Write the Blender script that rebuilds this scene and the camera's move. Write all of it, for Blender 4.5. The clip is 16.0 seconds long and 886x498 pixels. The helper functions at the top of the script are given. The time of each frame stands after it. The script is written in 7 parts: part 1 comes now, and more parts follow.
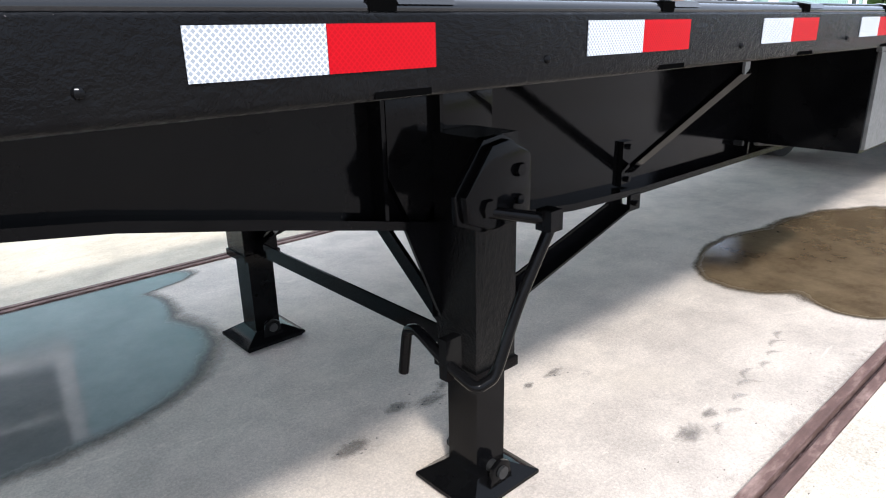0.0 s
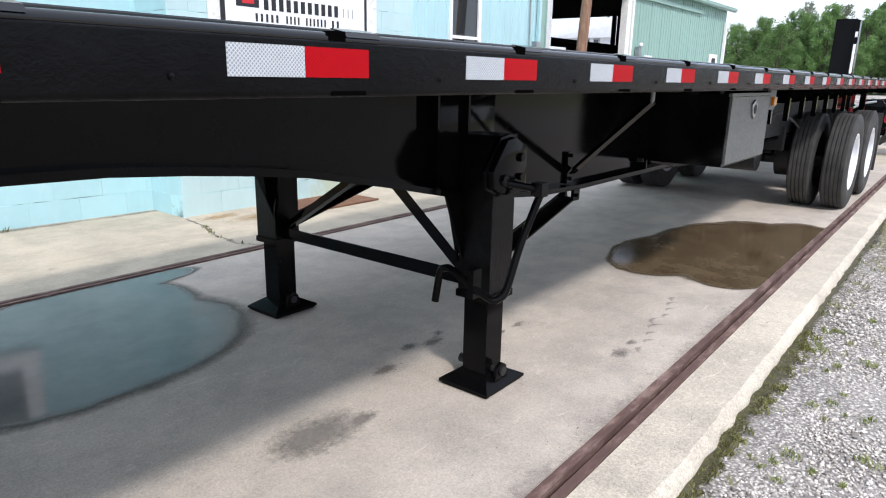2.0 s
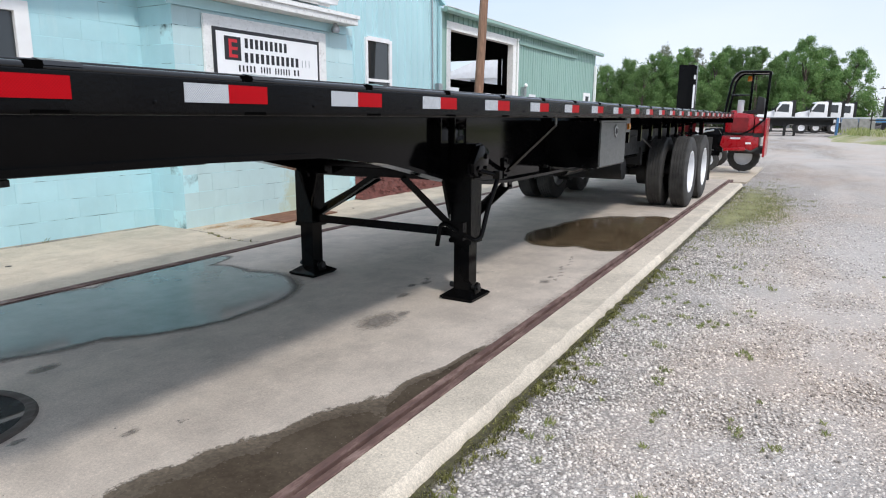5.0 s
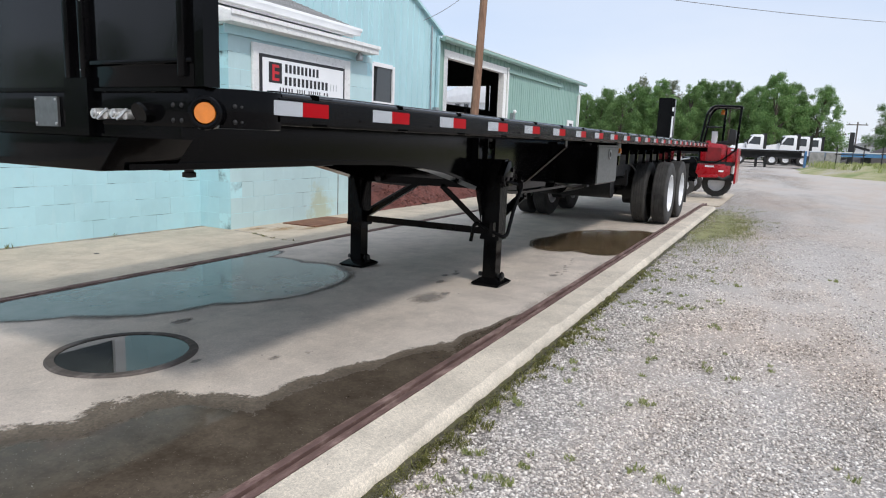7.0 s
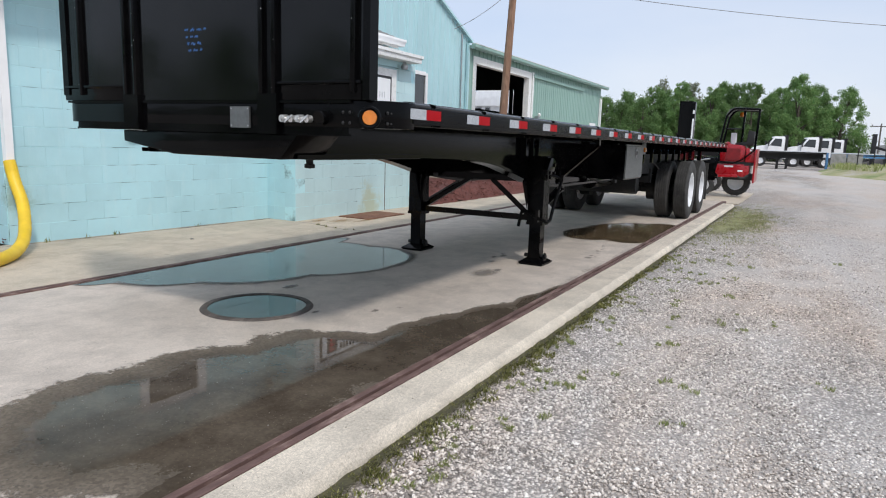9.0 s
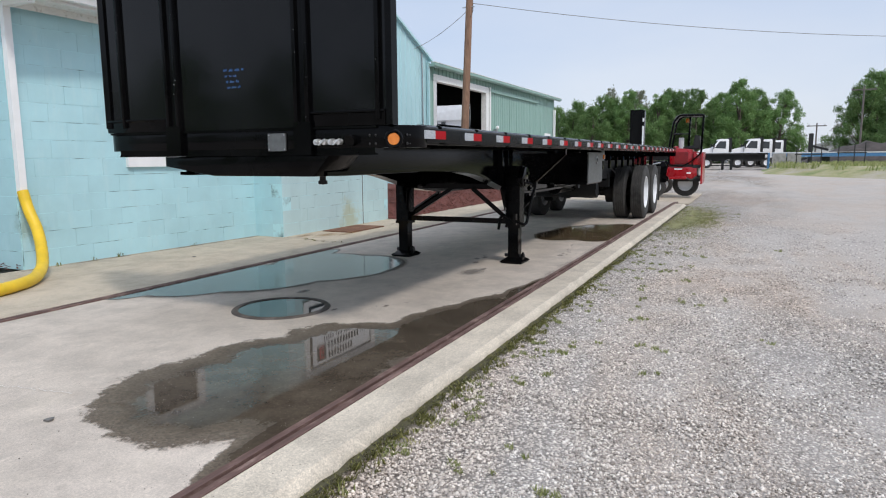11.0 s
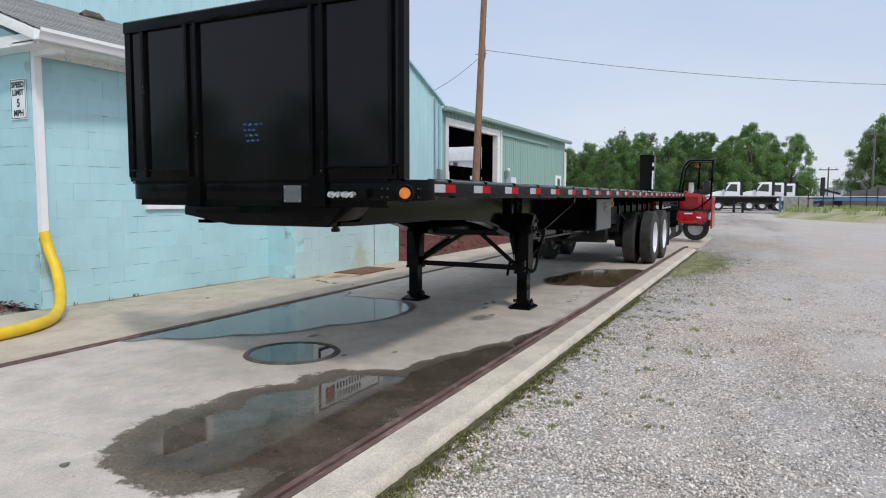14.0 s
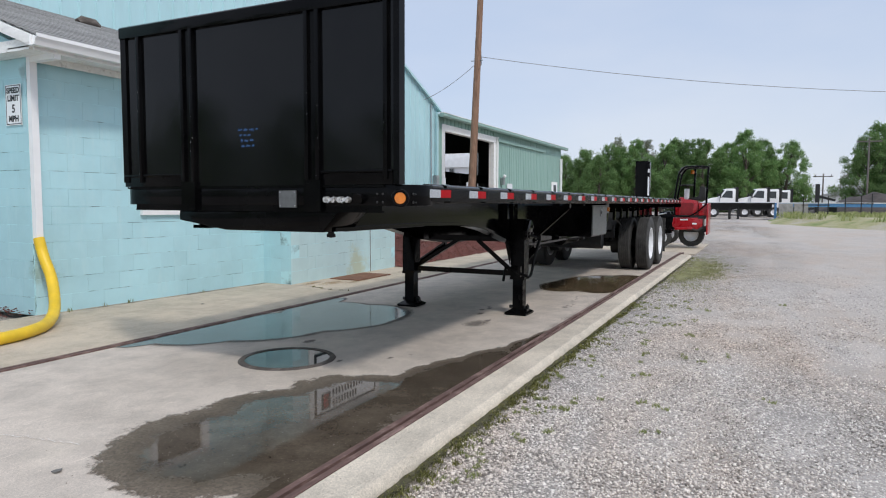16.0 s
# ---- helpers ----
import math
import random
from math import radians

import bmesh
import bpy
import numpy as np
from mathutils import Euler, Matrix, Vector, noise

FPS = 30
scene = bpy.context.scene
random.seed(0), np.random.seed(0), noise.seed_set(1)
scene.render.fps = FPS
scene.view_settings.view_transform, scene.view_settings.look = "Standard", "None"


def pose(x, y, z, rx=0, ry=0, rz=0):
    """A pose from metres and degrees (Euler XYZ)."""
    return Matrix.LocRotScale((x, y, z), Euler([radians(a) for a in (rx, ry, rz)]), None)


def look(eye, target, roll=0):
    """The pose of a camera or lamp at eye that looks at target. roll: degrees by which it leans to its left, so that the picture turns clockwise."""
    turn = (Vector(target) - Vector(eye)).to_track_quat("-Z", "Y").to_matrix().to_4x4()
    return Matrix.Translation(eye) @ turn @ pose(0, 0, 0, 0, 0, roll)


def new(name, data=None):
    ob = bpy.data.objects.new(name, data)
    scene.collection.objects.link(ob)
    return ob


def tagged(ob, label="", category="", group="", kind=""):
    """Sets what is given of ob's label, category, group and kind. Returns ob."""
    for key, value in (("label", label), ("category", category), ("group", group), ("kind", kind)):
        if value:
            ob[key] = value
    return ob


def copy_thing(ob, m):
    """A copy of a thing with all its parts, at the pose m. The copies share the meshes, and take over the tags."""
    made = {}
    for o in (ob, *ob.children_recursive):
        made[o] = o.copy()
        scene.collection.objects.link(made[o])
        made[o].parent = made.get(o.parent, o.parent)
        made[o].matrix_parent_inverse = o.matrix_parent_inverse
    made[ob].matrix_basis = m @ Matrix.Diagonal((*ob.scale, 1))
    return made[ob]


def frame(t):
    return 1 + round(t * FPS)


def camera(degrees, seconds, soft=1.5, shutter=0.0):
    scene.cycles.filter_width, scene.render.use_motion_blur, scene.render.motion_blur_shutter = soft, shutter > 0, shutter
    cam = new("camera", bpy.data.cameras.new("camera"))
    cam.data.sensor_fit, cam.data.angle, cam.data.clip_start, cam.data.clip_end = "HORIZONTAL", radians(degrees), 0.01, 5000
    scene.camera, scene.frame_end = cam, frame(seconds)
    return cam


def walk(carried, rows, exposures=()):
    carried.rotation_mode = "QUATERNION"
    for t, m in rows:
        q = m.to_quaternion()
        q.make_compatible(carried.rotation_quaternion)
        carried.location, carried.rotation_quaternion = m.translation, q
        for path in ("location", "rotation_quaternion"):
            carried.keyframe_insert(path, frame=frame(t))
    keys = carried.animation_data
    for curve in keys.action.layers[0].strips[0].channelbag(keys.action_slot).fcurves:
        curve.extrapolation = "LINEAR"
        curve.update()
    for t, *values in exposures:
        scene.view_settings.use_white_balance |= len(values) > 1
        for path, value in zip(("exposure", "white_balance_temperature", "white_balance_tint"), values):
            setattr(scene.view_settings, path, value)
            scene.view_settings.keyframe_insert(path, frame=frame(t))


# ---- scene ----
cam = camera(68.4, 16.0, 1.1)
PATH = [
    (0, (-0.021, 0.086, 1.335), (1.244, 1.496, 0.694), -1.2),
    (0.5, (-0.277, -0.077, 1.309), (1.038, 1.31, 0.718), -2.0),
    (0.7, (-0.374, -0.094, 1.324), (0.968, 1.286, 0.781), -0.2),
    (1, (-0.527, -0.109, 1.307), (0.879, 1.195, 0.74), 2.8),
    (1.2, (-0.639, -0.107, 1.301), (0.793, 1.169, 0.735), 0.7),
    (1.5, (-0.771, -0.115, 1.308), (0.729, 1.078, 0.738), 1.0),
    (1.7, (-0.839, -0.136, 1.297), (0.666, 1.084, 0.800), 1.3),
    (2, (-0.99, -0.209, 1.297), (0.522, 0.996, 0.785), 1.1),
    (2.2, (-1.094, -0.264, 1.290), (0.412, 0.939, 0.757), -0.7),
    (2.5, (-1.246, -0.325, 1.294), (0.257, 0.871, 0.737), 0.8),
    (3, (-1.537, -0.433, 1.281), (0.091, 0.619, 0.786), 1.0),
    (3.2, (-1.671, -0.488, 1.284), (-0.020, 0.539, 0.813), 0.5),
    (3.5, (-1.822, -0.534, 1.291), (-0.136, 0.45, 0.858), 1.5),
    (4, (-2.155, -0.646, 1.262), (-0.488, 0.357, 0.8), 0.2),
    (4.2, (-2.278, -0.671, 1.266), (-0.592, 0.316, 0.839), 0.6),
    (6.3, (-3.615, -0.838, 1.242), (-1.876, 0.073, 0.859), -0.1),
    (6.5, (-3.703, -0.821, 1.251), (-1.944, 0.06, 0.893), 1.1),
    (7, (-3.972, -0.872, 1.229), (-2.218, 0.029, 0.898), 2.1),
    (7.5, (-4.234, -0.909, 1.234), (-2.479, -0.001, 0.927), 0.9),
    (8, (-4.502, -0.856, 1.219), (-2.742, 0.02, 0.85), -0.1),
    (8.5, (-4.727, -0.884, 1.217), (-2.979, 0.025, 0.872), 1.0),
    (9, (-4.979, -1.026, 1.183), (-3.249, -0.074, 0.86), 1.9),
    (9.5, (-5.188, -1.039, 1.191), (-3.442, -0.118, 0.867), 1.8),
    (9.7, (-5.298, -1.031, 1.184), (-3.539, -0.133, 0.871), 1.5),
    (11.8, (-5.808, -1.106, 1.177), (-4.013, -0.266, 0.909), -0.5),
    (12, (-5.812, -1.091, 1.19), (-4.021, -0.24, 0.927), 0.3),
    (12.5, (-5.832, -1.121, 1.188), (-4.049, -0.242, 0.965), 1.4),
    (13, (-5.84, -1.145, 1.208), (-4.065, -0.235, 1.062), -0.0),
    (13.5, (-5.821, -1.136, 1.263), (-4.045, -0.233, 1.092), 0.3),
    (14, (-5.818, -1.134, 1.267), (-4.03, -0.253, 1.106), 0.2),
    (14.5, (-5.802, -1.144, 1.265), (-4.013, -0.264, 1.109), -0.1),
    (15, (-5.797, -1.142, 1.255), (-4.006, -0.266, 1.104), -0.0),
    (15.5, (-5.81, -1.143, 1.251), (-4.017, -0.267, 1.12), -0.0),
    (16, (-5.814, -1.14, 1.258), (-4.02, -0.268, 1.117), 0.2),
]
EXPOSURES = [(0.0, 1.36, 6320, 12), (0.5, 1.1, 6340, 12), (1.0, 0.96, 6340, 12), (1.5, 0.81, 6410, 12), (2.0, 0.75, 6420, 12), (2.5, 0.66, 6440, 12), (3.5, 0.43, 6450, 12), (4.2, 0.39, 6450, 11), (6.5, 0.31, 6520, 11), (7.0, 0.24, 6520, 11), (9.0, 0.15, 6530, 11), (12.0, 0.04, 6490, 11), (16.0, 0.02, 6470, 11)]
walk(cam, [(t, look(eye, target, roll)) for t, eye, target, roll in PATH], EXPOSURES)

# ---------------------------------------------------------------- light
world = bpy.data.worlds.new("sky")
scene.world = world
world.use_nodes = True
wn, wl = world.node_tree.nodes, world.node_tree.links
wn.clear()
SUN_ELEV, SUN_AZ = 46.5, 235.0  # degrees; azimuth counted from +x towards +y
w_out = wn.new("ShaderNodeOutputWorld")
w_bg = wn.new("ShaderNodeBackground")
w_sky = wn.new("ShaderNodeTexSky")
w_sky.sky_type = "NISHITA"
w_sky.sun_disc = False
w_sky.sun_elevation = radians(SUN_ELEV)
w_sky.sun_rotation = radians(90 - SUN_AZ)
w_dim = wn.new("ShaderNodeVectorMath")
w_dim.operation = "SCALE"
w_dim.inputs["Scale"].default_value = 0.12
w_geo = wn.new("ShaderNodeTexCoord")
w_map = wn.new("ShaderNodeMapping")
w_map.inputs["Scale"].default_value = (1.0, 1.0, 3.2)
w_noise = wn.new("ShaderNodeTexNoise")
w_noise.inputs["Scale"].default_value = 1.7
w_noise.inputs["Detail"].default_value = 5.0
w_noise.inputs["Roughness"].default_value = 0.5
w_ramp = wn.new("ShaderNodeValToRGB")
w_ramp.color_ramp.elements[0].position = 0.35
w_ramp.color_ramp.elements[0].color = (0.53, 0.622, 0.785, 1)
w_ramp.color_ramp.elements[1].position = 0.68
w_ramp.color_ramp.elements[1].color = (0.65, 0.705, 0.81, 1)
w_mix = wn.new("ShaderNodeMixRGB")
w_mix.inputs[0].default_value = 0.82
wl.new(w_sky.outputs["Color"], w_dim.inputs[0])
wl.new(w_geo.outputs["Generated"], w_map.inputs["Vector"])
wl.new(w_map.outputs["Vector"], w_noise.inputs["Vector"])
wl.new(w_noise.outputs["Fac"], w_ramp.inputs["Fac"])
wl.new(w_dim.outputs["Vector"], w_mix.inputs[1])
wl.new(w_ramp.outputs["Color"], w_mix.inputs[2])
# an overcast sky is brightest overhead
w_sep = wn.new("ShaderNodeSeparateXYZ")
w_up = wn.new("ShaderNodeMapRange")
w_up.inputs["From Min"].default_value = 0.3
w_up.inputs["From Max"].default_value = 1.0
w_up.inputs["To Min"].default_value = 1.0
w_up.inputs["To Max"].default_value = 1.68
w_over = wn.new("ShaderNodeVectorMath")
w_over.operation = "SCALE"
wl.new(w_geo.outputs["Generated"], w_sep.inputs[0])
wl.new(w_sep.outputs["Z"], w_up.inputs["Value"])
wl.new(w_mix.outputs["Color"], w_over.inputs[0])
wl.new(w_up.outputs["Result"], w_over.inputs["Scale"])
# and less blue there than at the horizon
w_white = wn.new("ShaderNodeMixRGB")
w_white.blend_type = "MULTIPLY"
w_white.inputs[2].default_value = (1.0, 0.97, 0.925, 1)
w_high = wn.new("ShaderNodeMapRange")
w_high.inputs["From Min"].default_value = 0.3
w_high.inputs["From Max"].default_value = 0.7
wl.new(w_sep.outputs["Z"], w_high.inputs["Value"])
wl.new(w_high.outputs["Result"], w_white.inputs[0])
wl.new(w_over.outputs["Vector"], w_white.inputs[1])
wl.new(w_white.outputs["Color"], w_bg.inputs["Color"])
w_bg.inputs["Strength"].default_value = 1.08
wl.new(w_bg.outputs["Background"], w_out.inputs["Surface"])

sun = new("sun", bpy.data.lights.new("sun", "SUN"))
sun.data.energy = 1.68
sun.data.angle = radians(5)
sun.data.color = (1.0, 0.96, 0.905)
_e, _a = radians(SUN_ELEV), radians(SUN_AZ)
sun.matrix_world = look((20 * math.cos(_e) * math.cos(_a), 20 * math.cos(_e) * math.sin(_a), 20 * math.sin(_e)), (0, 0, 0))


# ---------------------------------------------------------------- materials
class Nodes:
    """A small helper round one node material."""

    def __init__(self, name):
        self.m = bpy.data.materials.new(name)
        self.m.use_nodes = True
        self.t = self.m.node_tree
        self.t.nodes.clear()
        self.out = self.t.nodes.new("ShaderNodeOutputMaterial")
        self.b = self.t.nodes.new("ShaderNodeBsdfPrincipled")
        self.t.links.new(self.b.outputs["BSDF"], self.out.inputs["Surface"])
        self.co = self.t.nodes.new("ShaderNodeTexCoord").outputs["Object"]

    def node(self, kind, **values):
        n = self.t.nodes.new(kind)
        for k, v in values.items():
            n.inputs[k.replace("_", " ")].default_value = v
        return n

    def link(self, a, b):
        self.t.links.new(a, b)

    def scaled(self, v):
        n = self.t.nodes.new("ShaderNodeMapping")
        n.inputs["Scale"].default_value = v
        self.link(self.co, n.inputs["Vector"])
        return n.outputs["Vector"]

    def noise(self, scale, detail=4.0, rough=0.55, vector=None, distort=0.0):
        n = self.node("ShaderNodeTexNoise", Scale=scale, Detail=detail, Roughness=rough, Distortion=distort)
        self.link(vector or self.co, n.inputs["Vector"])
        return n.outputs["Fac"]

    def cells(self, scale, feature="F1", vector=None):
        n = self.node("ShaderNodeTexVoronoi", Scale=scale)
        n.feature = feature
        self.link(vector or self.co, n.inputs["Vector"])
        return n

    def ramp(self, fac, *stops):
        n = self.t.nodes.new("ShaderNodeValToRGB")
        e = n.color_ramp.elements
        while len(e) < len(stops):
            e.new(0.5)
        for el, (pos, col) in zip(e, stops):
            el.position = pos
            el.color = (*col, 1) if isinstance(col, tuple) else (col, col, col, 1)
        self.link(fac, n.inputs["Fac"])
        return n.outputs["Color"]

    def mix(self, fac, a, b, how="MIX"):
        n = self.t.nodes.new("ShaderNodeMixRGB")
        n.blend_type = how
        for socket, v in zip(n.inputs, (fac, a, b)):
            if isinstance(v, (int, float)):
                socket.default_value = v if socket.type == "VALUE" else (v, v, v, 1)
            elif isinstance(v, tuple):
                socket.default_value = (*v, 1)
            else:
                self.link(v, socket)
        return n.outputs["Color"]

    def math(self, how, a, b=0.0):
        n = self.t.nodes.new("ShaderNodeMath")
        n.operation = how
        for socket, v in zip(n.inputs, (a, b)):
            if isinstance(v, (int, float)):
                socket.default_value = v
            else:
                self.link(v, socket)
        return n.outputs["Value"]

    def put(self, socket, v):
        s = self.b.inputs[socket]
        if isinstance(v, (int, float)):
            s.default_value = v
        elif isinstance(v, tuple):
            s.default_value = (*v, 1)
        else:
            self.link(v, s)
        return self

    def bump(self, height, strength=0.3, distance=0.01):
        n = self.node("ShaderNodeBump", Strength=strength, Distance=distance)
        self.link(height, n.inputs["Height"])
        self.link(n.outputs["Normal"], self.b.inputs["Normal"])
        return self

    def vary(self, colour, amount=0.25):
        """Shift a colour's value from object to object."""
        info = self.t.nodes.new("ShaderNodeObjectInfo").outputs["Random"]
        v = self.ramp(info, (0.0, 1.0 - amount), (1.0, 1.0))
        return self.mix(1.0, colour, v, "MULTIPLY")


def scale3(c, f):
    return tuple(min(1.0, v * f) for v in c)


def plain(name, colour, rough=0.6, metal=0.0, grain=8.0, depth=0.2, bump=0.15, bump_scale=60.0, coat=0.0):
    k = Nodes(name)
    n = k.noise(grain, 6.0)
    c = k.ramp(n, (0.3, scale3(colour, 1 - depth)), (0.7, scale3(colour, 1 + depth)))
    k.put("Base Color", c).put("Metallic", metal)
    k.put("Roughness", k.ramp(k.noise(grain * 2.3, 4.0), (0.3, max(0.02, rough - 0.08)), (0.7, min(1.0, rough + 0.08))))
    if coat:
        k.put("Coat Weight", coat).put("Coat Roughness", 0.05)
    if bump:
        k.bump(k.noise(bump_scale, 3.0), bump, 0.004)
    return k.m


def black_paint(name="black gloss paint", peel=0.0, gloss=0.10):
    """Thick black enamel; peel is the depth of its runs and orange-peel."""
    k = Nodes(name)
    dust = k.noise(3.0, 6.0, 0.6)
    k.put("Base Color", k.ramp(dust, (0.35, (0.0018, 0.0018, 0.0022)), (0.8, (0.0055, 0.0055, 0.0055))))
    k.put("Roughness", k.ramp(k.noise(5.0, 6.0), (0.3, 0.05), (0.75, 0.12)))
    k.put("Specular IOR Level", gloss)
    wave = k.mix(0.35, k.noise(9.0, 2.0), k.noise(120.0, 2.0))
    if peel:
        wave = k.mix(0.6, k.noise(28.0, 4.0, 0.6, k.scaled((1.0, 1.0, 1.6))), k.noise(95.0, 3.0, 0.7))
    k.bump(wave, peel or 0.07, 0.02 if peel else 0.006)
    return k.m


def concrete(name, base, tone=(1.0, 0.945, 0.88), speckle=0.4, stains=0.35, stones=0.0):
    k = Nodes(name)
    big = k.noise(0.55, 6.0, 0.65)
    mid = k.noise(3.2, 7.0, 0.68)
    fine = k.noise(85.0, 3.0, 0.75)
    grit = k.noise(260.0, 2.0, 0.6)
    c0 = tuple(base * v for v in tone)
    c = k.ramp(big, (0.3, scale3(c0, 0.84)), (0.7, scale3(c0, 1.1)))
    c = k.mix(0.6, c, k.ramp(mid, (0.36, 0.62), (0.58, 1.0)), "MULTIPLY")
    c = k.mix(speckle, c, k.ramp(fine, (0.32, 0.6), (0.60, 1.0)), "MULTIPLY")
    c = k.mix(speckle * 0.8, c, k.ramp(grit, (0.35, 0.6), (0.6, 1.0)), "MULTIPLY")
    if stones:
        # small exposed stones, pale and dark
        agg = k.cells(150.0)
        c = k.mix(stones, c, k.mix(1.0, c, k.ramp(agg.outputs["Color"], (0.0, 0.55), (0.5, 0.98), (1.0, 1.35)), "MULTIPLY"))
        c = k.mix(stones * 0.7, c, k.ramp(agg.outputs["Distance"], (0.35, 1.0), (0.62, 0.55)), "MULTIPLY")
    # pale scuffs, long dirty streaks and rounded old stains
    scuff = k.noise(7.0, 8.0, 0.8, k.scaled((0.5, 1.8, 1.0)), 1.2)
    c = k.mix(k.ramp(scuff, (0.58, 0.0), (0.68, 0.45)), c, scale3(c0, 1.22))
    pits = k.cells(30.0).outputs["Distance"]
    c = k.mix(k.ramp(k.noise(2.3, 5.0, 0.7), (0.5, 0.0), (0.62, 0.5)), c, k.mix(1.0, c, k.ramp(pits, (0.06, 0.45), (0.16, 1.0)), "MULTIPLY"))
    streak = k.noise(1.6, 7.0, 0.7, k.scaled((0.35, 1.6, 1.0)), 0.8)
    c = k.mix(k.ramp(streak, (0.55, 0.0), (0.75, stains)), c, scale3(c0, 0.45))
    spots = k.cells(2.1).outputs["Distance"]
    c = k.mix(0.35, c, k.ramp(spots, (0.02, 0.4), (0.07, 1.0)), "MULTIPLY")
    warm = k.noise(1.1, 5.0, 0.6)
    c = k.mix(k.ramp(warm, (0.55, 0.0), (0.8, 0.35)), c, (base * 0.95, base * 0.83, base * 0.66))
    k.put("Base Color", c).put("Roughness", k.ramp(mid, (0.3, 0.70), (0.7, 0.92)))
    k.bump(k.mix(0.5, mid, k.mix(0.5, fine, grit)), 0.35, 0.006)
    return k.m


def yard_tint(k, c):
    """Brown earthy and blue-grey patches, drawn out along the way."""
    n = k.noise(0.55, 6.0, 0.65, k.scaled((0.35, 1.0, 1.0)), 0.5)
    c = k.mix(k.ramp(n, (0.46, 0.0), (0.66, 0.6)), c, k.mix(1.0, c, (1.0, 0.87, 0.76), "MULTIPLY"))
    return k.mix(k.ramp(n, (0.34, 0.6), (0.48, 0.0)), c, k.mix(1.0, c, (0.92, 0.93, 0.95), "MULTIPLY"))


def gravel():
    k = Nodes("crushed limestone gravel")
    a = k.cells(60.0)
    b = k.cells(130.0)
    grey = k.ramp(a.outputs["Color"], (0.0, (0.30, 0.27, 0.245)), (0.45, (0.64, 0.585, 0.53)), (1.0, (0.93, 0.87, 0.80)))
    # shade in the crevices between stones, multiplied into the colour
    gap_shade = k.ramp(a.outputs["Distance"], (0.24, 1.0), (0.58, 0.18))
    c = k.mix(0.8, grey, gap_shade, "MULTIPLY")
    c = k.mix(0.6, c, k.ramp(b.outputs["Color"], (0.0, 0.62), (1.0, 1.12)), "MULTIPLY")
    # packed fines where wheels run, long along the way
    far = k.noise(0.30, 6.0, 0.65, k.scaled((0.22, 1.0, 1.0)), 0.4)
    fines = k.mix(0.5, (0.56, 0.515, 0.475), k.ramp(k.noise(34.0, 5.0, 0.75), (0.3, 0.72), (0.7, 1.12)), "MULTIPLY")
    c = k.mix(k.ramp(far, (0.42, 0.0), (0.60, 0.8)), c, fines)
    sep = k.t.nodes.new("ShaderNodeSeparateXYZ")
    k.link(k.co, sep.inputs[0])
    out = k.math("ADD", k.math("MULTIPLY", sep.outputs["Y"], -0.25), k.math("MULTIPLY", k.noise(0.8, 6.0, 0.7, k.scaled((0.4, 1.0, 1.0))), 0.55))
    track = k.mix(0.7, (0.56, 0.51, 0.465), k.ramp(k.noise(22.0, 6.0, 0.8), (0.3, 0.66), (0.7, 1.15)), "MULTIPLY")
    c = k.mix(k.ramp(out, (0.60, 0.0), (0.90, 0.85)), c, track)
    c = yard_tint(k, c)
    c = k.mix(0.45, c, k.ramp(k.noise(1.3, 7.0, 0.72), (0.3, 0.72), (0.66, 1.0)), "MULTIPLY")
    k.put("Base Color", c).put("Roughness", 0.93)
    h = k.mix(0.35, k.ramp(a.outputs["Distance"], (0.0, 1.0), (0.7, 0.0)), k.ramp(b.outputs["Distance"], (0.0, 1.0), (0.7, 0.0)))
    k.bump(h, 0.8, 0.016)
    return k.m


def stone_mat():
    k = Nodes("limestone chips")
    rnd = k.t.nodes.new("ShaderNodeNewGeometry").outputs["Random Per Island"]
    c = k.ramp(rnd, (0.0, (0.20, 0.18, 0.16)), (0.28, (0.51, 0.465, 0.425)), (0.74, (0.72, 0.665, 0.61)), (1.0, (0.91, 0.865, 0.81)))
    c = k.mix(0.3, c, k.ramp(k.noise(160.0, 3.0), (0.3, 0.7), (0.7, 1.0)), "MULTIPLY")
    k.put("Base Color", yard_tint(k, c)).put("Roughness", 0.9)
    return k.m


def rust(name, base=(0.10, 0.055, 0.045), light=(0.27, 0.18, 0.155)):
    k = Nodes(name)
    n = k.noise(14.0, 7.0, 0.7, k.scaled((0.3, 1.0, 1.0)))
    c = k.ramp(n, (0.3, scale3(base, 0.6)), (0.5, base), (0.72, light))
    k.put("Base Color", c).put("Roughness", 0.82)
    k.bump(k.noise(70.0, 4.0), 0.35, 0.004)
    return k.m


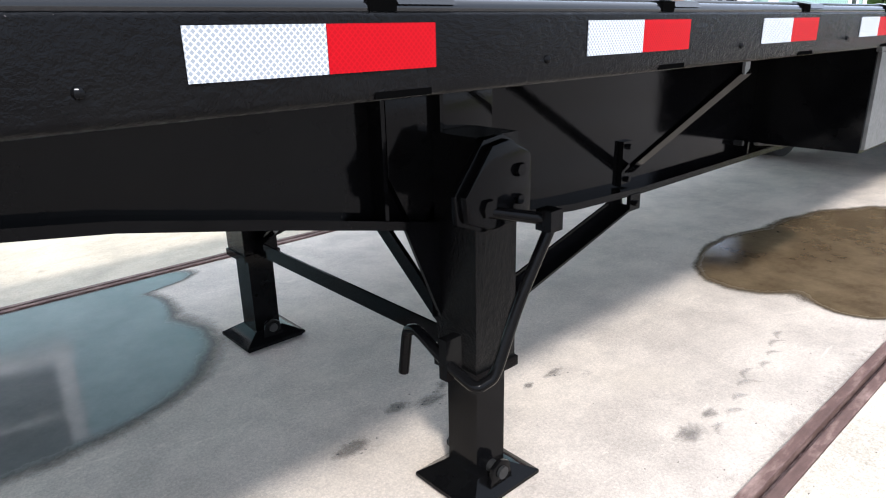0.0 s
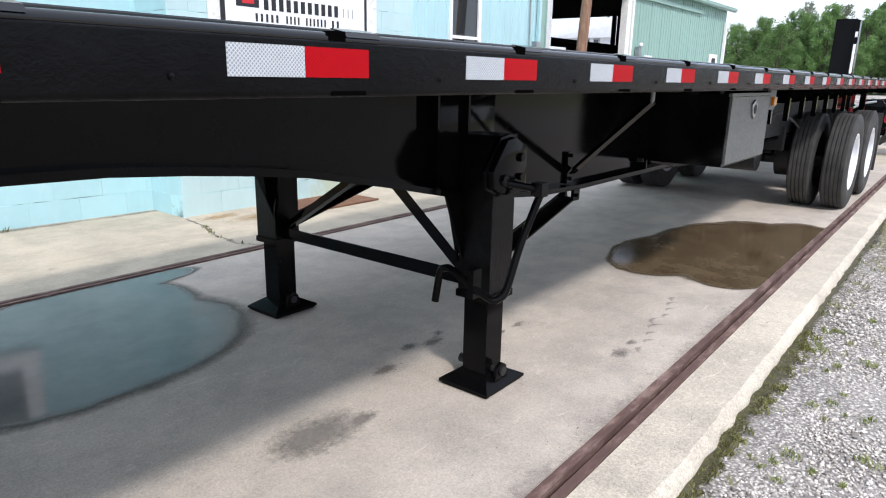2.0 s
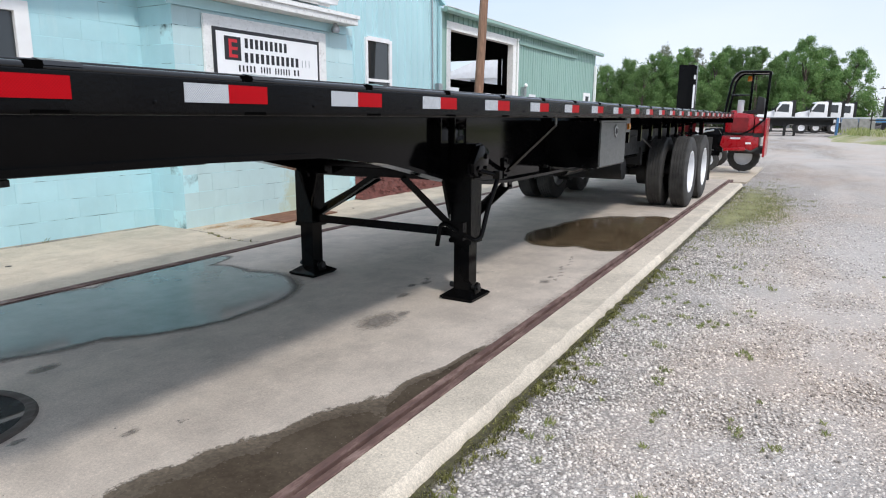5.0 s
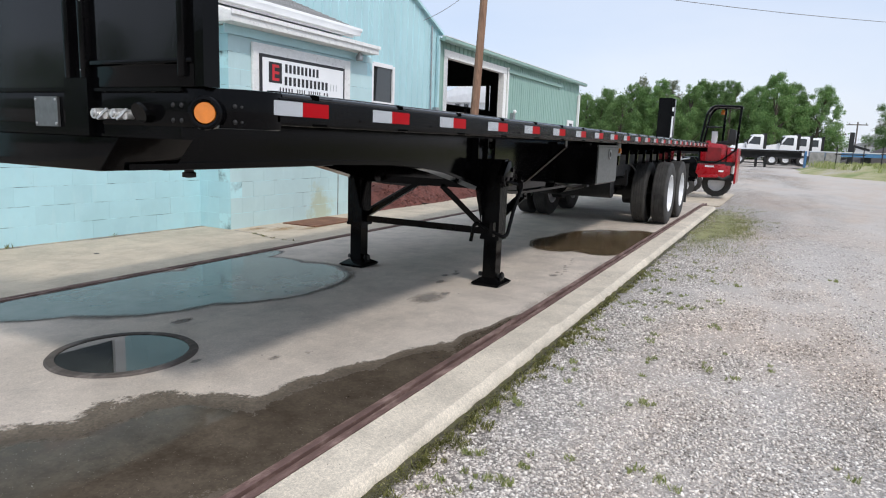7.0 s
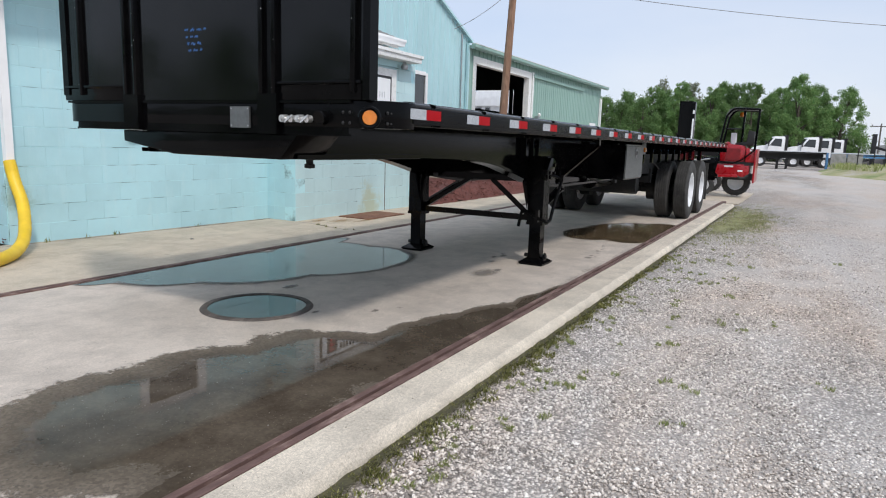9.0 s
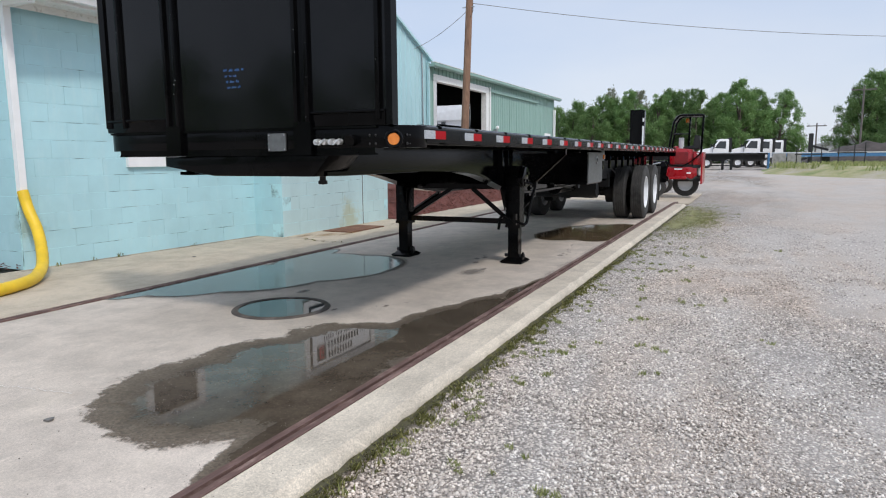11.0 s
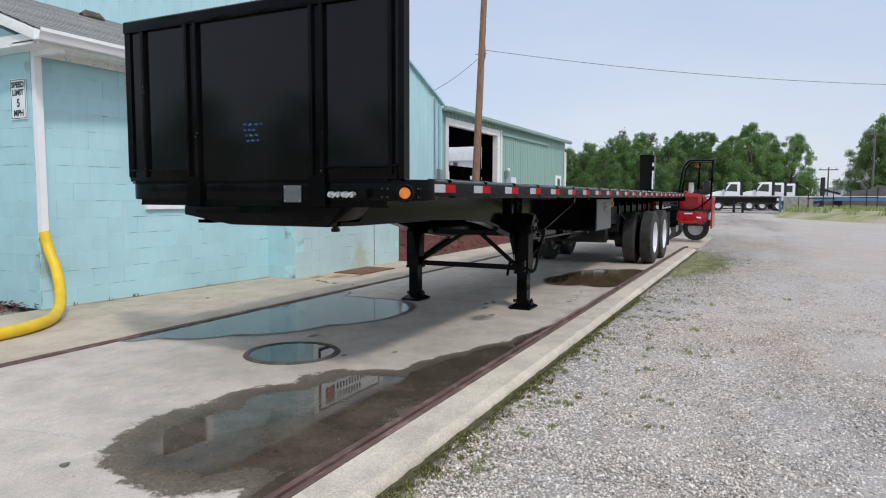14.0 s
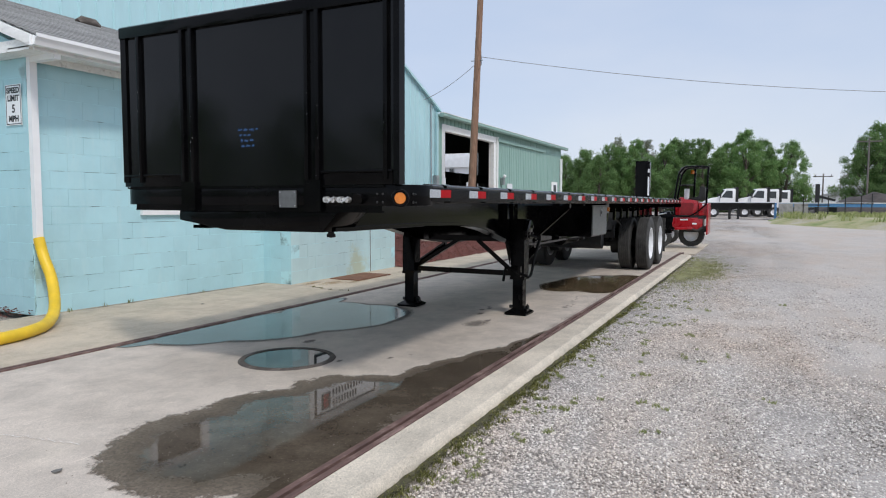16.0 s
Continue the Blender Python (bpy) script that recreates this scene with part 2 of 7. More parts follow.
def block_paint(name="teal masonry paint", base=(0.445, 0.70, 0.75)):
    k = Nodes(name)
    k.co = k.t.nodes.new("ShaderNodeNewGeometry").outputs["Position"]
    big = k.noise(0.8, 6.0, 0.65)
    c = k.ramp(big, (0.3, scale3(base, 0.88)), (0.7, scale3(base, 1.08)))
    c = k.vary(c, 0.06)
    drip = k.noise(2.0, 6.0, 0.7, k.scaled((4.0, 4.0, 0.7)))
    c = k.mix(k.ramp(drip, (0.52, 0.0), (0.78, 0.45)), c, (0.57, 0.74, 0.76))
    c = k.mix(k.ramp(k.noise(6.0, 8.0, 0.75), (0.64, 0.0), (0.74, 0.55)), c, (0.27, 0.42, 0.43))

    def near(point, reach, colour, amount):
        d = k.t.nodes.new("ShaderNodeVectorMath")
        d.operation = "DISTANCE"
        k.link(k.co, d.inputs[0])
        d.inputs[1].default_value = point
        f = k.math("ADD", k.math("DIVIDE", d.outputs["Value"], reach), k.math("MULTIPLY", k.noise(5.0, 7.0, 0.75), 1.1))
        return k.mix(k.ramp(f, (0.75, amount), (1.35, 0.0)), c, colour)

    # a rust run beside the cover plate, and moss round the hose
    c = near((3.9, 5.27, 0.15), 0.75, (0.46, 0.47, 0.28), 0.6)
    c = near((-1.37, 6.06, 2.66), 0.2, (0.24, 0.31, 0.32), 0.6)
    c = near((-1.25, 5.98, 0.45), 0.42, (0.20, 0.26, 0.17), 0.45)
    k.put("Base Color", c).put("Roughness", 0.62)
    k.bump(k.mix(0.5, k.noise(55.0, 5.0, 0.7), k.noise(6.0, 4.0)), 0.4, 0.006)
    return k.m


def mortar():
    """Joints mostly filled with paint, cracked open and dirty in places."""
    k = Nodes("painted mortar")
    n = k.mix(0.5, k.noise(1.3, 5.0, 0.7), k.noise(5.0, 4.0, 0.6))
    k.put("Base Color", k.ramp(n, (0.41, (0.07, 0.11, 0.11)), (0.47, (0.38, 0.58, 0.61)), (0.53, (0.50, 0.77, 0.81)))).put("Roughness", 0.8)
    return k.m


def siding_paint(name, base, rough=0.45):
    k = Nodes(name)
    c = k.ramp(k.noise(0.6, 6.0, 0.65, k.scaled((1.0, 1.0, 0.35))), (0.3, scale3(base, 0.9)), (0.7, scale3(base, 1.08)))
    c = k.mix(0.3, c, k.ramp(k.noise(3.0, 6.0, 0.7, k.scaled((5.0, 5.0, 0.5))), (0.3, 0.8), (0.7, 1.0)), "MULTIPLY")
    k.put("Base Color", c).put("Roughness", rough)
    k.bump(k.noise(4.0, 3.0), 0.1, 0.02)
    return k.m


def white_paint(name="weathered white paint", base=0.87, peel=0.45):
    k = Nodes(name)
    n = k.noise(9.0, 8.0, 0.75, k.scaled((1.0, 1.0, 2.5)))
    c = k.ramp(n, (0.28, scale3((base, base, base * 0.98), 0.82)), (0.6, (base, base, base * 0.98)))
    c = k.mix(k.ramp(k.noise(16.0, 8.0, 0.75), (0.56, 0.0), (0.64, peel)), c, (0.34, 0.31, 0.28))
    k.put("Base Color", c).put("Roughness", 0.6)
    k.bump(n, 0.15, 0.004)
    return k.m


def shingles():
    k = Nodes("grey asphalt shingles")
    c = k.ramp(k.noise(30.0, 6.0, 0.7), (0.3, (0.22, 0.22, 0.22)), (0.7, (0.42, 0.42, 0.41)))
    c = k.mix(0.5, c, k.ramp(k.noise(1.2, 5.0), (0.3, 0.7), (0.7, 1.0)), "MULTIPLY")
    c = k.vary(c, 0.25)
    k.put("Base Color", c).put("Roughness", 0.95)
    k.bump(k.noise(120.0, 3.0), 0.5, 0.004)
    return k.m


def tape(name, colour, line, gloss=0.15):
    """Prismatic reflective tape with a fine crossed grid."""
    k = Nodes(name)
    sep = k.t.nodes.new("ShaderNodeSeparateXYZ")
    k.link(k.co, sep.inputs[0])
    up = k.math("ADD", sep.outputs["X"], sep.outputs["Z"])
    down = k.math("SUBTRACT", sep.outputs["X"], sep.outputs["Z"])
    grid = []
    for v in (up, down):
        f = k.math("FRACT", k.math("MULTIPLY", v, 135.0))
        grid.append(k.math("ABSOLUTE", k.math("SUBTRACT", f, 0.5)))
    edge = k.math("MAXIMUM", grid[0], grid[1])
    c = k.mix(k.ramp(edge, (0.30, 0.0), (0.40, 1.0)), colour, line)
    c = k.mix(0.25, c, k.ramp(k.noise(40.0, 4.0), (0.3, 0.75), (0.7, 1.0)), "MULTIPLY")
    k.put("Base Color", c).put("Roughness", 0.35).put("Specular IOR Level", gloss)
    return k.m


def rubber():
    k = Nodes("worn tyre rubber")
    n = k.noise(7.0, 6.0, 0.65)
    k.put("Base Color", k.ramp(n, (0.3, (0.020, 0.020, 0.020)), (0.7, (0.060, 0.058, 0.054)))).put("Roughness", 0.8)
    k.bump(k.noise(90.0, 3.0), 0.2, 0.003)
    return k.m


def wood(name, dark, pale, axis=(1.0, 1.0, 0.06), rough=0.85):
    k = Nodes(name)
    n = k.noise(18.0, 7.0, 0.65, k.scaled(axis), 0.6)
    c = k.ramp(n, (0.3, dark), (0.7, pale))
    c = k.mix(0.5, c, k.ramp(k.noise(1.5, 5.0), (0.3, 0.65), (0.7, 1.0)), "MULTIPLY")
    k.put("Base Color", c).put("Roughness", rough)
    k.bump(n, 0.4, 0.006)
    return k.m


def glass():
    k = Nodes("window glass")
    k.put("Base Color", (0.02, 0.025, 0.028)).put("Roughness", 0.03).put("Specular IOR Level", 0.8)
    k.bump(k.noise(2.0, 1.0), 0.03, 0.01)
    return k.m


def leaves(name, a, b, c, through_light=0.35):
    k = Nodes(name)
    rnd = k.t.nodes.new("ShaderNodeNewGeometry").outputs["Random Per Island"]
    col = k.ramp(rnd, (0.0, a), (0.5, b), (1.0, c))
    col = k.vary(col, 0.3)
    k.put("Base Color", col).put("Roughness", 0.7).put("Specular IOR Level", 0.25)
    tr = k.t.nodes.new("ShaderNodeBsdfTranslucent")
    k.link(col, tr.inputs["Color"])
    m = k.t.nodes.new("ShaderNodeMixShader")
    m.inputs["Fac"].default_value = through_light
    k.link(k.b.outputs["BSDF"], m.inputs[1])
    k.link(tr.outputs["BSDF"], m.inputs[2])
    k.link(m.outputs["Shader"], k.out.inputs["Surface"])
    return k.m


def water(name, bed_dark, bed_pale, film, rough=0.02, rag=0.34, rim=(0.2, 0.17, 0.13), soft=0.10, grain=0.5):
    """A puddle's skin: a wet bed under a mirror-smooth film, drying out to damp grit at its rim."""
    k = Nodes(name)
    wet = k.t.nodes.new("ShaderNodeAttribute")
    wet.attribute_name = "wet"
    torn = k.mix(0.4, k.noise(9.0, 7.0, 0.75), k.noise(38.0, 5.0, 0.7))
    edge = k.math("ADD", wet.outputs["Fac"], k.math("MULTIPLY", k.math("SUBTRACT", torn, 0.5), rag))
    grit = k.mix(0.5, k.noise(60.0, 4.0, 0.7), k.cells(85.0).outputs["Color"])
    bed = k.ramp(k.noise(4.0, 7.0, 0.65), (0.3, bed_dark), (0.7, bed_pale))
    bed = k.mix(grain, bed, k.ramp(grit, (0.3, 0.6), (0.7, 1.0)), "MULTIPLY")
    specks = k.cells(55.0)
    bed = k.mix(k.ramp(specks.outputs["Distance"], (0.10, 0.7 * grain), (0.16, 0.0)), bed, scale3(bed_pale, 1.9))
    k.put("Base Color", k.mix(k.ramp(edge, (0.1, 0.0), (film, 1.0)), k.mix(0.8, rim, k.ramp(grit, (0.3, 0.5), (0.7, 1.2)), "MULTIPLY"), bed))
    silt = k.ramp(k.noise(1.7, 5.0, 0.6), (0.42, rough * 0.4), (0.66, rough))
    dry = k.ramp(edge, (film * 0.75, 1.0), (film, 0.0))
    k.put("Roughness", k.mix(1.0, k.ramp(edge, (film * 0.6, 0.5), (film, 0.0)), silt, "ADD"))
    k.put("IOR", 1.33).put("Specular IOR Level", k.ramp(edge, (film * 0.7, 0.2), (film, 0.5)))
    k.bump(k.mix(dry, k.noise(3.0, 2.0), grit), 0.02, 0.01)
    clear = k.t.nodes.new("ShaderNodeBsdfTransparent")
    m = k.t.nodes.new("ShaderNodeMixShader")
    k.link(k.ramp(edge, (0.02, 0.0), (soft, 1.0)), m.inputs["Fac"])
    k.link(clear.outputs["BSDF"], m.inputs[1])
    k.link(k.b.outputs["BSDF"], m.inputs[2])
    k.link(m.outputs["Shader"], k.out.inputs["Surface"])
    return k.m


def stain_mat(name="dried dirt film", dark=(0.10, 0.09, 0.085), pale=(0.2, 0.185, 0.17), cover=0.65):
    """A dried mark that fades out at its edge."""
    k = Nodes(name)
    wet = k.t.nodes.new("ShaderNodeAttribute")
    wet.attribute_name = "wet"
    edge = k.math("ADD", wet.outputs["Fac"], k.math("MULTIPLY", k.math("SUBTRACT", k.noise(24.0, 7.0, 0.8), 0.5), 2.0))
    k.put("Base Color", k.ramp(k.noise(40.0, 4.0), (0.3, dark), (0.7, pale))).put("Roughness", 0.8)
    m = k.t.nodes.new("ShaderNodeMixShader")
    k.link(k.ramp(edge, (0.1, 0.0), (0.9, cover)), m.inputs["Fac"])
    k.link(k.t.nodes.new("ShaderNodeBsdfTransparent").outputs["BSDF"], m.inputs[1])
    k.link(k.b.outputs["BSDF"], m.inputs[2])
    k.link(m.outputs["Shader"], k.out.inputs["Surface"])
    return k.m


M_BLACK = black_paint()
M_BLACKRUN = black_paint("black enamel with runs", 0.3, 0.11)
M_BLACKEDGE = black_paint("thick gloss black edge enamel", 0.0, 0.5)
M_BLACKSHEET = black_paint("black gloss sheet steel", 0.0, 0.26)
M_SLAB = concrete("scale deck concrete", 0.70, (1.0, 0.875, 0.755), 0.4, 0.35, 0.25)
M_WALK = concrete("old walk concrete", 0.60, (1.0, 0.85, 0.66), 0.45, 0.6)
M_CURB = concrete("kerb concrete", 0.80, (1.0, 0.885, 0.725), 0.6, 0.4, 0.4)
M_GRAVEL = gravel()
M_STONE = stone_mat()
M_GRIT = plain("muddy grit", (0.19, 0.165, 0.14), 0.9, 0.0, 40.0, 0.35, 0.0)
M_RUSTSTAIN = stain_mat("rust stain", (0.40, 0.24, 0.10), (0.52, 0.36, 0.18), 0.55)
M_RUST = rust("rusty steel edge", (0.135, 0.078, 0.066), (0.36, 0.25, 0.215))
M_IRON = rust("dirty cast iron", (0.09, 0.075, 0.065), (0.22, 0.19, 0.17))
M_RUSTPLATE = rust("rusty steel plate", (0.17, 0.075, 0.04), (0.27, 0.14, 0.08))
M_BLOCK = block_paint()
M_BLOCKPALE = block_paint("faded pale teal masonry paint", (0.52, 0.70, 0.715))
M_MORTAR = mortar()
M_SIDING = siding_paint("pale teal siding", (0.45, 0.68, 0.72))
M_GREEN = siding_paint("sage green siding", (0.26, 0.41, 0.36))
M_GREENTRIM = siding_paint("sage green trim", (0.27, 0.42, 0.37))
M_WHITE = white_paint()
M_WHITECLEAN = plain("white enamel", (0.84, 0.84, 0.84), 0.4, 0.0, 4.0, 0.05, 0.05)
M_SHINGLE = shingles()
M_TAPEW = tape("white reflective tape", (0.26, 0.285, 0.31), (0.57, 0.585, 0.605))
M_TAPER = tape("red reflective tape", (0.34, 0.003, 0.007), (0.42, 0.004, 0.009), 0.06)
M_RUBBER = rubber()
M_RIM = plain("white wheel enamel", (0.75, 0.76, 0.78), 0.35, 0.0, 6.0, 0.1)
M_STEEL = plain("dull galvanised steel", (0.42, 0.43, 0.44), 0.42, 0.9, 20.0, 0.2)
M_ALU = plain("brushed aluminium", (0.19, 0.195, 0.195), 0.45, 0.85, 30.0, 0.12)
M_COUPLING = plain("worn cast aluminium", (0.62, 0.62, 0.61), 0.38, 0.7, 45.0, 0.35)
M_DARKSTEEL = plain("greasy dark steel", (0.012, 0.012, 0.012), 0.6)
# solid near-black blocks in this stand for shade inside the pocket openings
M_POCKETSHADE = plain("painted pocket shade", (0.002, 0.002, 0.002), 0.9, 0.0, 8.0, 0.1, 0.0)
M_POCKETSHADE.node_tree.nodes["Principled BSDF"].inputs["Specular IOR Level"].default_value = 0.0
M_DECKWOOD = wood("dark oiled deck boards", (0.05, 0.05, 0.05), (0.16, 0.155, 0.15), (0.05, 1.0, 1.0), 0.6)
M_POLE = wood("weathered pole timber", (0.13, 0.068, 0.042), (0.36, 0.215, 0.14), (1.0, 1.0, 0.05))
M_GREYPOLE = wood("grey pole timber", (0.10, 0.09, 0.08), (0.24, 0.22, 0.20), (1.0, 1.0, 0.05))
M_GLASS = glass()
M_CABLE = plain("grey cable sheath", (0.22, 0.22, 0.22), 0.7, 0.0, 4.0, 0.1, 0.0)
M_RED = plain("red machine paint", (0.36, 0.006, 0.012), 0.3, 0.0, 5.0, 0.15, 0.05, 40.0, 0.4)
M_REDSHADE = plain("red machine paint darkened for a recess", (0.20, 0.006, 0.009), 0.55, 0.0, 7.0, 0.25, 0.05)
M_GUARD = plain("dull grey painted sheet", (0.13, 0.13, 0.135), 0.45, 0.0, 9.0, 0.2, 0.05)
M_YELLOW = plain("yellow plastic hose", (0.75, 0.50, 0.02), 0.45, 0.0, 6.0, 0.12, 0.1)
M_AMBER = plain("amber lens", (0.66, 0.19, 0.012), 0.18, 0.0, 30.0, 0.12, 0.3, 200.0, 0.6)
M_SIGNWHITE = plain("white sign face", (0.87, 0.875, 0.885), 0.35, 0.0, 3.0, 0.03, 0.0)
M_INK = plain("black sign ink", (0.015, 0.015, 0.018), 0.5, 0.0, 3.0, 0.1, 0.0)
M_SIGNRED = plain("red sign ink", (0.55, 0.02, 0.03), 0.5, 0.0, 3.0, 0.1, 0.0)
M_CHALK = plain("blue marker", (0.05, 0.17, 0.45), 0.7, 0.0, 3.0, 0.1, 0.0)
M_BLUE = plain("faded blue paint", (0.075, 0.21, 0.41), 0.55)
# near-black, so the shade of unlit rooms lies in the colour
M_ROOMSHADE = plain("interior wall with room shade in its colour", (0.05, 0.05, 0.05), 0.9)
M_FAR = plain("far white siding", (0.70, 0.72, 0.74), 0.6, 0.0, 2.0, 0.06, 0.0)
M_BARK = wood("tree bark", (0.05, 0.04, 0.03), (0.14, 0.11, 0.09), (1.0, 1.0, 0.2))
M_LEAF = leaves("green foliage", (0.11, 0.22, 0.075), (0.195, 0.33, 0.115), (0.30, 0.43, 0.17), 0.5)
M_LEAFPALE = leaves("pale sparse foliage", (0.16, 0.19, 0.11), (0.24, 0.27, 0.17), (0.32, 0.34, 0.24))
M_GRASS = leaves("grass", (0.15, 0.18, 0.06), (0.29, 0.31, 0.12), (0.48, 0.44, 0.24))
M_TUFT = leaves("small gravel weeds", (0.20, 0.25, 0.08), (0.33, 0.37, 0.14), (0.50, 0.49, 0.27))
M_MOSS = leaves("olive kerb moss", (0.07, 0.075, 0.022), (0.16, 0.16, 0.05), (0.34, 0.33, 0.12))
M_MULCH = plain("red bark mulch", (0.13, 0.045, 0.035), 0.95, 0.0, 25.0, 0.5, 0.9, 60.0)
M_TARP = plain("dark rusty scrap", (0.055, 0.046, 0.042), 0.8, 0.0, 1.5, 0.4, 0.3, 8.0)
M_GREYBLOCK = plain("grey concrete barrier", (0.30, 0.29, 0.28), 0.9, 0.0, 4.0, 0.25)
M_WATERA = water("clear rain water on concrete", (0.095, 0.10, 0.096), (0.15, 0.15, 0.142), 0.45, 0.15, 0.45, (0.20, 0.185, 0.165), 0.4, 0.12)
M_WATERB = water("muddy rain water", (0.055, 0.042, 0.030), (0.13, 0.105, 0.078), 1.3, 0.05, 1.7, (0.19, 0.155, 0.12), 0.25)
M_WATERC = water("brown silty rain water", (0.075, 0.050, 0.028), (0.17, 0.125, 0.075), 0.35, 0.22, 0.5, (0.11, 0.085, 0.055), 0.22, 0.15)
M_DAMP = stain_mat("dried dirt film", (0.22, 0.20, 0.185), (0.34, 0.31, 0.285), 0.38)
M_SILT = stain_mat("dried silt line", (0.30, 0.275, 0.25), (0.38, 0.35, 0.32), 0.4)
M_SPOT = stain_mat("dark dried spill", (0.13, 0.12, 0.11), (0.24, 0.22, 0.20), 0.55)
M_SOIL = stain_mat("mossy soil", (0.035, 0.032, 0.018), (0.11, 0.10, 0.045), 0.92)
M_DAMPER = stain_mat("dried dirty water mark", (0.19, 0.172, 0.158), (0.29, 0.265, 0.242), 0.6)
M_VERGE = stain_mat("moss and grass mat", (0.22, 0.23, 0.09), (0.36, 0.35, 0.17), 0.75)
M_PALE = plain("pale scratch", (0.72, 0.70, 0.66), 0.9, 0.0, 10.0, 0.1, 0.0)
M_STAIN = plain("oily stain", (0.15, 0.14, 0.13), 0.6, 0.0, 10.0, 0.3, 0.0)


# ---------------------------------------------------------------- mesh tools
def B():
    return bmesh.new()


def box(bm, x0, x1, y0, y1, z0, z1):
    v = [bm.verts.new(p) for p in ((x0, y0, z0), (x1, y0, z0), (x1, y1, z0), (x0, y1, z0), (x0, y0, z1), (x1, y0, z1), (x1, y1, z1), (x0, y1, z1))]
    for f in ((3, 2, 1, 0), (4, 5, 6, 7), (0, 1, 5, 4), (1, 2, 6, 5), (2, 3, 7, 6), (3, 0, 4, 7)):
        bm.faces.new([v[i] for i in f])
    return bm


def frame_of(axis):
    axis = axis.normalized()
    side = axis.cross(Vector((0, 0, 1)) if abs(axis.z) < 0.9 else Vector((1, 0, 0))).normalized()
    return axis, side, side.cross(axis)


def cyl(bm, p0, p1, r0, r1=None, n=14, caps=True):
    p0, p1 = Vector(p0), Vector(p1)
    r1 = r0 if r1 is None else r1
    _, s, u = frame_of(p1 - p0)
    rings = []
    for p, r in ((p0, r0), (p1, r1)):
        rings.append([bm.verts.new(p + (s * math.cos(2 * math.pi * i / n) + u * math.sin(2 * math.pi * i / n)) * r) for i in range(n)])
    for i in range(n):
        f = bm.faces.new((rings[0][i], rings[0][(i + 1) % n], rings[1][(i + 1) % n], rings[1][i]))
        f.smooth = True
    if caps:
        bm.faces.new(rings[0][::-1])
        bm.faces.new(rings[1])
    return bm


def tube(bm, pts, r, n=10):
    """A bent rod through the points; r may be a list of radii."""
    pts = [Vector(p) for p in pts]
    rs = r if isinstance(r, (list, tuple)) else [r] * len(pts)
    _, s, _u = frame_of(pts[1] - pts[0])
    rings = []
    for i, p in enumerate(pts):
        d = (pts[min(i + 1, len(pts) - 1)] - pts[max(i - 1, 0)]).normalized()
        s = (s - d * s.dot(d)).normalized()
        u = d.cross(s)
        rings.append([bm.verts.new(p + (s * math.cos(2 * math.pi * j / n) + u * math.sin(2 * math.pi * j / n)) * rs[i]) for j in range(n)])
    for a, b in zip(rings, rings[1:]):
        for j in range(n):
            f = bm.faces.new((a[j], a[(j + 1) % n], b[(j + 1) % n], b[j]))
            f.smooth = True
    bm.faces.new(rings[0][::-1])
    bm.faces.new(rings[-1])
    return bm


def bend(pts, steps=6, cut=0.35):
    """Round the corners of a polyline."""
    pts = [Vector(p) for p in pts]
    out = [pts[0]]
    for a, b, c in zip(pts, pts[1:], pts[2:]):
        p, q = b.lerp(a, cut), b.lerp(c, cut)
        for i in range(steps + 1):
            t = i / steps
            out.append((p * (1 - t) + b * t) * (1 - t) + (b * (1 - t) + q * t) * t)
    out.append(pts[-1])
    return out


def bar(bm, p0, p1, w, h, up=(0, 0, 1)):
    """A straight rectangular bar from p0 to p1, w across and h along up."""
    p0, p1 = Vector(p0), Vector(p1)
    d = (p1 - p0).normalized()
    s = d.cross(Vector(up)).normalized()
    u = s.cross(d)
    v = [bm.verts.new(p + s * (a * w / 2) + u * (b * h / 2)) for p in (p0, p1) for a, b in ((-1, -1), (1, -1), (1, 1), (-1, 1))]
    for f in ((3, 2, 1, 0), (4, 5, 6, 7), (0, 1, 5, 4), (1, 2, 6, 5), (2, 3, 7, 6), (3, 0, 4, 7)):
        bm.faces.new([v[i] for i in f])
    return bm


def angle_bar(bm, p0, p1, w, t=0.008, up=(0, 0, 1)):
    """An angle iron: two thin legs at right angles."""
    p0, p1 = Vector(p0), Vector(p1)
    d = (p1 - p0).normalized()
    s = d.cross(Vector(up)).normalized()
    u = s.cross(d)
    prof = [(0, 0), (w, 0), (w, t), (t, t), (t, w), (0, w)]
    rings = [[bm.verts.new(p + s * (a - w / 2) + u * (b - w / 2)) for a, b in prof] for p in (p0, p1)]
    n = len(prof)
    for i in range(n):
        bm.faces.new((rings[0][i], rings[0][(i + 1) % n], rings[1][(i + 1) % n], rings[1][i]))
    bm.faces.new(rings[0][::-1])
    bm.faces.new(rings[1])
    return bm


def prism(bm, pts, axis, a0, a1):
    """Extrude a closed outline along an axis: x takes (y, z), y takes (x, z), z takes (x, y)."""
    def at(p, a):
        return {"x": (a, p[0], p[1]), "y": (p[0], a, p[1]), "z": (p[0], p[1], a)}[axis]
    lo = [bm.verts.new(at(p, a0)) for p in pts]
    hi = [bm.verts.new(at(p, a1)) for p in pts]
    n = len(pts)
    bm.faces.new(lo[::-1])
    bm.faces.new(hi)
    for i in range(n):
        bm.faces.new((lo[i], lo[(i + 1) % n], hi[(i + 1) % n], hi[i]))
    bmesh.ops.recalc_face_normals(bm, faces=bm.faces)
    return bm


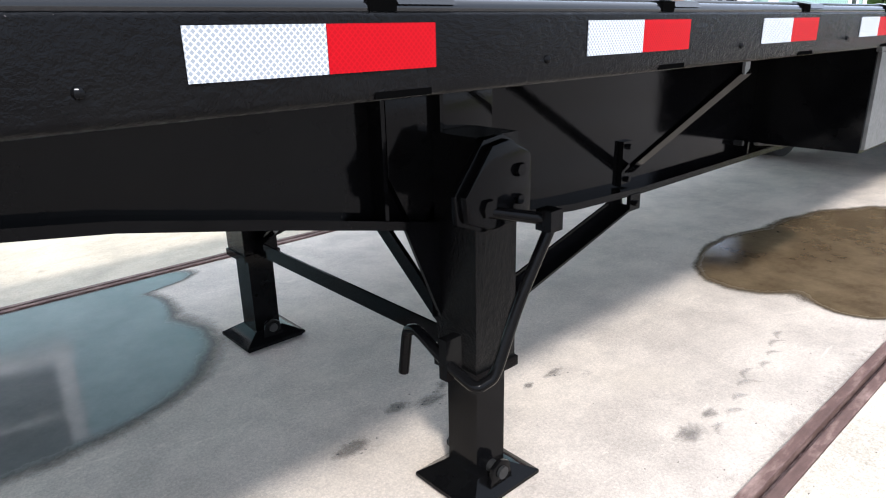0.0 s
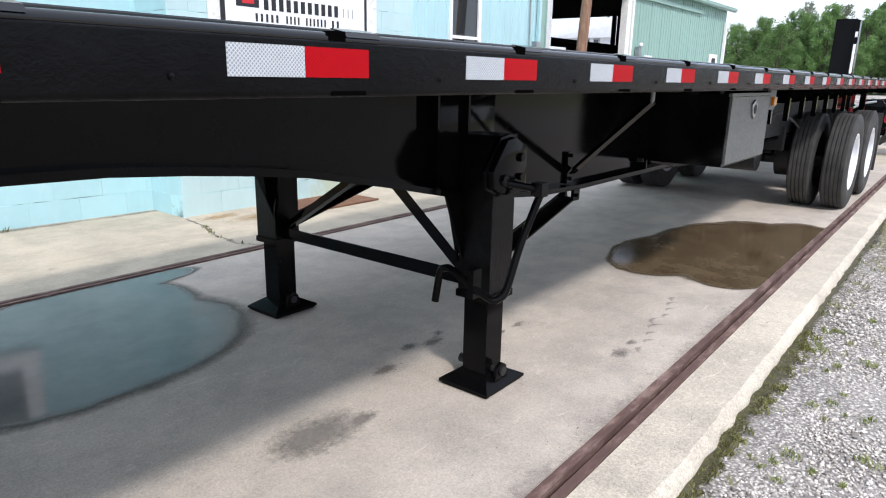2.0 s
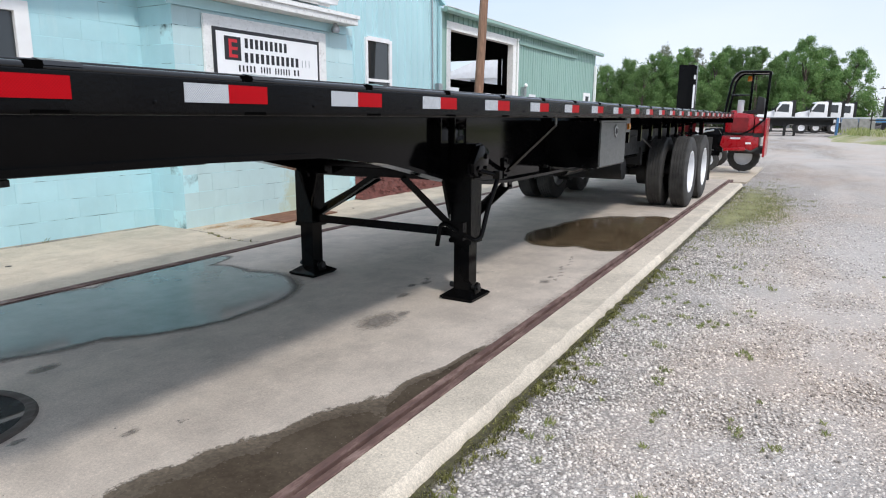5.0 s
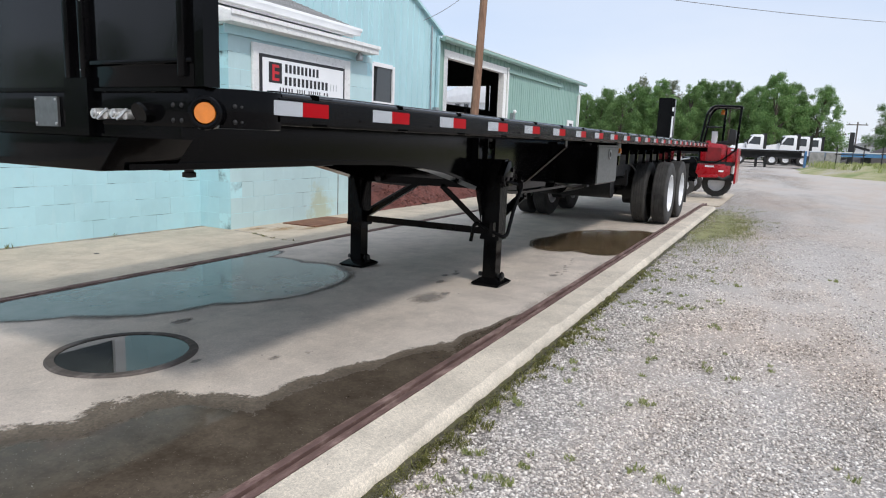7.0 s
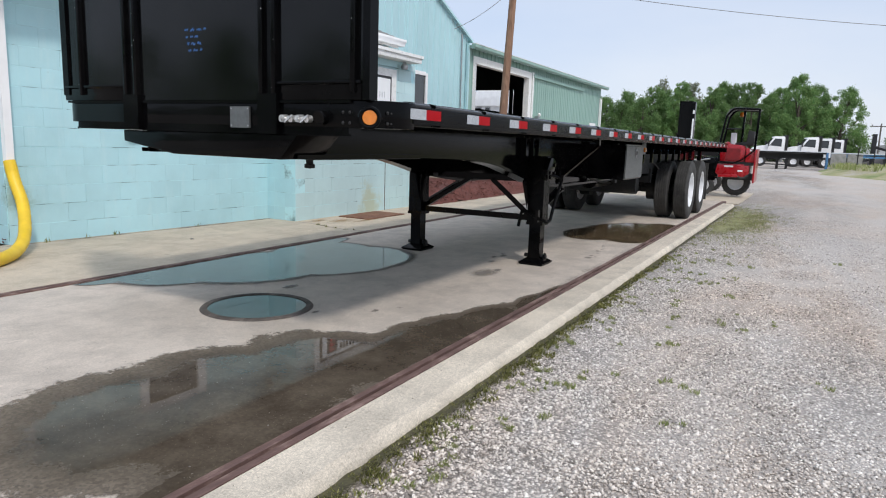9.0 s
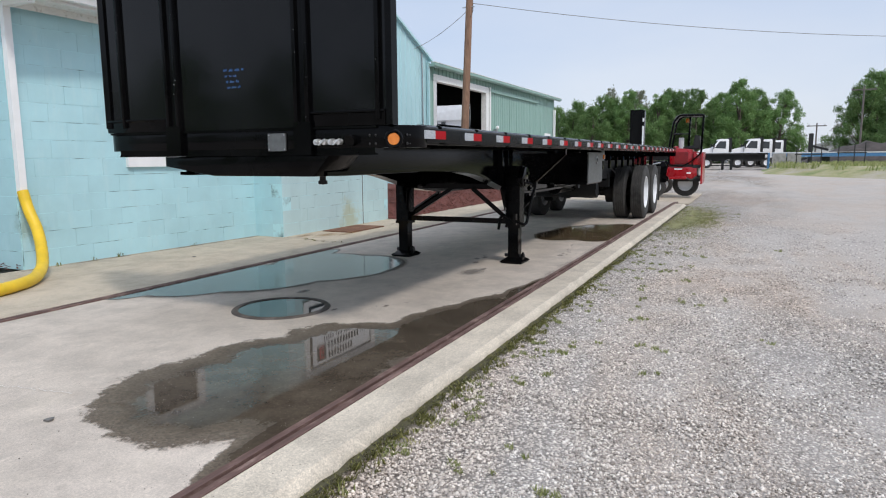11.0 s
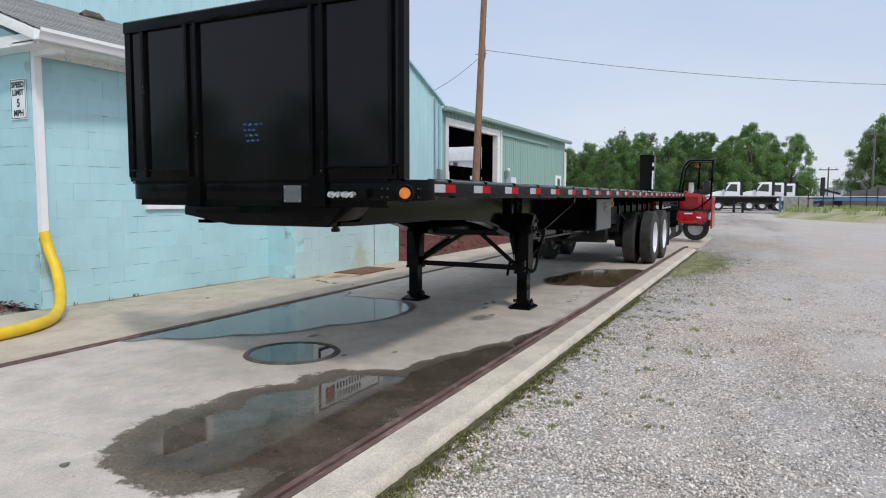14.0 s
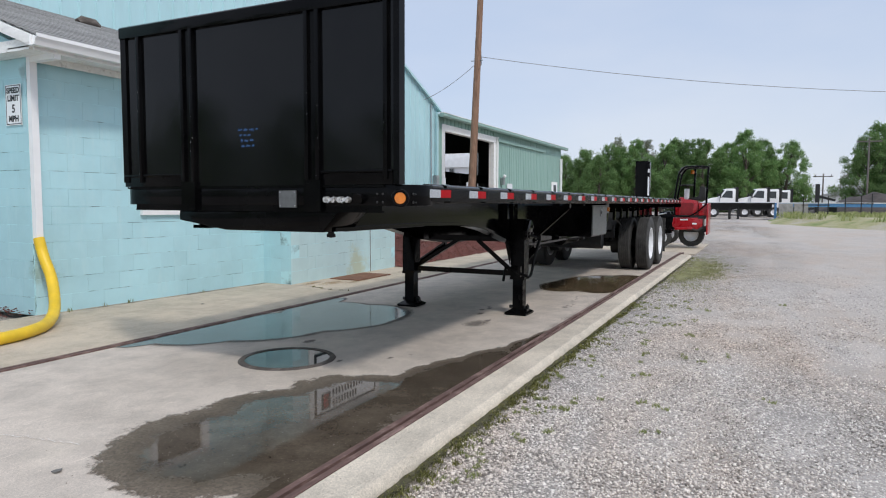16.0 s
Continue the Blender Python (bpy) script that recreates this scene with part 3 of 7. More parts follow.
def lathe(bm, profile, centre, axis="y", n=40):
    """Turn a profile of (radius, along) round an axis through centre."""
    c = Vector(centre)
    rings = []
    for r, a in profile:
        ring = []
        for i in range(n):
            p, q = r * math.cos(2 * math.pi * i / n), r * math.sin(2 * math.pi * i / n)
            ring.append(bm.verts.new(c + Vector({"y": (p, a, q), "x": (a, p, q), "z": (p, q, a)}[axis])))
        rings.append(ring)
    for a, b in zip(rings, rings[1:]):
        for i in range(n):
            f = bm.faces.new((a[i], a[(i + 1) % n], b[(i + 1) % n], b[i]))
            f.smooth = True
    return bm


def ball(bm, c, r, n=10):
    bmesh.ops.create_uvsphere(bm, u_segments=n, v_segments=max(4, n // 2 + 1), radius=r, matrix=Matrix.Translation(c))
    return bm


def part(name, bm, material, parent=None, label="", bevel=0.0, sharp=35):
    """Link a bmesh as one mesh object; under a parent it keeps the coordinates of the place."""
    if bevel:
        edges = [e for e in bm.edges if len(e.link_faces) == 2 and e.calc_face_angle(0) > radians(40)]
        bmesh.ops.bevel(bm, geom=edges, offset=bevel, segments=2, affect="EDGES", clamp_overlap=True, profile=0.6)
    bmesh.ops.recalc_face_normals(bm, faces=bm.faces)
    me = bpy.data.meshes.new(name)
    for f in bm.faces:
        f.smooth = True
    bm.to_mesh(me)
    bm.free()
    me.set_sharp_from_angle(angle=radians(sharp))
    me.materials.append(material)
    ob = new(name, me)
    if parent is not None:
        ob.parent = parent
        top = parent
        m = Matrix.Identity(4)
        while top is not None:
            m = top.matrix_basis @ m if top.parent is None else top.matrix_parent_inverse @ top.matrix_basis @ m
            top = top.parent
        ob.matrix_parent_inverse = m.inverted()
    if label:
        ob["label"] = label
    return ob


def raw(name, verts, faces, material, smooth=False):
    me = bpy.data.meshes.new(name)
    me.from_pydata(verts, [], faces)
    me.update()
    if smooth:
        me.shade_smooth()
    me.materials.append(material)
    return new(name, me)


def root(name, at, label, category, group="", kind=""):
    e = new(name)
    e.empty_display_size = 0.2
    e.matrix_basis = Matrix.Translation(at)
    return tagged(e, label, category, group, kind)


def setting(name, bm, material, label="", bevel=0.0, category=""):
    return tagged(part(name, bm, material, None, "", bevel), label, category, "", "structure")


def text_part(name, words, size, m, material, parent, depth=0.001):
    """Raised lettering in the built-in font, turned into a mesh."""
    cu = bpy.data.curves.new(name, "FONT")
    cu.body, cu.size, cu.extrude, cu.align_x, cu.offset = words, size, depth, "CENTER", 0.0035
    tmp = bpy.data.objects.new(name, cu)
    scene.collection.objects.link(tmp)
    bpy.context.view_layer.update()
    me = bpy.data.meshes.new_from_object(tmp.evaluated_get(bpy.context.evaluated_depsgraph_get()))
    bpy.data.objects.remove(tmp)
    bpy.data.curves.remove(cu)
    me.transform(m)
    me.materials.clear()
    me.materials.append(material)
    ob = new(name, me)
    ob.parent = parent
    ob.matrix_parent_inverse = parent.matrix_basis.inverted()
    return ob


# ---------------------------------------------------------------- the plan
SIDE, FAR = 0.70, 3.26          # the trailer's two sides
MID = 1.98                      # its middle line
FRONT, REAR = -2.42, 11.9
DECK = 1.372
RAIL_IN, KERB_IN, KERB_OUT = 0.70, 0.60, 0.355
RAIL_LEFT = 3.90
GRAVEL_Z = -0.07
OFFICE_Y, PIER_Y, SHED_Y = 5.93, 5.27, 8.5

# ---------------------------------------------------------------- ground
def ground_sheet():
    """One sheet to the horizon: fine near the way, coarse far off; low along the scale, and humped into the grass bank."""
    xs = sorted({*np.arange(-14, 20, 0.5).tolist(), *np.arange(20, 60, 2.0).tolist(), *range(60, 200, 20), 300, 600, 1500, -20, -40, -90, -300, -1500})
    ys = sorted({*np.arange(-14, 0.2, 0.4).tolist(), 0.5, 2.0, 6.0, 10.0, 16.0, 24.0, 40.0, 80.0, 160.0, 500.0, 1500.0, *range(-40, -14, 2), -60, -100, -300, -1500})
    verts, faces = [], []
    for y in ys:
        for x in xs:
            z = GRAVEL_Z
            if y < 0.3 and -14 < x < 60 and y > -40:
                z += 0.018 * noise.noise((x * 0.6, y * 0.9, 0.0)) + 0.01 * noise.noise((x * 2.1, y * 2.1, 3.0))
            verts.append((x, y, z))
    w = len(xs)
    for j in range(len(ys) - 1):
        for i in range(w - 1):
            faces.append((j * w + i, j * w + i + 1, (j + 1) * w + i + 1, (j + 1) * w + i))
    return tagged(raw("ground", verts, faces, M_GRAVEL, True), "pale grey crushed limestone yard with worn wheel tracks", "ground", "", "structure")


ground_sheet()


def slab_plate(name, x0, x1, y0, y1, top, thick, material, label, bevel=0.006):
    return setting(name, box(B(), x0, x1, y0, y1, top - thick, top), material, label, bevel, "pavement")


slab_plate("pavement_scale_deck", -9.0, 12.0, RAIL_IN + 0.003, RAIL_LEFT - 0.045, 0.0, 0.3, M_SLAB, "worn grey concrete deck of a truck scale with stains")
slab_plate("pavement_walk", -9.0, 13.4, RAIL_LEFT + 0.045, 6.02, 0.004, 0.25, M_WALK, "stained old concrete walk beside the block building")
slab_plate("pavement_yard", 12.06, 17.0, 0.35, 8.4, GRAVEL_Z + 0.03, 0.2, M_WALK, "pale concrete apron behind the trailer")


def kerb():
    """Cast kerb with a chipped outer edge."""
    bm = B()
    xs = np.arange(-9.0, 11.3, 0.035)
    rows = []
    for x in xs:
        chip = 0.008 + max(0.0, noise.noise((x * 3.0, 1.0, 0.0))) * 0.030 + abs(noise.noise((x * 11.0, 4.0, 0.0))) * 0.022
        edge = KERB_OUT + 0.004 * noise.noise((x * 0.7, 0, 2.0))
        rows.append([bm.verts.new(p) for p in ((x, KERB_IN - 0.002, -0.2), (x, KERB_IN - 0.002, 0.008), (x, edge + 0.02 + chip, 0.008), (x, edge + chip * 0.35, -0.012 - chip * 0.5), (x, edge - 0.006 + 0.012 * noise.noise((x * 9.0, 2.0, 1.0)), -0.045), (x, edge - 0.01, -0.2))])
    for a, b in zip(rows, rows[1:]):
        for i in range(5):
            bm.faces.new((a[i], a[i + 1], b[i + 1], b[i]))
    bm.faces.new(rows[0])
    bm.faces.new(rows[-1][::-1])
    return setting("kerb", bm, M_CURB, "pale cast concrete kerb with chipped outer edge", 0, "kerb")


kerb()


def steel_edge(name, y0, y1):
    """Two rusty angle irons with a dark slot between deck and kerb."""
    bm = B()
    w = (y1 - y0)
    box(bm, -9.0, 12.0, y0 + 0.001, y0 + w * 0.36, -0.12, 0.012)
    box(bm, -9.0, 12.0, y0 + w * 0.36, y0 + w * 0.62, -0.12, -0.03)
    box(bm, -9.0, 12.0, y0 + w * 0.62, y1 - 0.001, -0.12, 0.010)
    return setting(name, bm, M_RUST, "rusty red-brown steel edge rails with a dirty slot", 0.003, "steel edge")


steel_edge("trim_steel_edge", KERB_IN, RAIL_IN)
steel_edge("trim_steel_edge", RAIL_LEFT - 0.045, RAIL_LEFT + 0.045)


def puddle(name, seeds, material, label, y_min=-99.0, y_max=99.0, seed=1.0, z=0.004, ripple=0.07, gain=2.6):
    """A still puddle whose outline is the edge of several overlapping round hollows, roughened by noise."""
    cx = sum(s[0] for s in seeds) / len(seeds)
    cy = sum(s[1] for s in seeds) / len(seeds)
    step = 0.03
    x0, x1 = min(s[0] - s[2] for s in seeds) - 0.2, max(s[0] + s[2] for s in seeds) + 0.2
    ya, yb = max(y_min, min(s[1] - s[3] for s in seeds) - 0.2), min(y_max, max(s[1] + s[3] for s in seeds) + 0.2)
    nx, ny = int((x1 - x0) / step) + 1, max(2, int((yb - ya) / step) + 1)
    verts, wets, index, faces = [], [], {}, []

    def field(x, y):
        f = -1.0
        for sx, sy, rx, ry in seeds:
            f = max(f, 1.0 - math.hypot((x - sx) / rx, (y - sy) / ry))
        return f + ripple * noise.noise((x * 2.3, y * 2.3, seed)) + ripple * 0.6 * noise.noise((x * 7.0, y * 7.0, seed + 5))

    for j in range(ny + 1):
        for i in range(nx + 1):
            x, y = x0 + i * (x1 - x0) / nx, ya + j * (yb - ya) / ny
            index[i, j] = field(x, y)
    ids = {}

    def vid(i, j):
        if (i, j) not in ids:
            ids[i, j] = len(verts)
            verts.append((x0 + i * (x1 - x0) / nx, ya + j * (yb - ya) / ny, z))
            wets.append(index[i, j] * gain + 0.16)
        return ids[i, j]

    for j in range(ny):
        for i in range(nx):
            if max(index[i, j], index[i + 1, j], index[i, j + 1], index[i + 1, j + 1]) > -0.30:
                faces.append((vid(i, j), vid(i + 1, j), vid(i + 1, j + 1), vid(i, j + 1)))
    ob = raw(name, verts, faces, material, True)
    att = ob.data.attributes.new("wet", "FLOAT", "POINT")
    att.data.foreach_set("value", wets)
    return tagged(ob, label, "puddle", "", "structure")


puddle("water_puddle", [(0.12, 2.95, 0.93, 0.66), (0.70, 3.76, 0.62, 0.17), (0.42, 3.4, 0.62, 0.5), (-0.58, 3.28, 0.88, 0.66), (-1.2, 3.6, 0.62, 0.50), (-1.72, 3.82, 0.34, 0.17)], M_WATERA,
       "clear rain puddle mirroring the teal wall", 2.0, RAIL_LEFT - 0.05, 1.0, 0.004, 0.035)
puddle("water_puddle", [(3.95, 1.45, 0.72, 0.42), (4.5, 1.15, 1.15, 0.62), (4.9, 0.85, 0.95, 0.5), (3.75, 0.95, 0.45, 0.3)], M_WATERC,
       "shallow muddy brown puddle on the concrete deck", RAIL_IN + 0.005, 2.2, 9.0, 0.004, 0.06)
puddle("water_puddle", [(-3.27, 1.30, 0.66, 0.62), (-3.5, 0.70, 0.6, 0.12), (-3.1, 1.0, 0.7, 0.5), (-2.75, 1.2, 0.6, 0.66), (-2.3, 1.1, 0.5, 0.62), (-1.7, 0.88, 0.7, 0.32), (-1.15, 0.77, 0.7, 0.24), (-0.4, 0.68, 0.42, 0.15), (-0.1, 0.69, 0.45, 0.08)], M_WATERB,
       "shallow muddy puddle along the rusty edge rail", RAIL_IN + 0.005, 2.4, 17.0, 0.004, 0.11)
puddle("damp_stain", [(0.40, 1.50, 0.21, 0.12), (0.60, 1.45, 0.09, 0.035)], M_DAMPER, "faint dark dried stain on the concrete", 0.8, 2.2, 31.0, 0.003, 0.3, 1.2)
puddle("damp_stain", [(1.875, 0.95, 0.085, 0.05), (2.04, 0.966, 0.05, 0.028)], M_SPOT, "small dark dried stain", 0.8, 2.2, 41.0, 0.003, 0.3, 1.2)
def ripple_marks():
    """Dried crescents of silt, one behind the other, beside the edge rail."""
    verts, wets, faces = [], [], []
    rng = np.random.default_rng(12)
    for i in range(9):
        cx, cy = 1.99 + 0.11 * i, 0.865 + 0.018 * i
        r, a0 = rng.uniform(0.07, 0.12), rng.uniform(-0.3, 0.3)
        for k in range(13):
            f = k / 12
            a = a0 + 0.5 + 1.9 * f
            for m in range(3):
                q = r + 0.024 * (m - 1) * math.sin(math.pi * f)
                verts.append((cx + q * math.cos(a) * 0.8, cy + q * math.sin(a) - 0.04, 0.0032))
                wets.append((-0.2, 1.0, -0.2)[m] * math.sin(math.pi * f))
        o = i * 39
        faces += [(o + k * 3 + m, o + k * 3 + m + 1, o + k * 3 + m + 4, o + k * 3 + m + 3) for k in range(12) for m in range(2)]
    ob = raw("silt_ripples", verts, faces, M_SILT)
    ob.data.attributes.new("wet", "FLOAT", "POINT").data.foreach_set("value", wets)
    return tagged(ob, "row of faint dried silt crescents beside the edge rail", "stain", "", "stuff")


ripple_marks()
puddle("verge_moss", [(7.7, -0.02, 1.9, 0.42), (9.4, 0.05, 1.6, 0.3), (6.4, 0.08, 1.4, 0.25)], M_VERGE, "thin mat of yellow-green moss and grass on the gravel", -1.0, KERB_OUT - 0.01, 71.0, GRAVEL_Z + 0.022, 0.35, 0.75)
puddle("rust_stain", [(2.55, 4.85, 0.35, 0.16), (2.9, 4.62, 0.3, 0.08), (2.35, 5.08, 0.2, 0.1)], M_RUSTSTAIN, "orange rust stain on the walk beside the cover plate", 4.0, 5.2, 47.0, 0.007, 0.4, 0.9)
puddle("damp_stain", [(-1.2 + 0.5 * i, 5.93 - 0.0594 * (-1.2 + 0.5 * i + 1.3), 0.5, 0.05) for i in range(7)], M_DAMPER, "line of dirt along the block wall's foot", 5.4, 6.0, 57.0, 0.007, 0.5, 0.8)
puddle("damp_stain", [(-0.2 + 0.75 * i, 0.70, 0.5, 0.06) for i in range(5)], M_DAMP, "faint dirty line along the edge rail", RAIL_IN + 0.005, 1.2, 37.0, 0.003, 0.6, 0.5)


def manhole():
    at = (-1.70, 2.25, 0.0)
    e = root("manhole", at, "round rusty manhole ring full of rain water in concrete", "manhole")
    part("ring", lathe(B(), [(0.335, 0.0), (0.335, 0.010), (0.345, 0.012), (0.375, 0.010), (0.385, 0.0)], (at[0], at[1], 0.001), "z", 64), M_IRON, e)
    bm = B()
    bmesh.ops.create_circle(bm, cap_ends=True, radius=0.338, segments=64, matrix=Matrix.Translation((at[0], at[1], 0.006)))
    part("water", bm, M_WATERPIT, e, "still dark rain water")
    return e


def water_flat(name):
    k = Nodes(name)
    k.put("Base Color", k.ramp(k.noise(3.0, 4.0), (0.3, (0.02, 0.024, 0.024)), (0.7, (0.05, 0.055, 0.05)))).put("Roughness", 0.015).put("IOR", 1.33)
    k.bump(k.noise(4.0, 2.0), 0.01, 0.01)
    return k.m


M_WATERPIT = water_flat("still pit water")
manhole()


# ---------------------------------------------------------------- the flatbed trailer
def wheel(parent, cx, y0, y1, r, rim_out, name="wheel"):
    """One tyre on its rim between y0 and y1; rim_out is the side, -1 or 1, on which its dished face shows."""
    w = y1 - y0
    c = (cx, (y0 + y1) / 2, r)
    prof = [(0.29, -w * 0.40), (0.32, -w * 0.47), (0.40, -w * 0.50), (0.46, -w * 0.47), (r - 0.012, -w * 0.42)]
    grooves = 4
    tread = []
    span = w * 0.80
    for i in range(grooves + 1):
        a = -span / 2 + span * i / (grooves + 1)
        b = -span / 2 + span * (i + 1) / (grooves + 1)
        tread += [(r - 0.001, a + 0.004), (r, (a + b) / 2), (r - 0.001, b - 0.004)]
        if i < grooves:
            tread += [(r - 0.012, b - 0.003), (r - 0.012, b + 0.003)]
    prof += tread + [(q, -a) for q, a in reversed(prof)]
    ty = part("tyre", lathe(B(), prof, c, "y", 56), M_RUBBER, parent, "worn black ribbed tyre")
    s = rim_out
    bm = lathe(B(), [(0.300, s * w * 0.44), (0.285, s * w * 0.45), (0.275, s * w * 0.40), (0.27, s * w * 0.10), (0.20, s * w * 0.02), (0.16, s * w * 0.02), (0.14, s * w * 0.12), (0.10, s * w * 0.14), (0.0, s * w * 0.14)], c, "y", 40)
    rim = part("rim", bm, M_RIM, parent, "white painted steel disc wheel rim")
    for i in range(10):
        a = 2 * math.pi * i / 10
        p = Vector((cx + 0.167 * math.cos(a), c[1] + s * w * 0.02, r + 0.167 * math.sin(a)))
        if i % 2 == 0:
            part("wheel_nut", cyl(B(), p, p + Vector((0, s * 0.03, 0)), 0.016, n=6), M_STEEL, rim)
    return ty


def beam_bottom(x):
    """Lower edge of the main beams: shallow over the king pin, then swept down to full depth."""
    pts = [(-2.3, 1.08), (-1.0, 1.08), (-0.3, 1.065), (0.0, 1.04), (0.3, 1.0), (0.62, 0.935), (1.07, 0.835), (1.35, 0.80), (1.7, 0.765), (2.1, 0.75), (3.2, 0.75), (11.85, 0.75)]
    for (xa, za), (xb, zb) in zip(pts, pts[1:]):
        if x <= xb:
            return za + (zb - za) * max(0.0, (x - xa) / (xb - xa))
    return pts[-1][1]


def trailer():
    t = root("flatbed_trailer", (4.7, MID, 0.0), "long black flatbed semi-trailer with red and white side tape", "trailer")
    # side rails with their flanges
    for y, s in ((SIDE, 1), (FAR, -1)):
        a = y
        lip = [(a + s * (0.012 - 0.012 * math.cos(radians(q))), 1.268 - 0.012 * math.sin(radians(q))) for q in (90, 60, 30, 0)]
        prof = lip + [(a, 1.351), (a + s * 0.003, 1.354), (a + s * 0.07, 1.354), (a + s * 0.07, 1.346), (a + s * 0.012, 1.340), (a + s * 0.012, 1.278), (a + s * 0.055, 1.272), (a + s * 0.055, 1.256)]
        part("side_rail", prism(B(), prof, "x", FRONT + 0.22, REAR), M_BLACKRUN, t, "black painted steel side rail", 0.002)
    # rounded bar along the top edge, which mirrors the sky, and the deck's own edge behind it
    arc = [(SIDE + 0.017 - 0.013 * math.cos(radians(q)), 1.358 + 0.0115 * math.sin(radians(q))) for q in range(-20, 91, 10)]
    part("edge_bar", prism(B(), arc + [(SIDE + 0.030, 1.3695), (SIDE + 0.030, 1.3542)], "x", FRONT + 0.25, REAR), M_BLACKEDGE, t, "rounded gloss black edge bar")
    part("deck_edge", prism(B(), [(SIDE + 0.0305, 1.3542), (SIDE + 0.0305, 1.3735), (SIDE + 0.033, 1.376), (SIDE + 0.074, 1.377), (SIDE + 0.074, 1.3542)], "x", FRONT + 0.25, REAR), M_BLACKEDGE, t, "gloss black deck edge")
    # stake pockets: mouth and lower-lip slot as black shade blocks, raised top plate; bolt heads between
    for i in range(23):
        x = -2.067 + 0.6096 * i
        part("bolt", ball(B(), (x + 0.365, SIDE, 1.290), 0.006, 8), M_BLACK, t)
        part("pocket_mouth", box(B(), x + 0.060, x + 0.098, SIDE + 0.002, SIDE + 0.0303, 1.3545, 1.3710), M_POCKETSHADE, t)
        part("pocket_plate", prism(B(), [(SIDE + 0.001, 1.362), (SIDE + 0.010, 1.3725), (SIDE + 0.045, 1.3795), (SIDE + 0.045, 1.3772), (SIDE + 0.02, 1.3705)], "x", x + 0.100, x + 0.190), M_BLACKEDGE, t)
        part("pocket_slot", box(B(), x + 0.06, x + 0.145, SIDE - 0.0004, SIDE + 0.012, 1.2595, 1.2675), M_POCKETSHADE, t)
    # tape, one pair each two feet
    for i in range(23):
        x = -2.067 + 0.6096 * i
        for k, (m, label, n) in enumerate(((M_TAPEW, "white reflective tape", "white_tape"), (M_TAPER, "red reflective tape", "red_tape"))):
            a = x - 0.1524 + 0.1524 * k
            part(n, box(B(), a + 0.0005, a + 0.1519, SIDE - 0.0022, SIDE - 0.0005, 1.291, 1.342), m, t, label)
    # deck boards
    n = 14
    w = (FAR - SIDE - 0.15) / n
    for i in range(n):
        a = SIDE + 0.075 + w * i
        m = M_DECKWOOD if i not in (3, 10) else M_BLACK
        part("deck_board", box(B(), FRONT + 0.2, REAR, a + 0.002, a + w - 0.002, 1.335, 1.366 + 0.002 * (i % 2)), m, t)
    # nose rail: straight front piece with rounded corners
    prof = []
    for s in range(7):
        ang = radians(180 + 15 * s)
        prof.append((FRONT + 0.20 + 0.20 * math.cos(ang), SIDE + 0.20 + 0.20 * math.sin(ang)))
    outline = prof + [(FRONT + 0.24, SIDE), (FRONT + 0.24, FAR)] + [(p[0], 2 * MID - p[1]) for p in reversed(prof)]
    part("nose_rail", prism(B(), outline, "z", 1.238, 1.3675), M_BLACK, t, "black front cross rail with rounded corners", 0.006)
    part("nose_plate", box(B(), FRONT, FRONT + 0.10, SIDE + 0.22, FAR - 0.2, 1.207, 1.2385), M_BLACK, t, "", 0.003)
    for y0, y1 in ((SIDE + 0.2, 1.38), (2.56, FAR - 0.13)):
        part("nose_flange", box(B(), FRONT - 0.016, FRONT - 0.0005, y0, y1, 1.353, 1.3655), M_BLACK, t, "", 0.003)
    part("nose_ridge", box(B(), FRONT - 0.012, FRONT - 0.0005, 1.48, 2.435, 1.353, 1.3655), M_BLACK, t, "", 0.003)
    part("nose_lip", box(B(), FRONT - 0.006, FRONT + 0.05, SIDE + 0.2, FAR - 0.2, 1.197, 1.207), M_BLACK, t, "", 0.003)
    # lamp, couplings, plate and rivets on the nose
    def lathe_ring(c, d):
        bm = cyl(B(), c + d * -0.05, c + d * 0.006, 0.052, n=32)
        _, sd, up = frame_of(d)
        tube(bm, [c + d * 0.010 + (sd * math.cos(a) + up * math.sin(a)) * 0.045 for a in [2 * math.pi * q / 28 for q in range(29)]], 0.010, 8)
        return bm

    for y in (SIDE + 0.085,):
        c = Vector((FRONT + 0.012 - 0.03, y, 1.285))
        d = Vector((-0.86, -0.5 if y < MID else 0.5, 0))
        lamp = part("marker_lamp", lathe_ring(c, d), M_BLACK, t, "black rubber lamp ring")
        part("lens", cyl(B(), c + d * 0.003, c + d * 0.014, 0.037, 0.033, n=28), M_AMBER, lamp, "amber lens")
        for k in range(4):
            p = c + Vector((0.08 + 0.03 * (k % 2), -0.045, 0.025 - 0.05 * (k // 2))) if y < MID else c + Vector((0.08, 0.045, 0.0))
            part("bolt", ball(B(), p, 0.008, 8), M_DARKSTEEL, t)
        for k in range(4):
            part("bolt", ball(B(), (FRONT + 0.002, SIDE + 0.215 + 0.04 * (k % 2), 1.26 + 0.05 * (k // 2)), 0.009, 8), M_DARKSTEEL, t)
    for y in (1.288, 1.184):
        x = FRONT - 0.002
        bm = cyl(B(), (x + 0.01, y + 0.027, 1.276), (x - 0.035, y + 0.027, 1.276), 0.021, 0.018, 20)
        cyl(bm, (x - 0.035, y + 0.027, 1.276), (x - 0.042, y + 0.027, 1.276), 0.012, 0.010, 16)
        cyl(bm, (x - 0.01, y + 0.030, 1.268), (x - 0.02, y - 0.026, 1.284), 0.012, 0.010, 12)
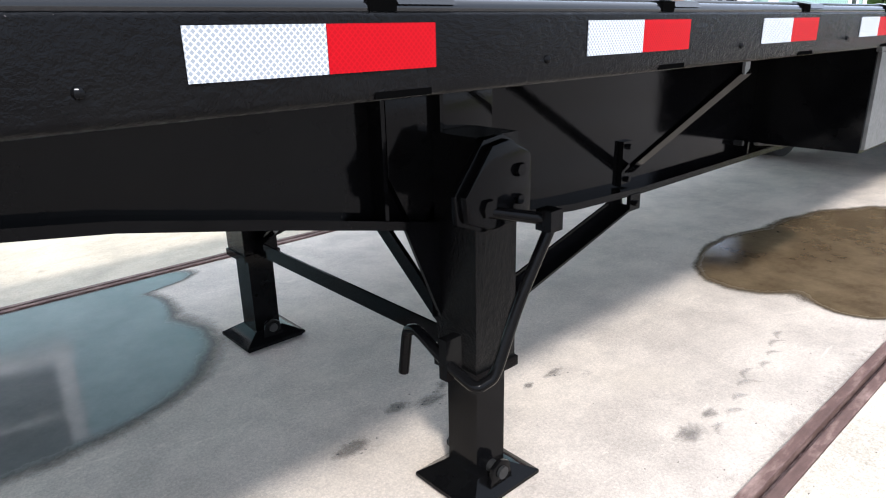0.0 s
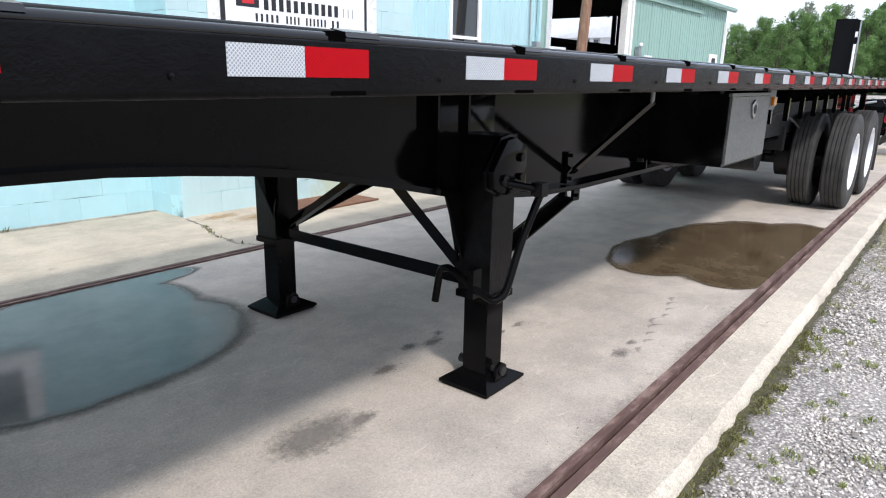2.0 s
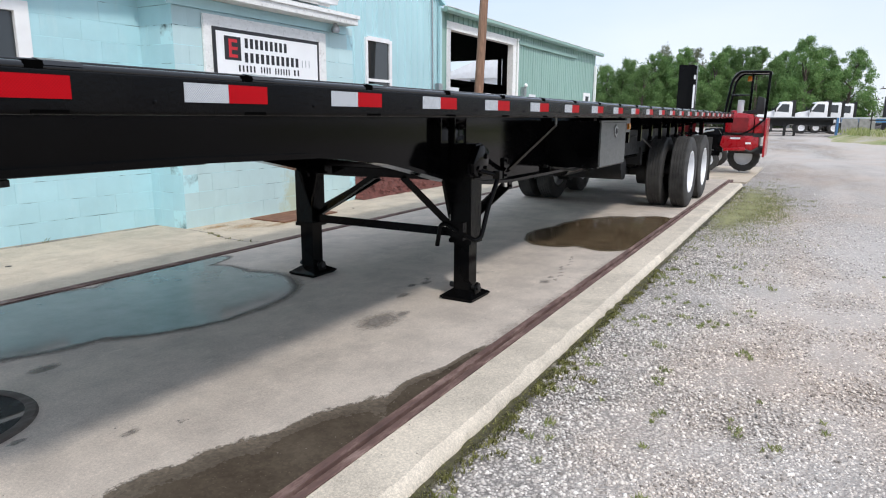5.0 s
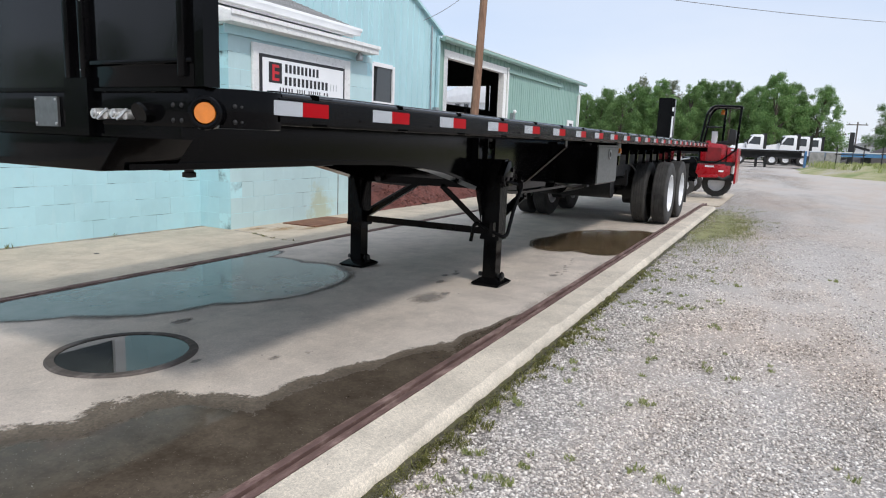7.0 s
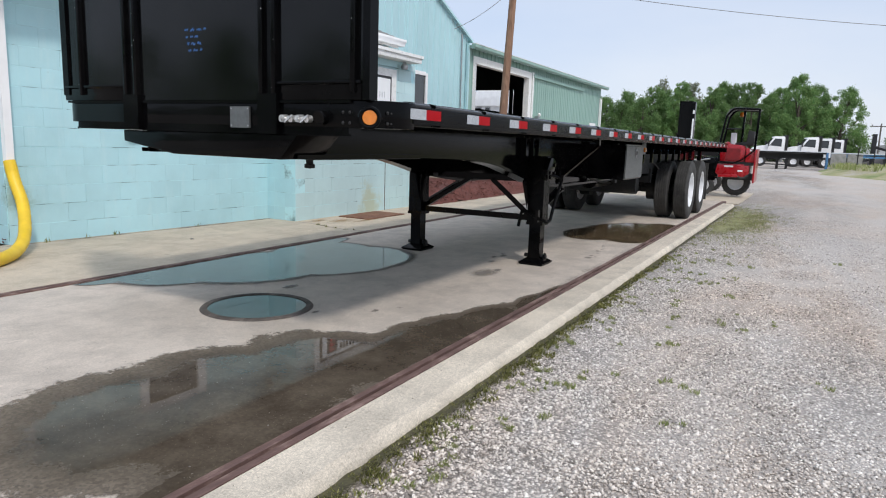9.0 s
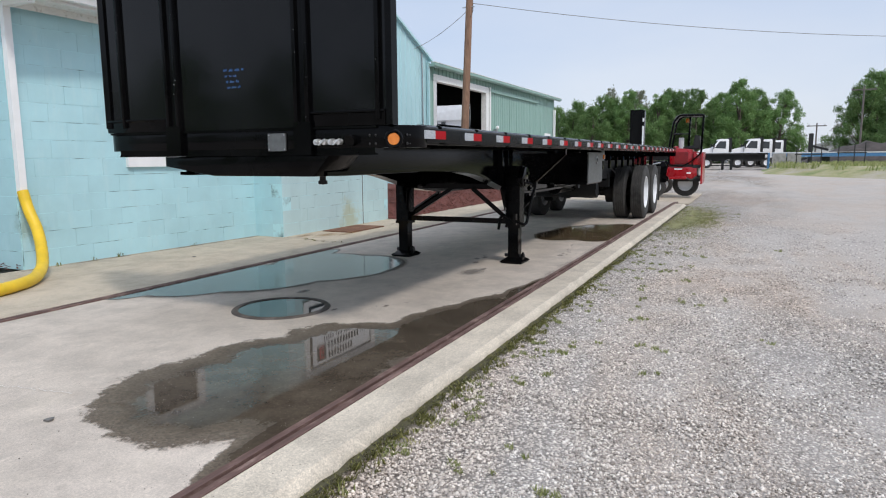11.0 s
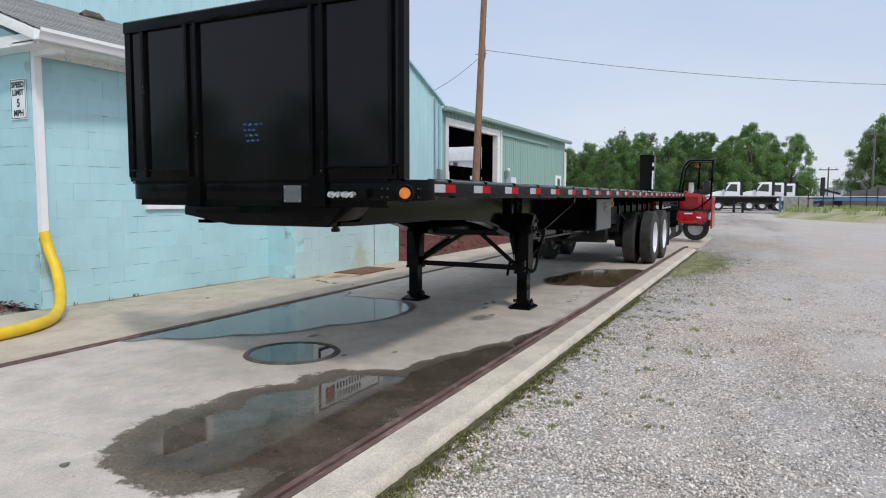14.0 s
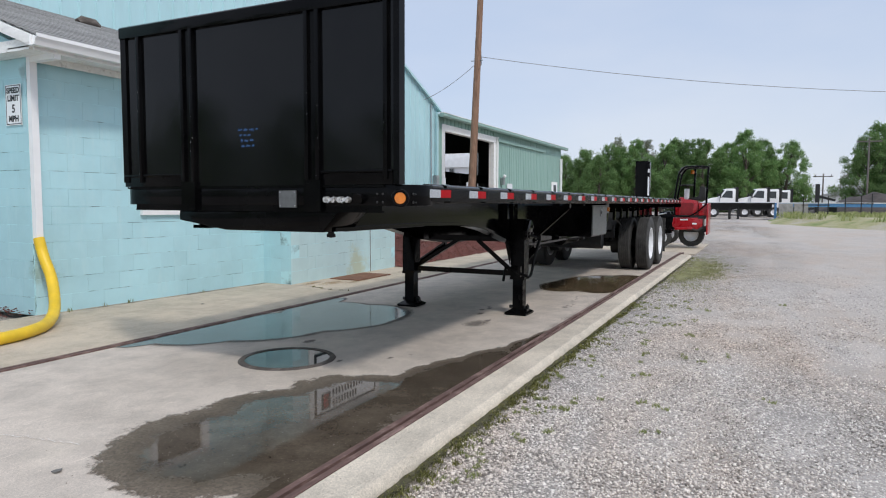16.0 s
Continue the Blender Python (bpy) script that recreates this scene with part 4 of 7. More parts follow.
        cyl(bm, (x + 0.005, y - 0.026, 1.276), (x - 0.030, y - 0.026, 1.272), 0.018, 0.015, 18)
        bar(bm, (x - 0.030, y - 0.040, 1.292), (x - 0.034, y + 0.008, 1.258), 0.010, 0.008, (1, 0, 0))
        part("air_coupling", bm, M_COUPLING, t, "worn bright metal air line coupling")
    socket = part("electric_socket", cyl(B(), (FRONT + 0.01, 1.07, 1.283), (FRONT - 0.035, 1.07, 1.283), 0.034, 0.032, 24), M_BLACK, t, "black round electric socket")
    part("socket_lid", cyl(B(), (FRONT - 0.034, 1.07, 1.283), (FRONT - 0.044, 1.07, 1.279), 0.037, 0.034, 24), M_BLACK, socket)
    plate = part("data_plate", box(B(), FRONT - 0.012, FRONT - 0.002, 1.56, 1.70, 1.225, 1.335), M_ALU, t, "blank scratched aluminium plate", 0.002)
    for y in (1.57, 1.69):
        for z in (1.236, 1.324):
            part("rivet", ball(B(), (FRONT - 0.013, y, z), 0.005, 8), M_STEEL, plate)
    # bulkhead
    x0 = FRONT + 0.012
    part("bulkhead_panel", box(B(), x0 - 0.016, x0 + 0.020, 0.81, 3.15, 1.3677, 2.47), M_BLACKSHEET, t, "glossy black bulkhead sheet", 0.002)
    part("top_rail", prism(B(), [(x0 - 0.042, 2.452), (x0 - 0.042, 2.528), (x0 - 0.03, 2.54), (x0 + 0.04, 2.54), (x0 + 0.04, 2.452)], "y", 0.79, 3.165), M_BLACK, t, "", 0.003)
    for y0, y1 in ((0.84, 1.38), (2.565, 3.16)):
        part("foot_rail", prism(B(), [(x0 - 0.024, 1.3685), (x0 - 0.024, 1.440), (x0 - 0.034, 1.444), (x0 - 0.034, 1.458), (x0 - 0.0165, 1.46), (x0 - 0.0165, 1.3685)], "y", y0, y1), M_BLACK, t, "", 0.003)
    part("end_post", box(B(), x0 - 0.03, x0 + 0.036, 0.79, 0.83, 1.3685, 2.452), M_BLACK, t, "", 0.005)
    part("end_post", box(B(), x0 - 0.03, x0 + 0.036, 3.11, 3.165, 1.40, 2.452), M_BLACK, t, "", 0.005)
    for y in (0.882, 1.378, 1.463, 2.452, 2.542, 2.975):
        part("post", prism(B(), [(x0 + 0.0, y - 0.022), (x0 - 0.042, y - 0.014), (x0 - 0.042, y + 0.014), (x0 + 0.0, y + 0.022)], "z", 1.40, 2.455), M_BLACK, t, "", 0.003)
    for y in (1.42, 2.497):
        part("post_backing", box(B(), x0 - 0.022, x0 + 0.0, y - 0.05, y + 0.05, 1.40, 2.455), M_BLACK, t)
        part("post_foot", box(B(), FRONT - 0.03, FRONT + 0.02, y - 0.065, y + 0.065, 1.197, 1.40), M_BLACK, t, "", 0.005)
    rnd = random.Random(4)
    for k in range(16):
        y = rnd.choice((1.463, 2.452, 2.975, 0.882, 1.378))
        part("weld_mark", ball(B(), (x0 - 0.042, y + rnd.uniform(-0.012, 0.012), rnd.uniform(1.42, 2.4)), rnd.uniform(0.0015, 0.003), 6), M_STEEL, t)
    # a blue marker scrawl, too loose to read
    for row in range(4):
        y = 2.045 - 0.01 * row
        for k in range((4, 3, 3, 3)[row]):
            n = rnd.randint(4, 7)
            z = 1.742 - row * 0.036
            pts = []
            for q in range(n):
                pts.append((x0 - 0.0175, y - 0.006 * q + rnd.uniform(-0.003, 0.003), z + (0.008 if q % 2 else -0.006) * rnd.uniform(0.4, 1.3)))
            part("marker_stroke", tube(B(), pts, 0.0019, 5), M_CHALK, t, "blue marker stroke")
            y -= 0.006 * n + 0.012
    # coupler plate with its sloped front, and king pin
    part("coupler_nose", prism(B(), [(2.64, 1.196), (2.64, 1.13), (2.20, 1.066), (1.38, 1.066), (1.26, 1.196)], "x", FRONT + 0.02, FRONT + 0.36), M_BLACK, t, "black sloped coupler nose", 0.006)
    part("coupler_plate", box(B(), FRONT + 0.33, -0.95, 1.40, 2.16, 1.06, 1.078), M_DARKSTEEL, t, "black steel coupler plate", 0.004)
    part("king_pin", lathe(B(), [(0.0, -0.09), (0.036, -0.085), (0.036, -0.06), (0.025, -0.055), (0.025, -0.025), (0.036, -0.02), (0.036, 0.01)], (-1.44, MID + 0.02, 1.062), "z", 20), M_DARKSTEEL, t, "greasy king pin")
    for y in (1.41, 2.14):
        part("nose_gusset", prism(B(), [(FRONT + 0.36, 1.196), (FRONT + 0.36, 1.08), (-0.9, 1.078), (-0.9, 1.25), (FRONT + 0.36, 1.25)], "y", y, y + 0.012), M_BLACK, t)
    # two main beams: web, top and bottom flange
    xs = [-2.3, -1.0, -0.6, -0.3, -0.1, 0.1, 0.3, 0.45, 0.62, 0.8, 0.95, 1.07, 1.2, 1.35, 1.5, 1.7, 1.9, 2.1, 2.6, 3.2, 6.0, 9.0, 11.85]
    for y in (1.412, 2 * MID - 1.412):
        low = [(x, beam_bottom(x)) for x in xs]
        beam = part("main_beam", prism(B(), low + [(11.85, 1.25), (-2.3, 1.25)], "y", y - 0.006, y + 0.006), M_BLACK, t, "glossy black main beam web")
        bm = B()
        for (xa, za), (xb, zb) in zip(low, low[1:]):
            v = [bm.verts.new(p) for p in ((xa, y - 0.065, za - 0.012), (xb, y - 0.065, zb - 0.012), (xb, y + 0.065, zb - 0.012), (xa, y + 0.065, za - 0.012), (xa, y - 0.065, za + 0.012), (xb, y - 0.065, zb + 0.012), (xb, y + 0.065, zb + 0.012), (xa, y + 0.065, za + 0.012))]
            for f in ((3, 2, 1, 0), (4, 5, 6, 7), (0, 1, 5, 4), (2, 3, 7, 6)):
                bm.faces.new([v[i] for i in f])
        bmesh.ops.remove_doubles(bm, verts=bm.verts, dist=1e-4)
        part("bottom_flange", bm, M_BLACK, beam)
        part("top_flange", box(B(), -2.3, 11.85, y - 0.07, y + 0.07, 1.25, 1.264), M_BLACK, beam)
        for x in (0.93, 1.12, 3.0, 4.4, 5.6, 6.4, 9.4):
            part("stiffener", box(B(), x - 0.006, x + 0.006, y - 0.06, y + 0.06, beam_bottom(x) + 0.012, 1.25), M_BLACK, beam)
    # cross members
    for i in range(24):
        x = -1.95 + 0.6096 * i
        part("cross_member", prism(B(), [(x - 0.03, 1.265), (x + 0.03, 1.265), (x + 0.03, 1.272), (x + 0.004, 1.276), (x + 0.004, 1.322), (x + 0.03, 1.328), (x + 0.03, 1.334), (x - 0.03, 1.334), (x - 0.03, 1.328), (x - 0.004, 1.322), (x - 0.004, 1.276), (x - 0.03, 1.272)], "y", SIDE + 0.06, FAR - 0.06), M_BLACK, t)
    # landing gear
    for y, near in ((1.295, True), (2.69, False)):
        leg = part("landing_leg", box(B(), 1.105, 1.262, y - 0.08, y + 0.08, 0.42, 1.08), M_BLACKRUN, t, "square black landing leg", 0.008)
        part("inner_leg", box(B(), 1.126, 1.242, y - 0.06, y + 0.06, 0.05, 0.45), M_BLACK, leg, "", 0.006)
        part("collar", box(B(), 1.098, 1.27, y - 0.087, y + 0.087, 0.40, 0.43), M_BLACK, leg, "", 0.004)
        bm = B()
        lo = [(1.045, y - 0.128), (1.332, y - 0.128), (1.332, y + 0.128), (1.045, y + 0.128)]
        hi = [(1.12, y - 0.07), (1.25, y - 0.07), (1.25, y + 0.07), (1.12, y + 0.07)]
        a = [bm.verts.new((*p, 0.012)) for p in lo]
        a2 = [bm.verts.new((*p, 0.024)) for p in lo]
        b = [bm.verts.new((*p, 0.066)) for p in hi]
        bm.faces.new(a[::-1])
        bm.faces.new(b)
        for i in range(4):
            j = (i + 1) % 4
            bm.faces.new((a[i], a[j], a2[j], a2[i]))
            bm.faces.new((a2[i], a2[j], b[j], b[i]))
        part("foot_pad", bm, M_BLACK, leg, "black pressed steel foot", 0.004)
        part("foot_sole", box(B(), 1.055, 1.322, y - 0.118, y + 0.118, 0.001, 0.012), M_BLACK, leg)
        part("foot_pin", cyl(B(), (1.185, y - 0.115, 0.08), (1.185, y + 0.115, 0.08), 0.02, n=14), M_DARKSTEEL, leg)
        part("foot_lug", prism(B(), [(1.135, 0.03), (1.235, 0.03), (1.22, 0.10), (1.185, 0.12), (1.15, 0.10)], "y", y - 0.105, y - 0.09), M_BLACK, leg, "", 0.002)
        s = 1 if near else -1
        inner = y + s * 0.085
        part("mount_plate", prism(B(), [(0.96, 1.25), (1.34, 1.25), (1.34, 0.98), (1.25, 0.80), (1.05, 0.80), (0.96, 0.98)], "y", min(inner, inner + s * 0.02), max(inner, inner + s * 0.02)), M_BLACK, leg, "", 0.003)
        part("side_gusset", prism(B(), [(y + s * 0.085, 0.55), (y + s * 0.085, 0.88), (y + s * 0.16, 0.88)], "x", 1.095, 1.11), M_BLACK, leg)
        part("leg_gusset", prism(B(), [(0.99, 0.84), (1.105, 0.84), (1.105, 0.56)], "y", y + s * 0.06, y + s * 0.072), M_BLACK, leg)
    # gear case on the near leg
    case = [(1.014, 0.955), (1.105, 1.068), (1.165, 1.076), (1.240, 1.040), (1.250, 1.020), (1.250, 0.872), (1.235, 0.858), (1.105, 0.856), (1.024, 0.888)]
    gear = part("gear_case", prism(B(), case, "y", 1.155, 1.215), M_BLACK, t, "black pressed steel gear case", 0.008)
    part("gear_rim", prism(B(), [(1.15 + (x - 1.15) * 1.09, 0.96 + (z - 0.96) * 1.09) for x, z in case], "y", 1.183, 1.200), M_BLACK, gear, "", 0.002)
    for x, z, r in ((1.199, 0.997, 0.020), (1.196, 0.922, 0.015), (1.085, 0.918, 0.026)):
        part("gear_bolt", cyl(B(), (x, 1.156, z), (x, 1.142, z), r, r * 0.85, 6), M_BLACK, gear)
    part("crank_shaft", cyl(B(), (1.09, 1.16, 0.908), (1.235, 1.095, 0.872), 0.016, n=14), M_BLACK, gear)
    part("crank_yoke", box(B(), 1.215, 1.262, 1.06, 1.11, 0.845, 0.90), M_BLACK, gear, "", 0.008)
    part("crank_arm", tube(B(), bend([(1.245, 1.08, 0.865), (1.155, 1.11, 0.66), (1.085, 1.125, 0.465), (1.03, 1.14, 0.445), (1.02, 1.24, 0.485), (1.02, 1.36, 0.545), (1.02, 1.405, 0.53), (1.02, 1.43, 0.385)], 5, 0.25), 0.016, 12), M_BLACK, gear, "bent black crank rod hung on the leg")
    part("crank_hook", box(B(), 1.005, 1.06, 1.225, 1.255, 0.44, 0.56), M_BLACK, gear, "", 0.004)
    # braces between and behind the legs
    part("cross_brace", angle_bar(B(), (1.18, 1.38, 0.465), (1.18, 2.62, 0.465), 0.06), M_BLACK, t)
    part("knee_brace", angle_bar(B(), (1.18, 1.38, 0.49), (1.18, 1.80, 0.83), 0.05), M_BLACK, t)
    part("knee_brace", angle_bar(B(), (1.18, 2.62, 0.49), (1.18, 2.06, 0.83), 0.05), M_BLACK, t)
    part("brace_bar", bar(B(), (1.18, 1.52, 0.85), (1.18, 2.44, 0.85), 0.05, 0.06), M_BLACK, t)
    for y, s in ((1.35, 1), (2.65, -1)):
        part("drag_brace", angle_bar(B(), (1.22, y, 0.50), (2.05, y + s * 0.02, 0.72), 0.055), M_BLACK, t)
        face = 1.405 if s > 0 else 2 * MID - 1.405
        lug = part("brace_lug", box(B(), 2.03, 2.09, min(face, face - s * 0.018), max(face, face - s * 0.018), 0.770, 0.935), M_BLACK, t, "", 0.004)
        part("lower_lug", box(B(), 2.03, 2.095, y - s * 0.008, y + s * 0.008, 0.685, 0.745), M_BLACK, lug, "", 0.004)
        for x, z, w in ((2.062, 0.915, face - s * 0.018), (2.062, 0.795, face - s * 0.018), (2.06, 0.712, y - s * 0.008)):
            part("lug_bolt", cyl(B(), (x, w + s * 0.002, z), (x, w - s * 0.014, z), 0.012, 0.010, 6), M_BLACK, lug)
    part("strut", angle_bar(B(), (2.06, 1.382, 0.835), (1.832, 0.90, 1.215), 0.034, 0.006), M_BLACK, t)
    part("strut_tab", box(B(), 1.818, 1.848, 0.892, 0.900, 1.20, 1.268), M_ALU, t, "bare metal tab")
    part("beam_bolt", cyl(B(), (2.96, 1.40, 0.815), (2.96, 1.36, 0.815), 0.012, n=10), M_DARKSTEEL, t)
    # tool box
    bx = part("tool_box", box(B(), 3.10, 4.02, 0.935, 1.40, 0.80, 1.225), M_BLACK, t, "black tool box with bright aluminium door", 0.004)
    dr = part("door", box(B(), 3.115, 4.005, 0.920, 0.934, 0.815, 1.21), M_ALU, bx, "brushed aluminium door", 0.004)
    part("door_flange", box(B(), 3.09, 4.03, 0.916, 0.936, 1.213, 1.232), M_ALU, bx, "", 0.002)
    part("latch", prism(B(), [(3.54, 1.16), (3.60, 1.19), (3.66, 1.16), (3.64, 1.10), (3.60, 1.07), (3.56, 1.10)], "y", 0.908, 0.920), M_STEEL, dr, "chrome paddle latch", 0.003)
    part("latch_pocket", cyl(B(), (3.60, 0.9085, 1.13), (3.60, 0.905, 1.13), 0.03, n=20), M_DARKSTEEL, dr)
    # tanks, hangers and shadowy running gear
    for y in (1.75, 2.3):
        part("air_tank", cyl(B(), (4.4, y, 0.72), (5.4, y, 0.72), 0.13, n=24), M_BLACK, t)
    part("side_marker", box(B(), 4.18, 4.26, 0.93, 0.95, 1.14, 1.20), M_AMBER, t, "amber side lamp", 0.004)
    part("marker_bracket", box(B(), 4.14, 4.30, 0.95, 0.97, 1.11, 1.27), M_ALU, t)
    for i in range(7):
        x = 4.7 + 0.6 * i
        part("hanger_bar", box(B(), x - 0.02, x + 0.02, 1.05, 1.09, 0.98, 1.265), M_BLACK, t)
    for y in (1.33, FAR - 0.67):
        part("subframe", box(B(), 5.3, 9.4, y, y + 0.06, 0.78, 1.10), M_DARKSTEEL, t, "", 0.01)
        part("subframe_post", box(B(), 4.25, 4.36, y, y + 0.06, 0.70, 1.25), M_DARKSTEEL, t)
    for i in range(9):
        x = 5.35 + 0.5 * i
        part("outrigger", prism(B(), [(1.40, 1.265), (0.80, 1.265), (0.80, 1.235), (1.40, 1.08)], "x", x - 0.006, x + 0.006), M_BLACK, t)
    part("air_hose", tube(B(), bend([(4.3, 1.2, 1.2), (4.9, 1.15, 1.0), (5.6, 1.18, 1.05), (6.4, 1.2, 0.92), (7.0, 1.25, 0.8)], 5), 0.012, 8), M_RUBBER, t)
    part("air_hose", tube(B(), bend([(3.1, 1.36, 0.80), (3.6, 1.33, 0.73), (4.1, 1.36, 0.74), (4.4, 1.3, 0.85)], 5), 0.012, 8), M_RUBBER, t)
    # two axles with dual wheels
    for ax in (7.15, 8.42):
        axle = part("axle", cyl(B(), (ax, 0.95, 0.50), (ax, FAR - 0.25, 0.50), 0.08, n=18), M_DARKSTEEL, t)
        for y in (1.46, 2 * MID - 1.46):
            part("spring", tube(B(), [(ax - 0.55, y, 0.66), (ax - 0.3, y, 0.60), (ax, y, 0.575), (ax + 0.3, y, 0.60), (ax + 0.55, y, 0.66)], 0.045, 8), M_DARKSTEEL, axle)
            part("spring_hanger", prism(B(), [(ax - 0.68, 0.76), (ax - 0.42, 0.76), (ax - 0.48, 0.58), (ax - 0.60, 0.58)], "y", y - 0.05, y + 0.05), M_BLACK, axle)
            part("brake_chamber", cyl(B(), (ax - 0.25, y + (0.2 if y < MID else -0.2), 0.47), (ax - 0.25, y + (0.38 if y < MID else -0.38), 0.47), 0.09, n=18), M_DARKSTEEL, axle)
        for y0, y1, s in ((0.715, 0.955, -1), (1.035, 1.275, 1), (FAR - 0.955 + 0.70, FAR - 0.715 + 0.70, 1), (FAR - 1.275 + 0.70, FAR - 1.035 + 0.70, -1)):
            hub = part("wheel", cyl(B(), (ax, y0 + 0.08, 0.5), (ax, y1 - 0.08, 0.5), 0.13, n=24), M_RIM, t, "dual wheel with a white rim")
            wheel(hub, ax, y0, y1, 0.50, s)
    for x in (6.05, 9.0):
        part("air_tank", cyl(B(), (x, 1.42, 0.58), (x, 2.54, 0.58), 0.14, n=24), M_DARKSTEEL, t, "dark round air tank")
    for x in (5.45, 6.52, 7.78, 9.3):
        part("frame_crossmember", box(B(), x - 0.05, x + 0.05, 1.30, FAR - 0.60, 0.62, 0.86), M_DARKSTEEL, t, "", 0.01)
    for ax in (7.15, 8.42):
        for ya, yb in ((1.28, 1.46), (2.50, 2.68)):
            part("brake_drum", cyl(B(), (ax, ya, 0.50), (ax, yb, 0.50), 0.205, n=28), M_DARKSTEEL, t)
        part("torque_arm", bar(B(), (ax - 0.6, 1.62, 0.56), (ax, 1.62, 0.46), 0.07, 0.08), M_DARKSTEEL, t)
    for y0, y1 in ((0.72, 1.28), (FAR - 0.58, FAR - 0.02)):
        part("mud_flap", box(B(), 9.12, 9.135, y0, y1, 0.22, 0.95), M_RUBBER, t)
    part("rear_sill", box(B(), REAR, REAR + 0.06, SIDE, FAR, 1.17, 1.374), M_BLACK, t, "", 0.005)
    part("rear_bumper", box(B(), REAR - 0.05, REAR + 0.05, SIDE + 0.2, FAR - 0.2, 0.50, 0.60), M_BLACK, t, "", 0.005)
    for y in (1.3, 2.66):
        part("bumper_post", box(B(), REAR - 0.04, REAR + 0.04, y - 0.04, y + 0.04, 0.60, 1.2), M_BLACK, t)
    return t


trailer()


# ---------------------------------------------------------------- the block office
def block_wall(name, face, a0, a1, z0, z1, axis, out, label, skip=(), paint=None):
    """A painted block wall in running bond: a mortar core with single blocks set 5 mm proud of it. face: its plane; out: -1 where it looks to lower values."""
    th = 0.2
    bm = B()
    lo, hi = (face - out * 0.0014, face - out * th)
    lo, hi = min(lo, hi), max(lo, hi)
    if axis == "y" and skip:
        k0, k1, k2, k3 = skip[0]
        for b in ((a0, k0, z0, z1), (k1, a1, z0, z1), (k0, k1, z0, k2), (k0, k1, k3, z1)):
            box(bm, b[0], b[1], lo, hi, b[2], b[3])
    elif axis == "y":
        box(bm, a0, a1, lo, hi, z0, z1)
    else:
        box(bm, lo, hi, a0, a1, z0, z1)
    wall = tagged(part(name, bm, M_MORTAR), label, "wall", "", "structure")
    meshes = {}
    z = z0
    row = 0
    while z < z1 - 0.02:
        h = min(0.2, z1 - z)
        a = a0 - (0.2 if row % 2 else 0.0)
        while a < a1 - 0.01:
            s, e = max(a, a0), min(a + 0.4, a1)
            a += 0.4
            for k0, k1, k2, k3 in skip:
                if z < k3 - 0.01 and z + h > k2 + 0.01:
                    s, e = (max(s, k1), e) if e > k1 else ((s, min(e, k0)) if s < k0 else (s, e))
            if e - s < 0.03 or any(s < k1 - 0.01 and e > k0 + 0.01 and z < k3 - 0.01 and z + h > k2 + 0.01 for k0, k1, k2, k3 in skip):
                continue
            key = (round(e - s, 3), round(h, 3))
            if key not in meshes:
                q = B()
                w2 = (e - s) / 2 - 0.0005
                if axis == "y":
                    box(q, -w2, w2, -0.001, 0.012, -h / 2 + 0.0026, h / 2 - 0.0026)
                else:
                    box(q, -0.001, 0.012, -w2, w2, -h / 2 + 0.0026, h / 2 - 0.0026)
                bmesh.ops.bevel(q, geom=list(q.edges), offset=0.0007, segments=1, affect="EDGES")
                me = bpy.data.meshes.new("block")
                q.to_mesh(me)
                q.free()
                me.materials.append(paint or M_BLOCK)
                meshes[key] = me
            ob = new("block", meshes[key])
            ob.parent = wall
            c = (s + e) / 2
            jig = 0.0012 * math.sin(c * 37.0 + z * 91.0)
            ob.location = (c, face + jig, z + h / 2) if axis == "y" else (face + jig, c, z + h / 2)
        z += 0.2
        row += 1
    return wall


office = block_wall("wall_office", OFFICE_Y, -1.37, 2.08, 0.0, 2.86, "y", -1, "pale teal painted concrete block wall", ((0.0, 0.90, 1.2, 2.2),))
office.matrix_basis = pose(2.08, OFFICE_Y - 0.13, 0, 0, 0, -3.4) @ Matrix.Translation((-2.08, -OFFICE_Y, 0))
block_wall("wall_office_end", -1.37, OFFICE_Y + 0.09, 8.5, 0.0, 2.86, "x", -1, "teal block end wall under a white gable trim")
block_wall("wall_pier", PIER_Y, 2.08, 5.21, 0.0, 2.50, "y", -1, "faded pale teal block bay that carries the white sign", (), M_BLOCKPALE)
block_wall("wall_pier_end", 2.08, PIER_Y + 0.0, OFFICE_Y, 0.0, 2.50, "x", -1, "teal block return of the sign bay")
block_wall("wall_pier_far", 5.21, PIER_Y, 8.4, 0.0, 2.50, "x", 1, "teal block end of the sign bay")


setting("trim_wall_joint", box(B(), 4.311, 4.324, PIER_Y - 0.006, PIER_Y - 0.0015, 0.0, 1.09), M_IRON, "dark thin control joint in the block bay", 0, "trim")


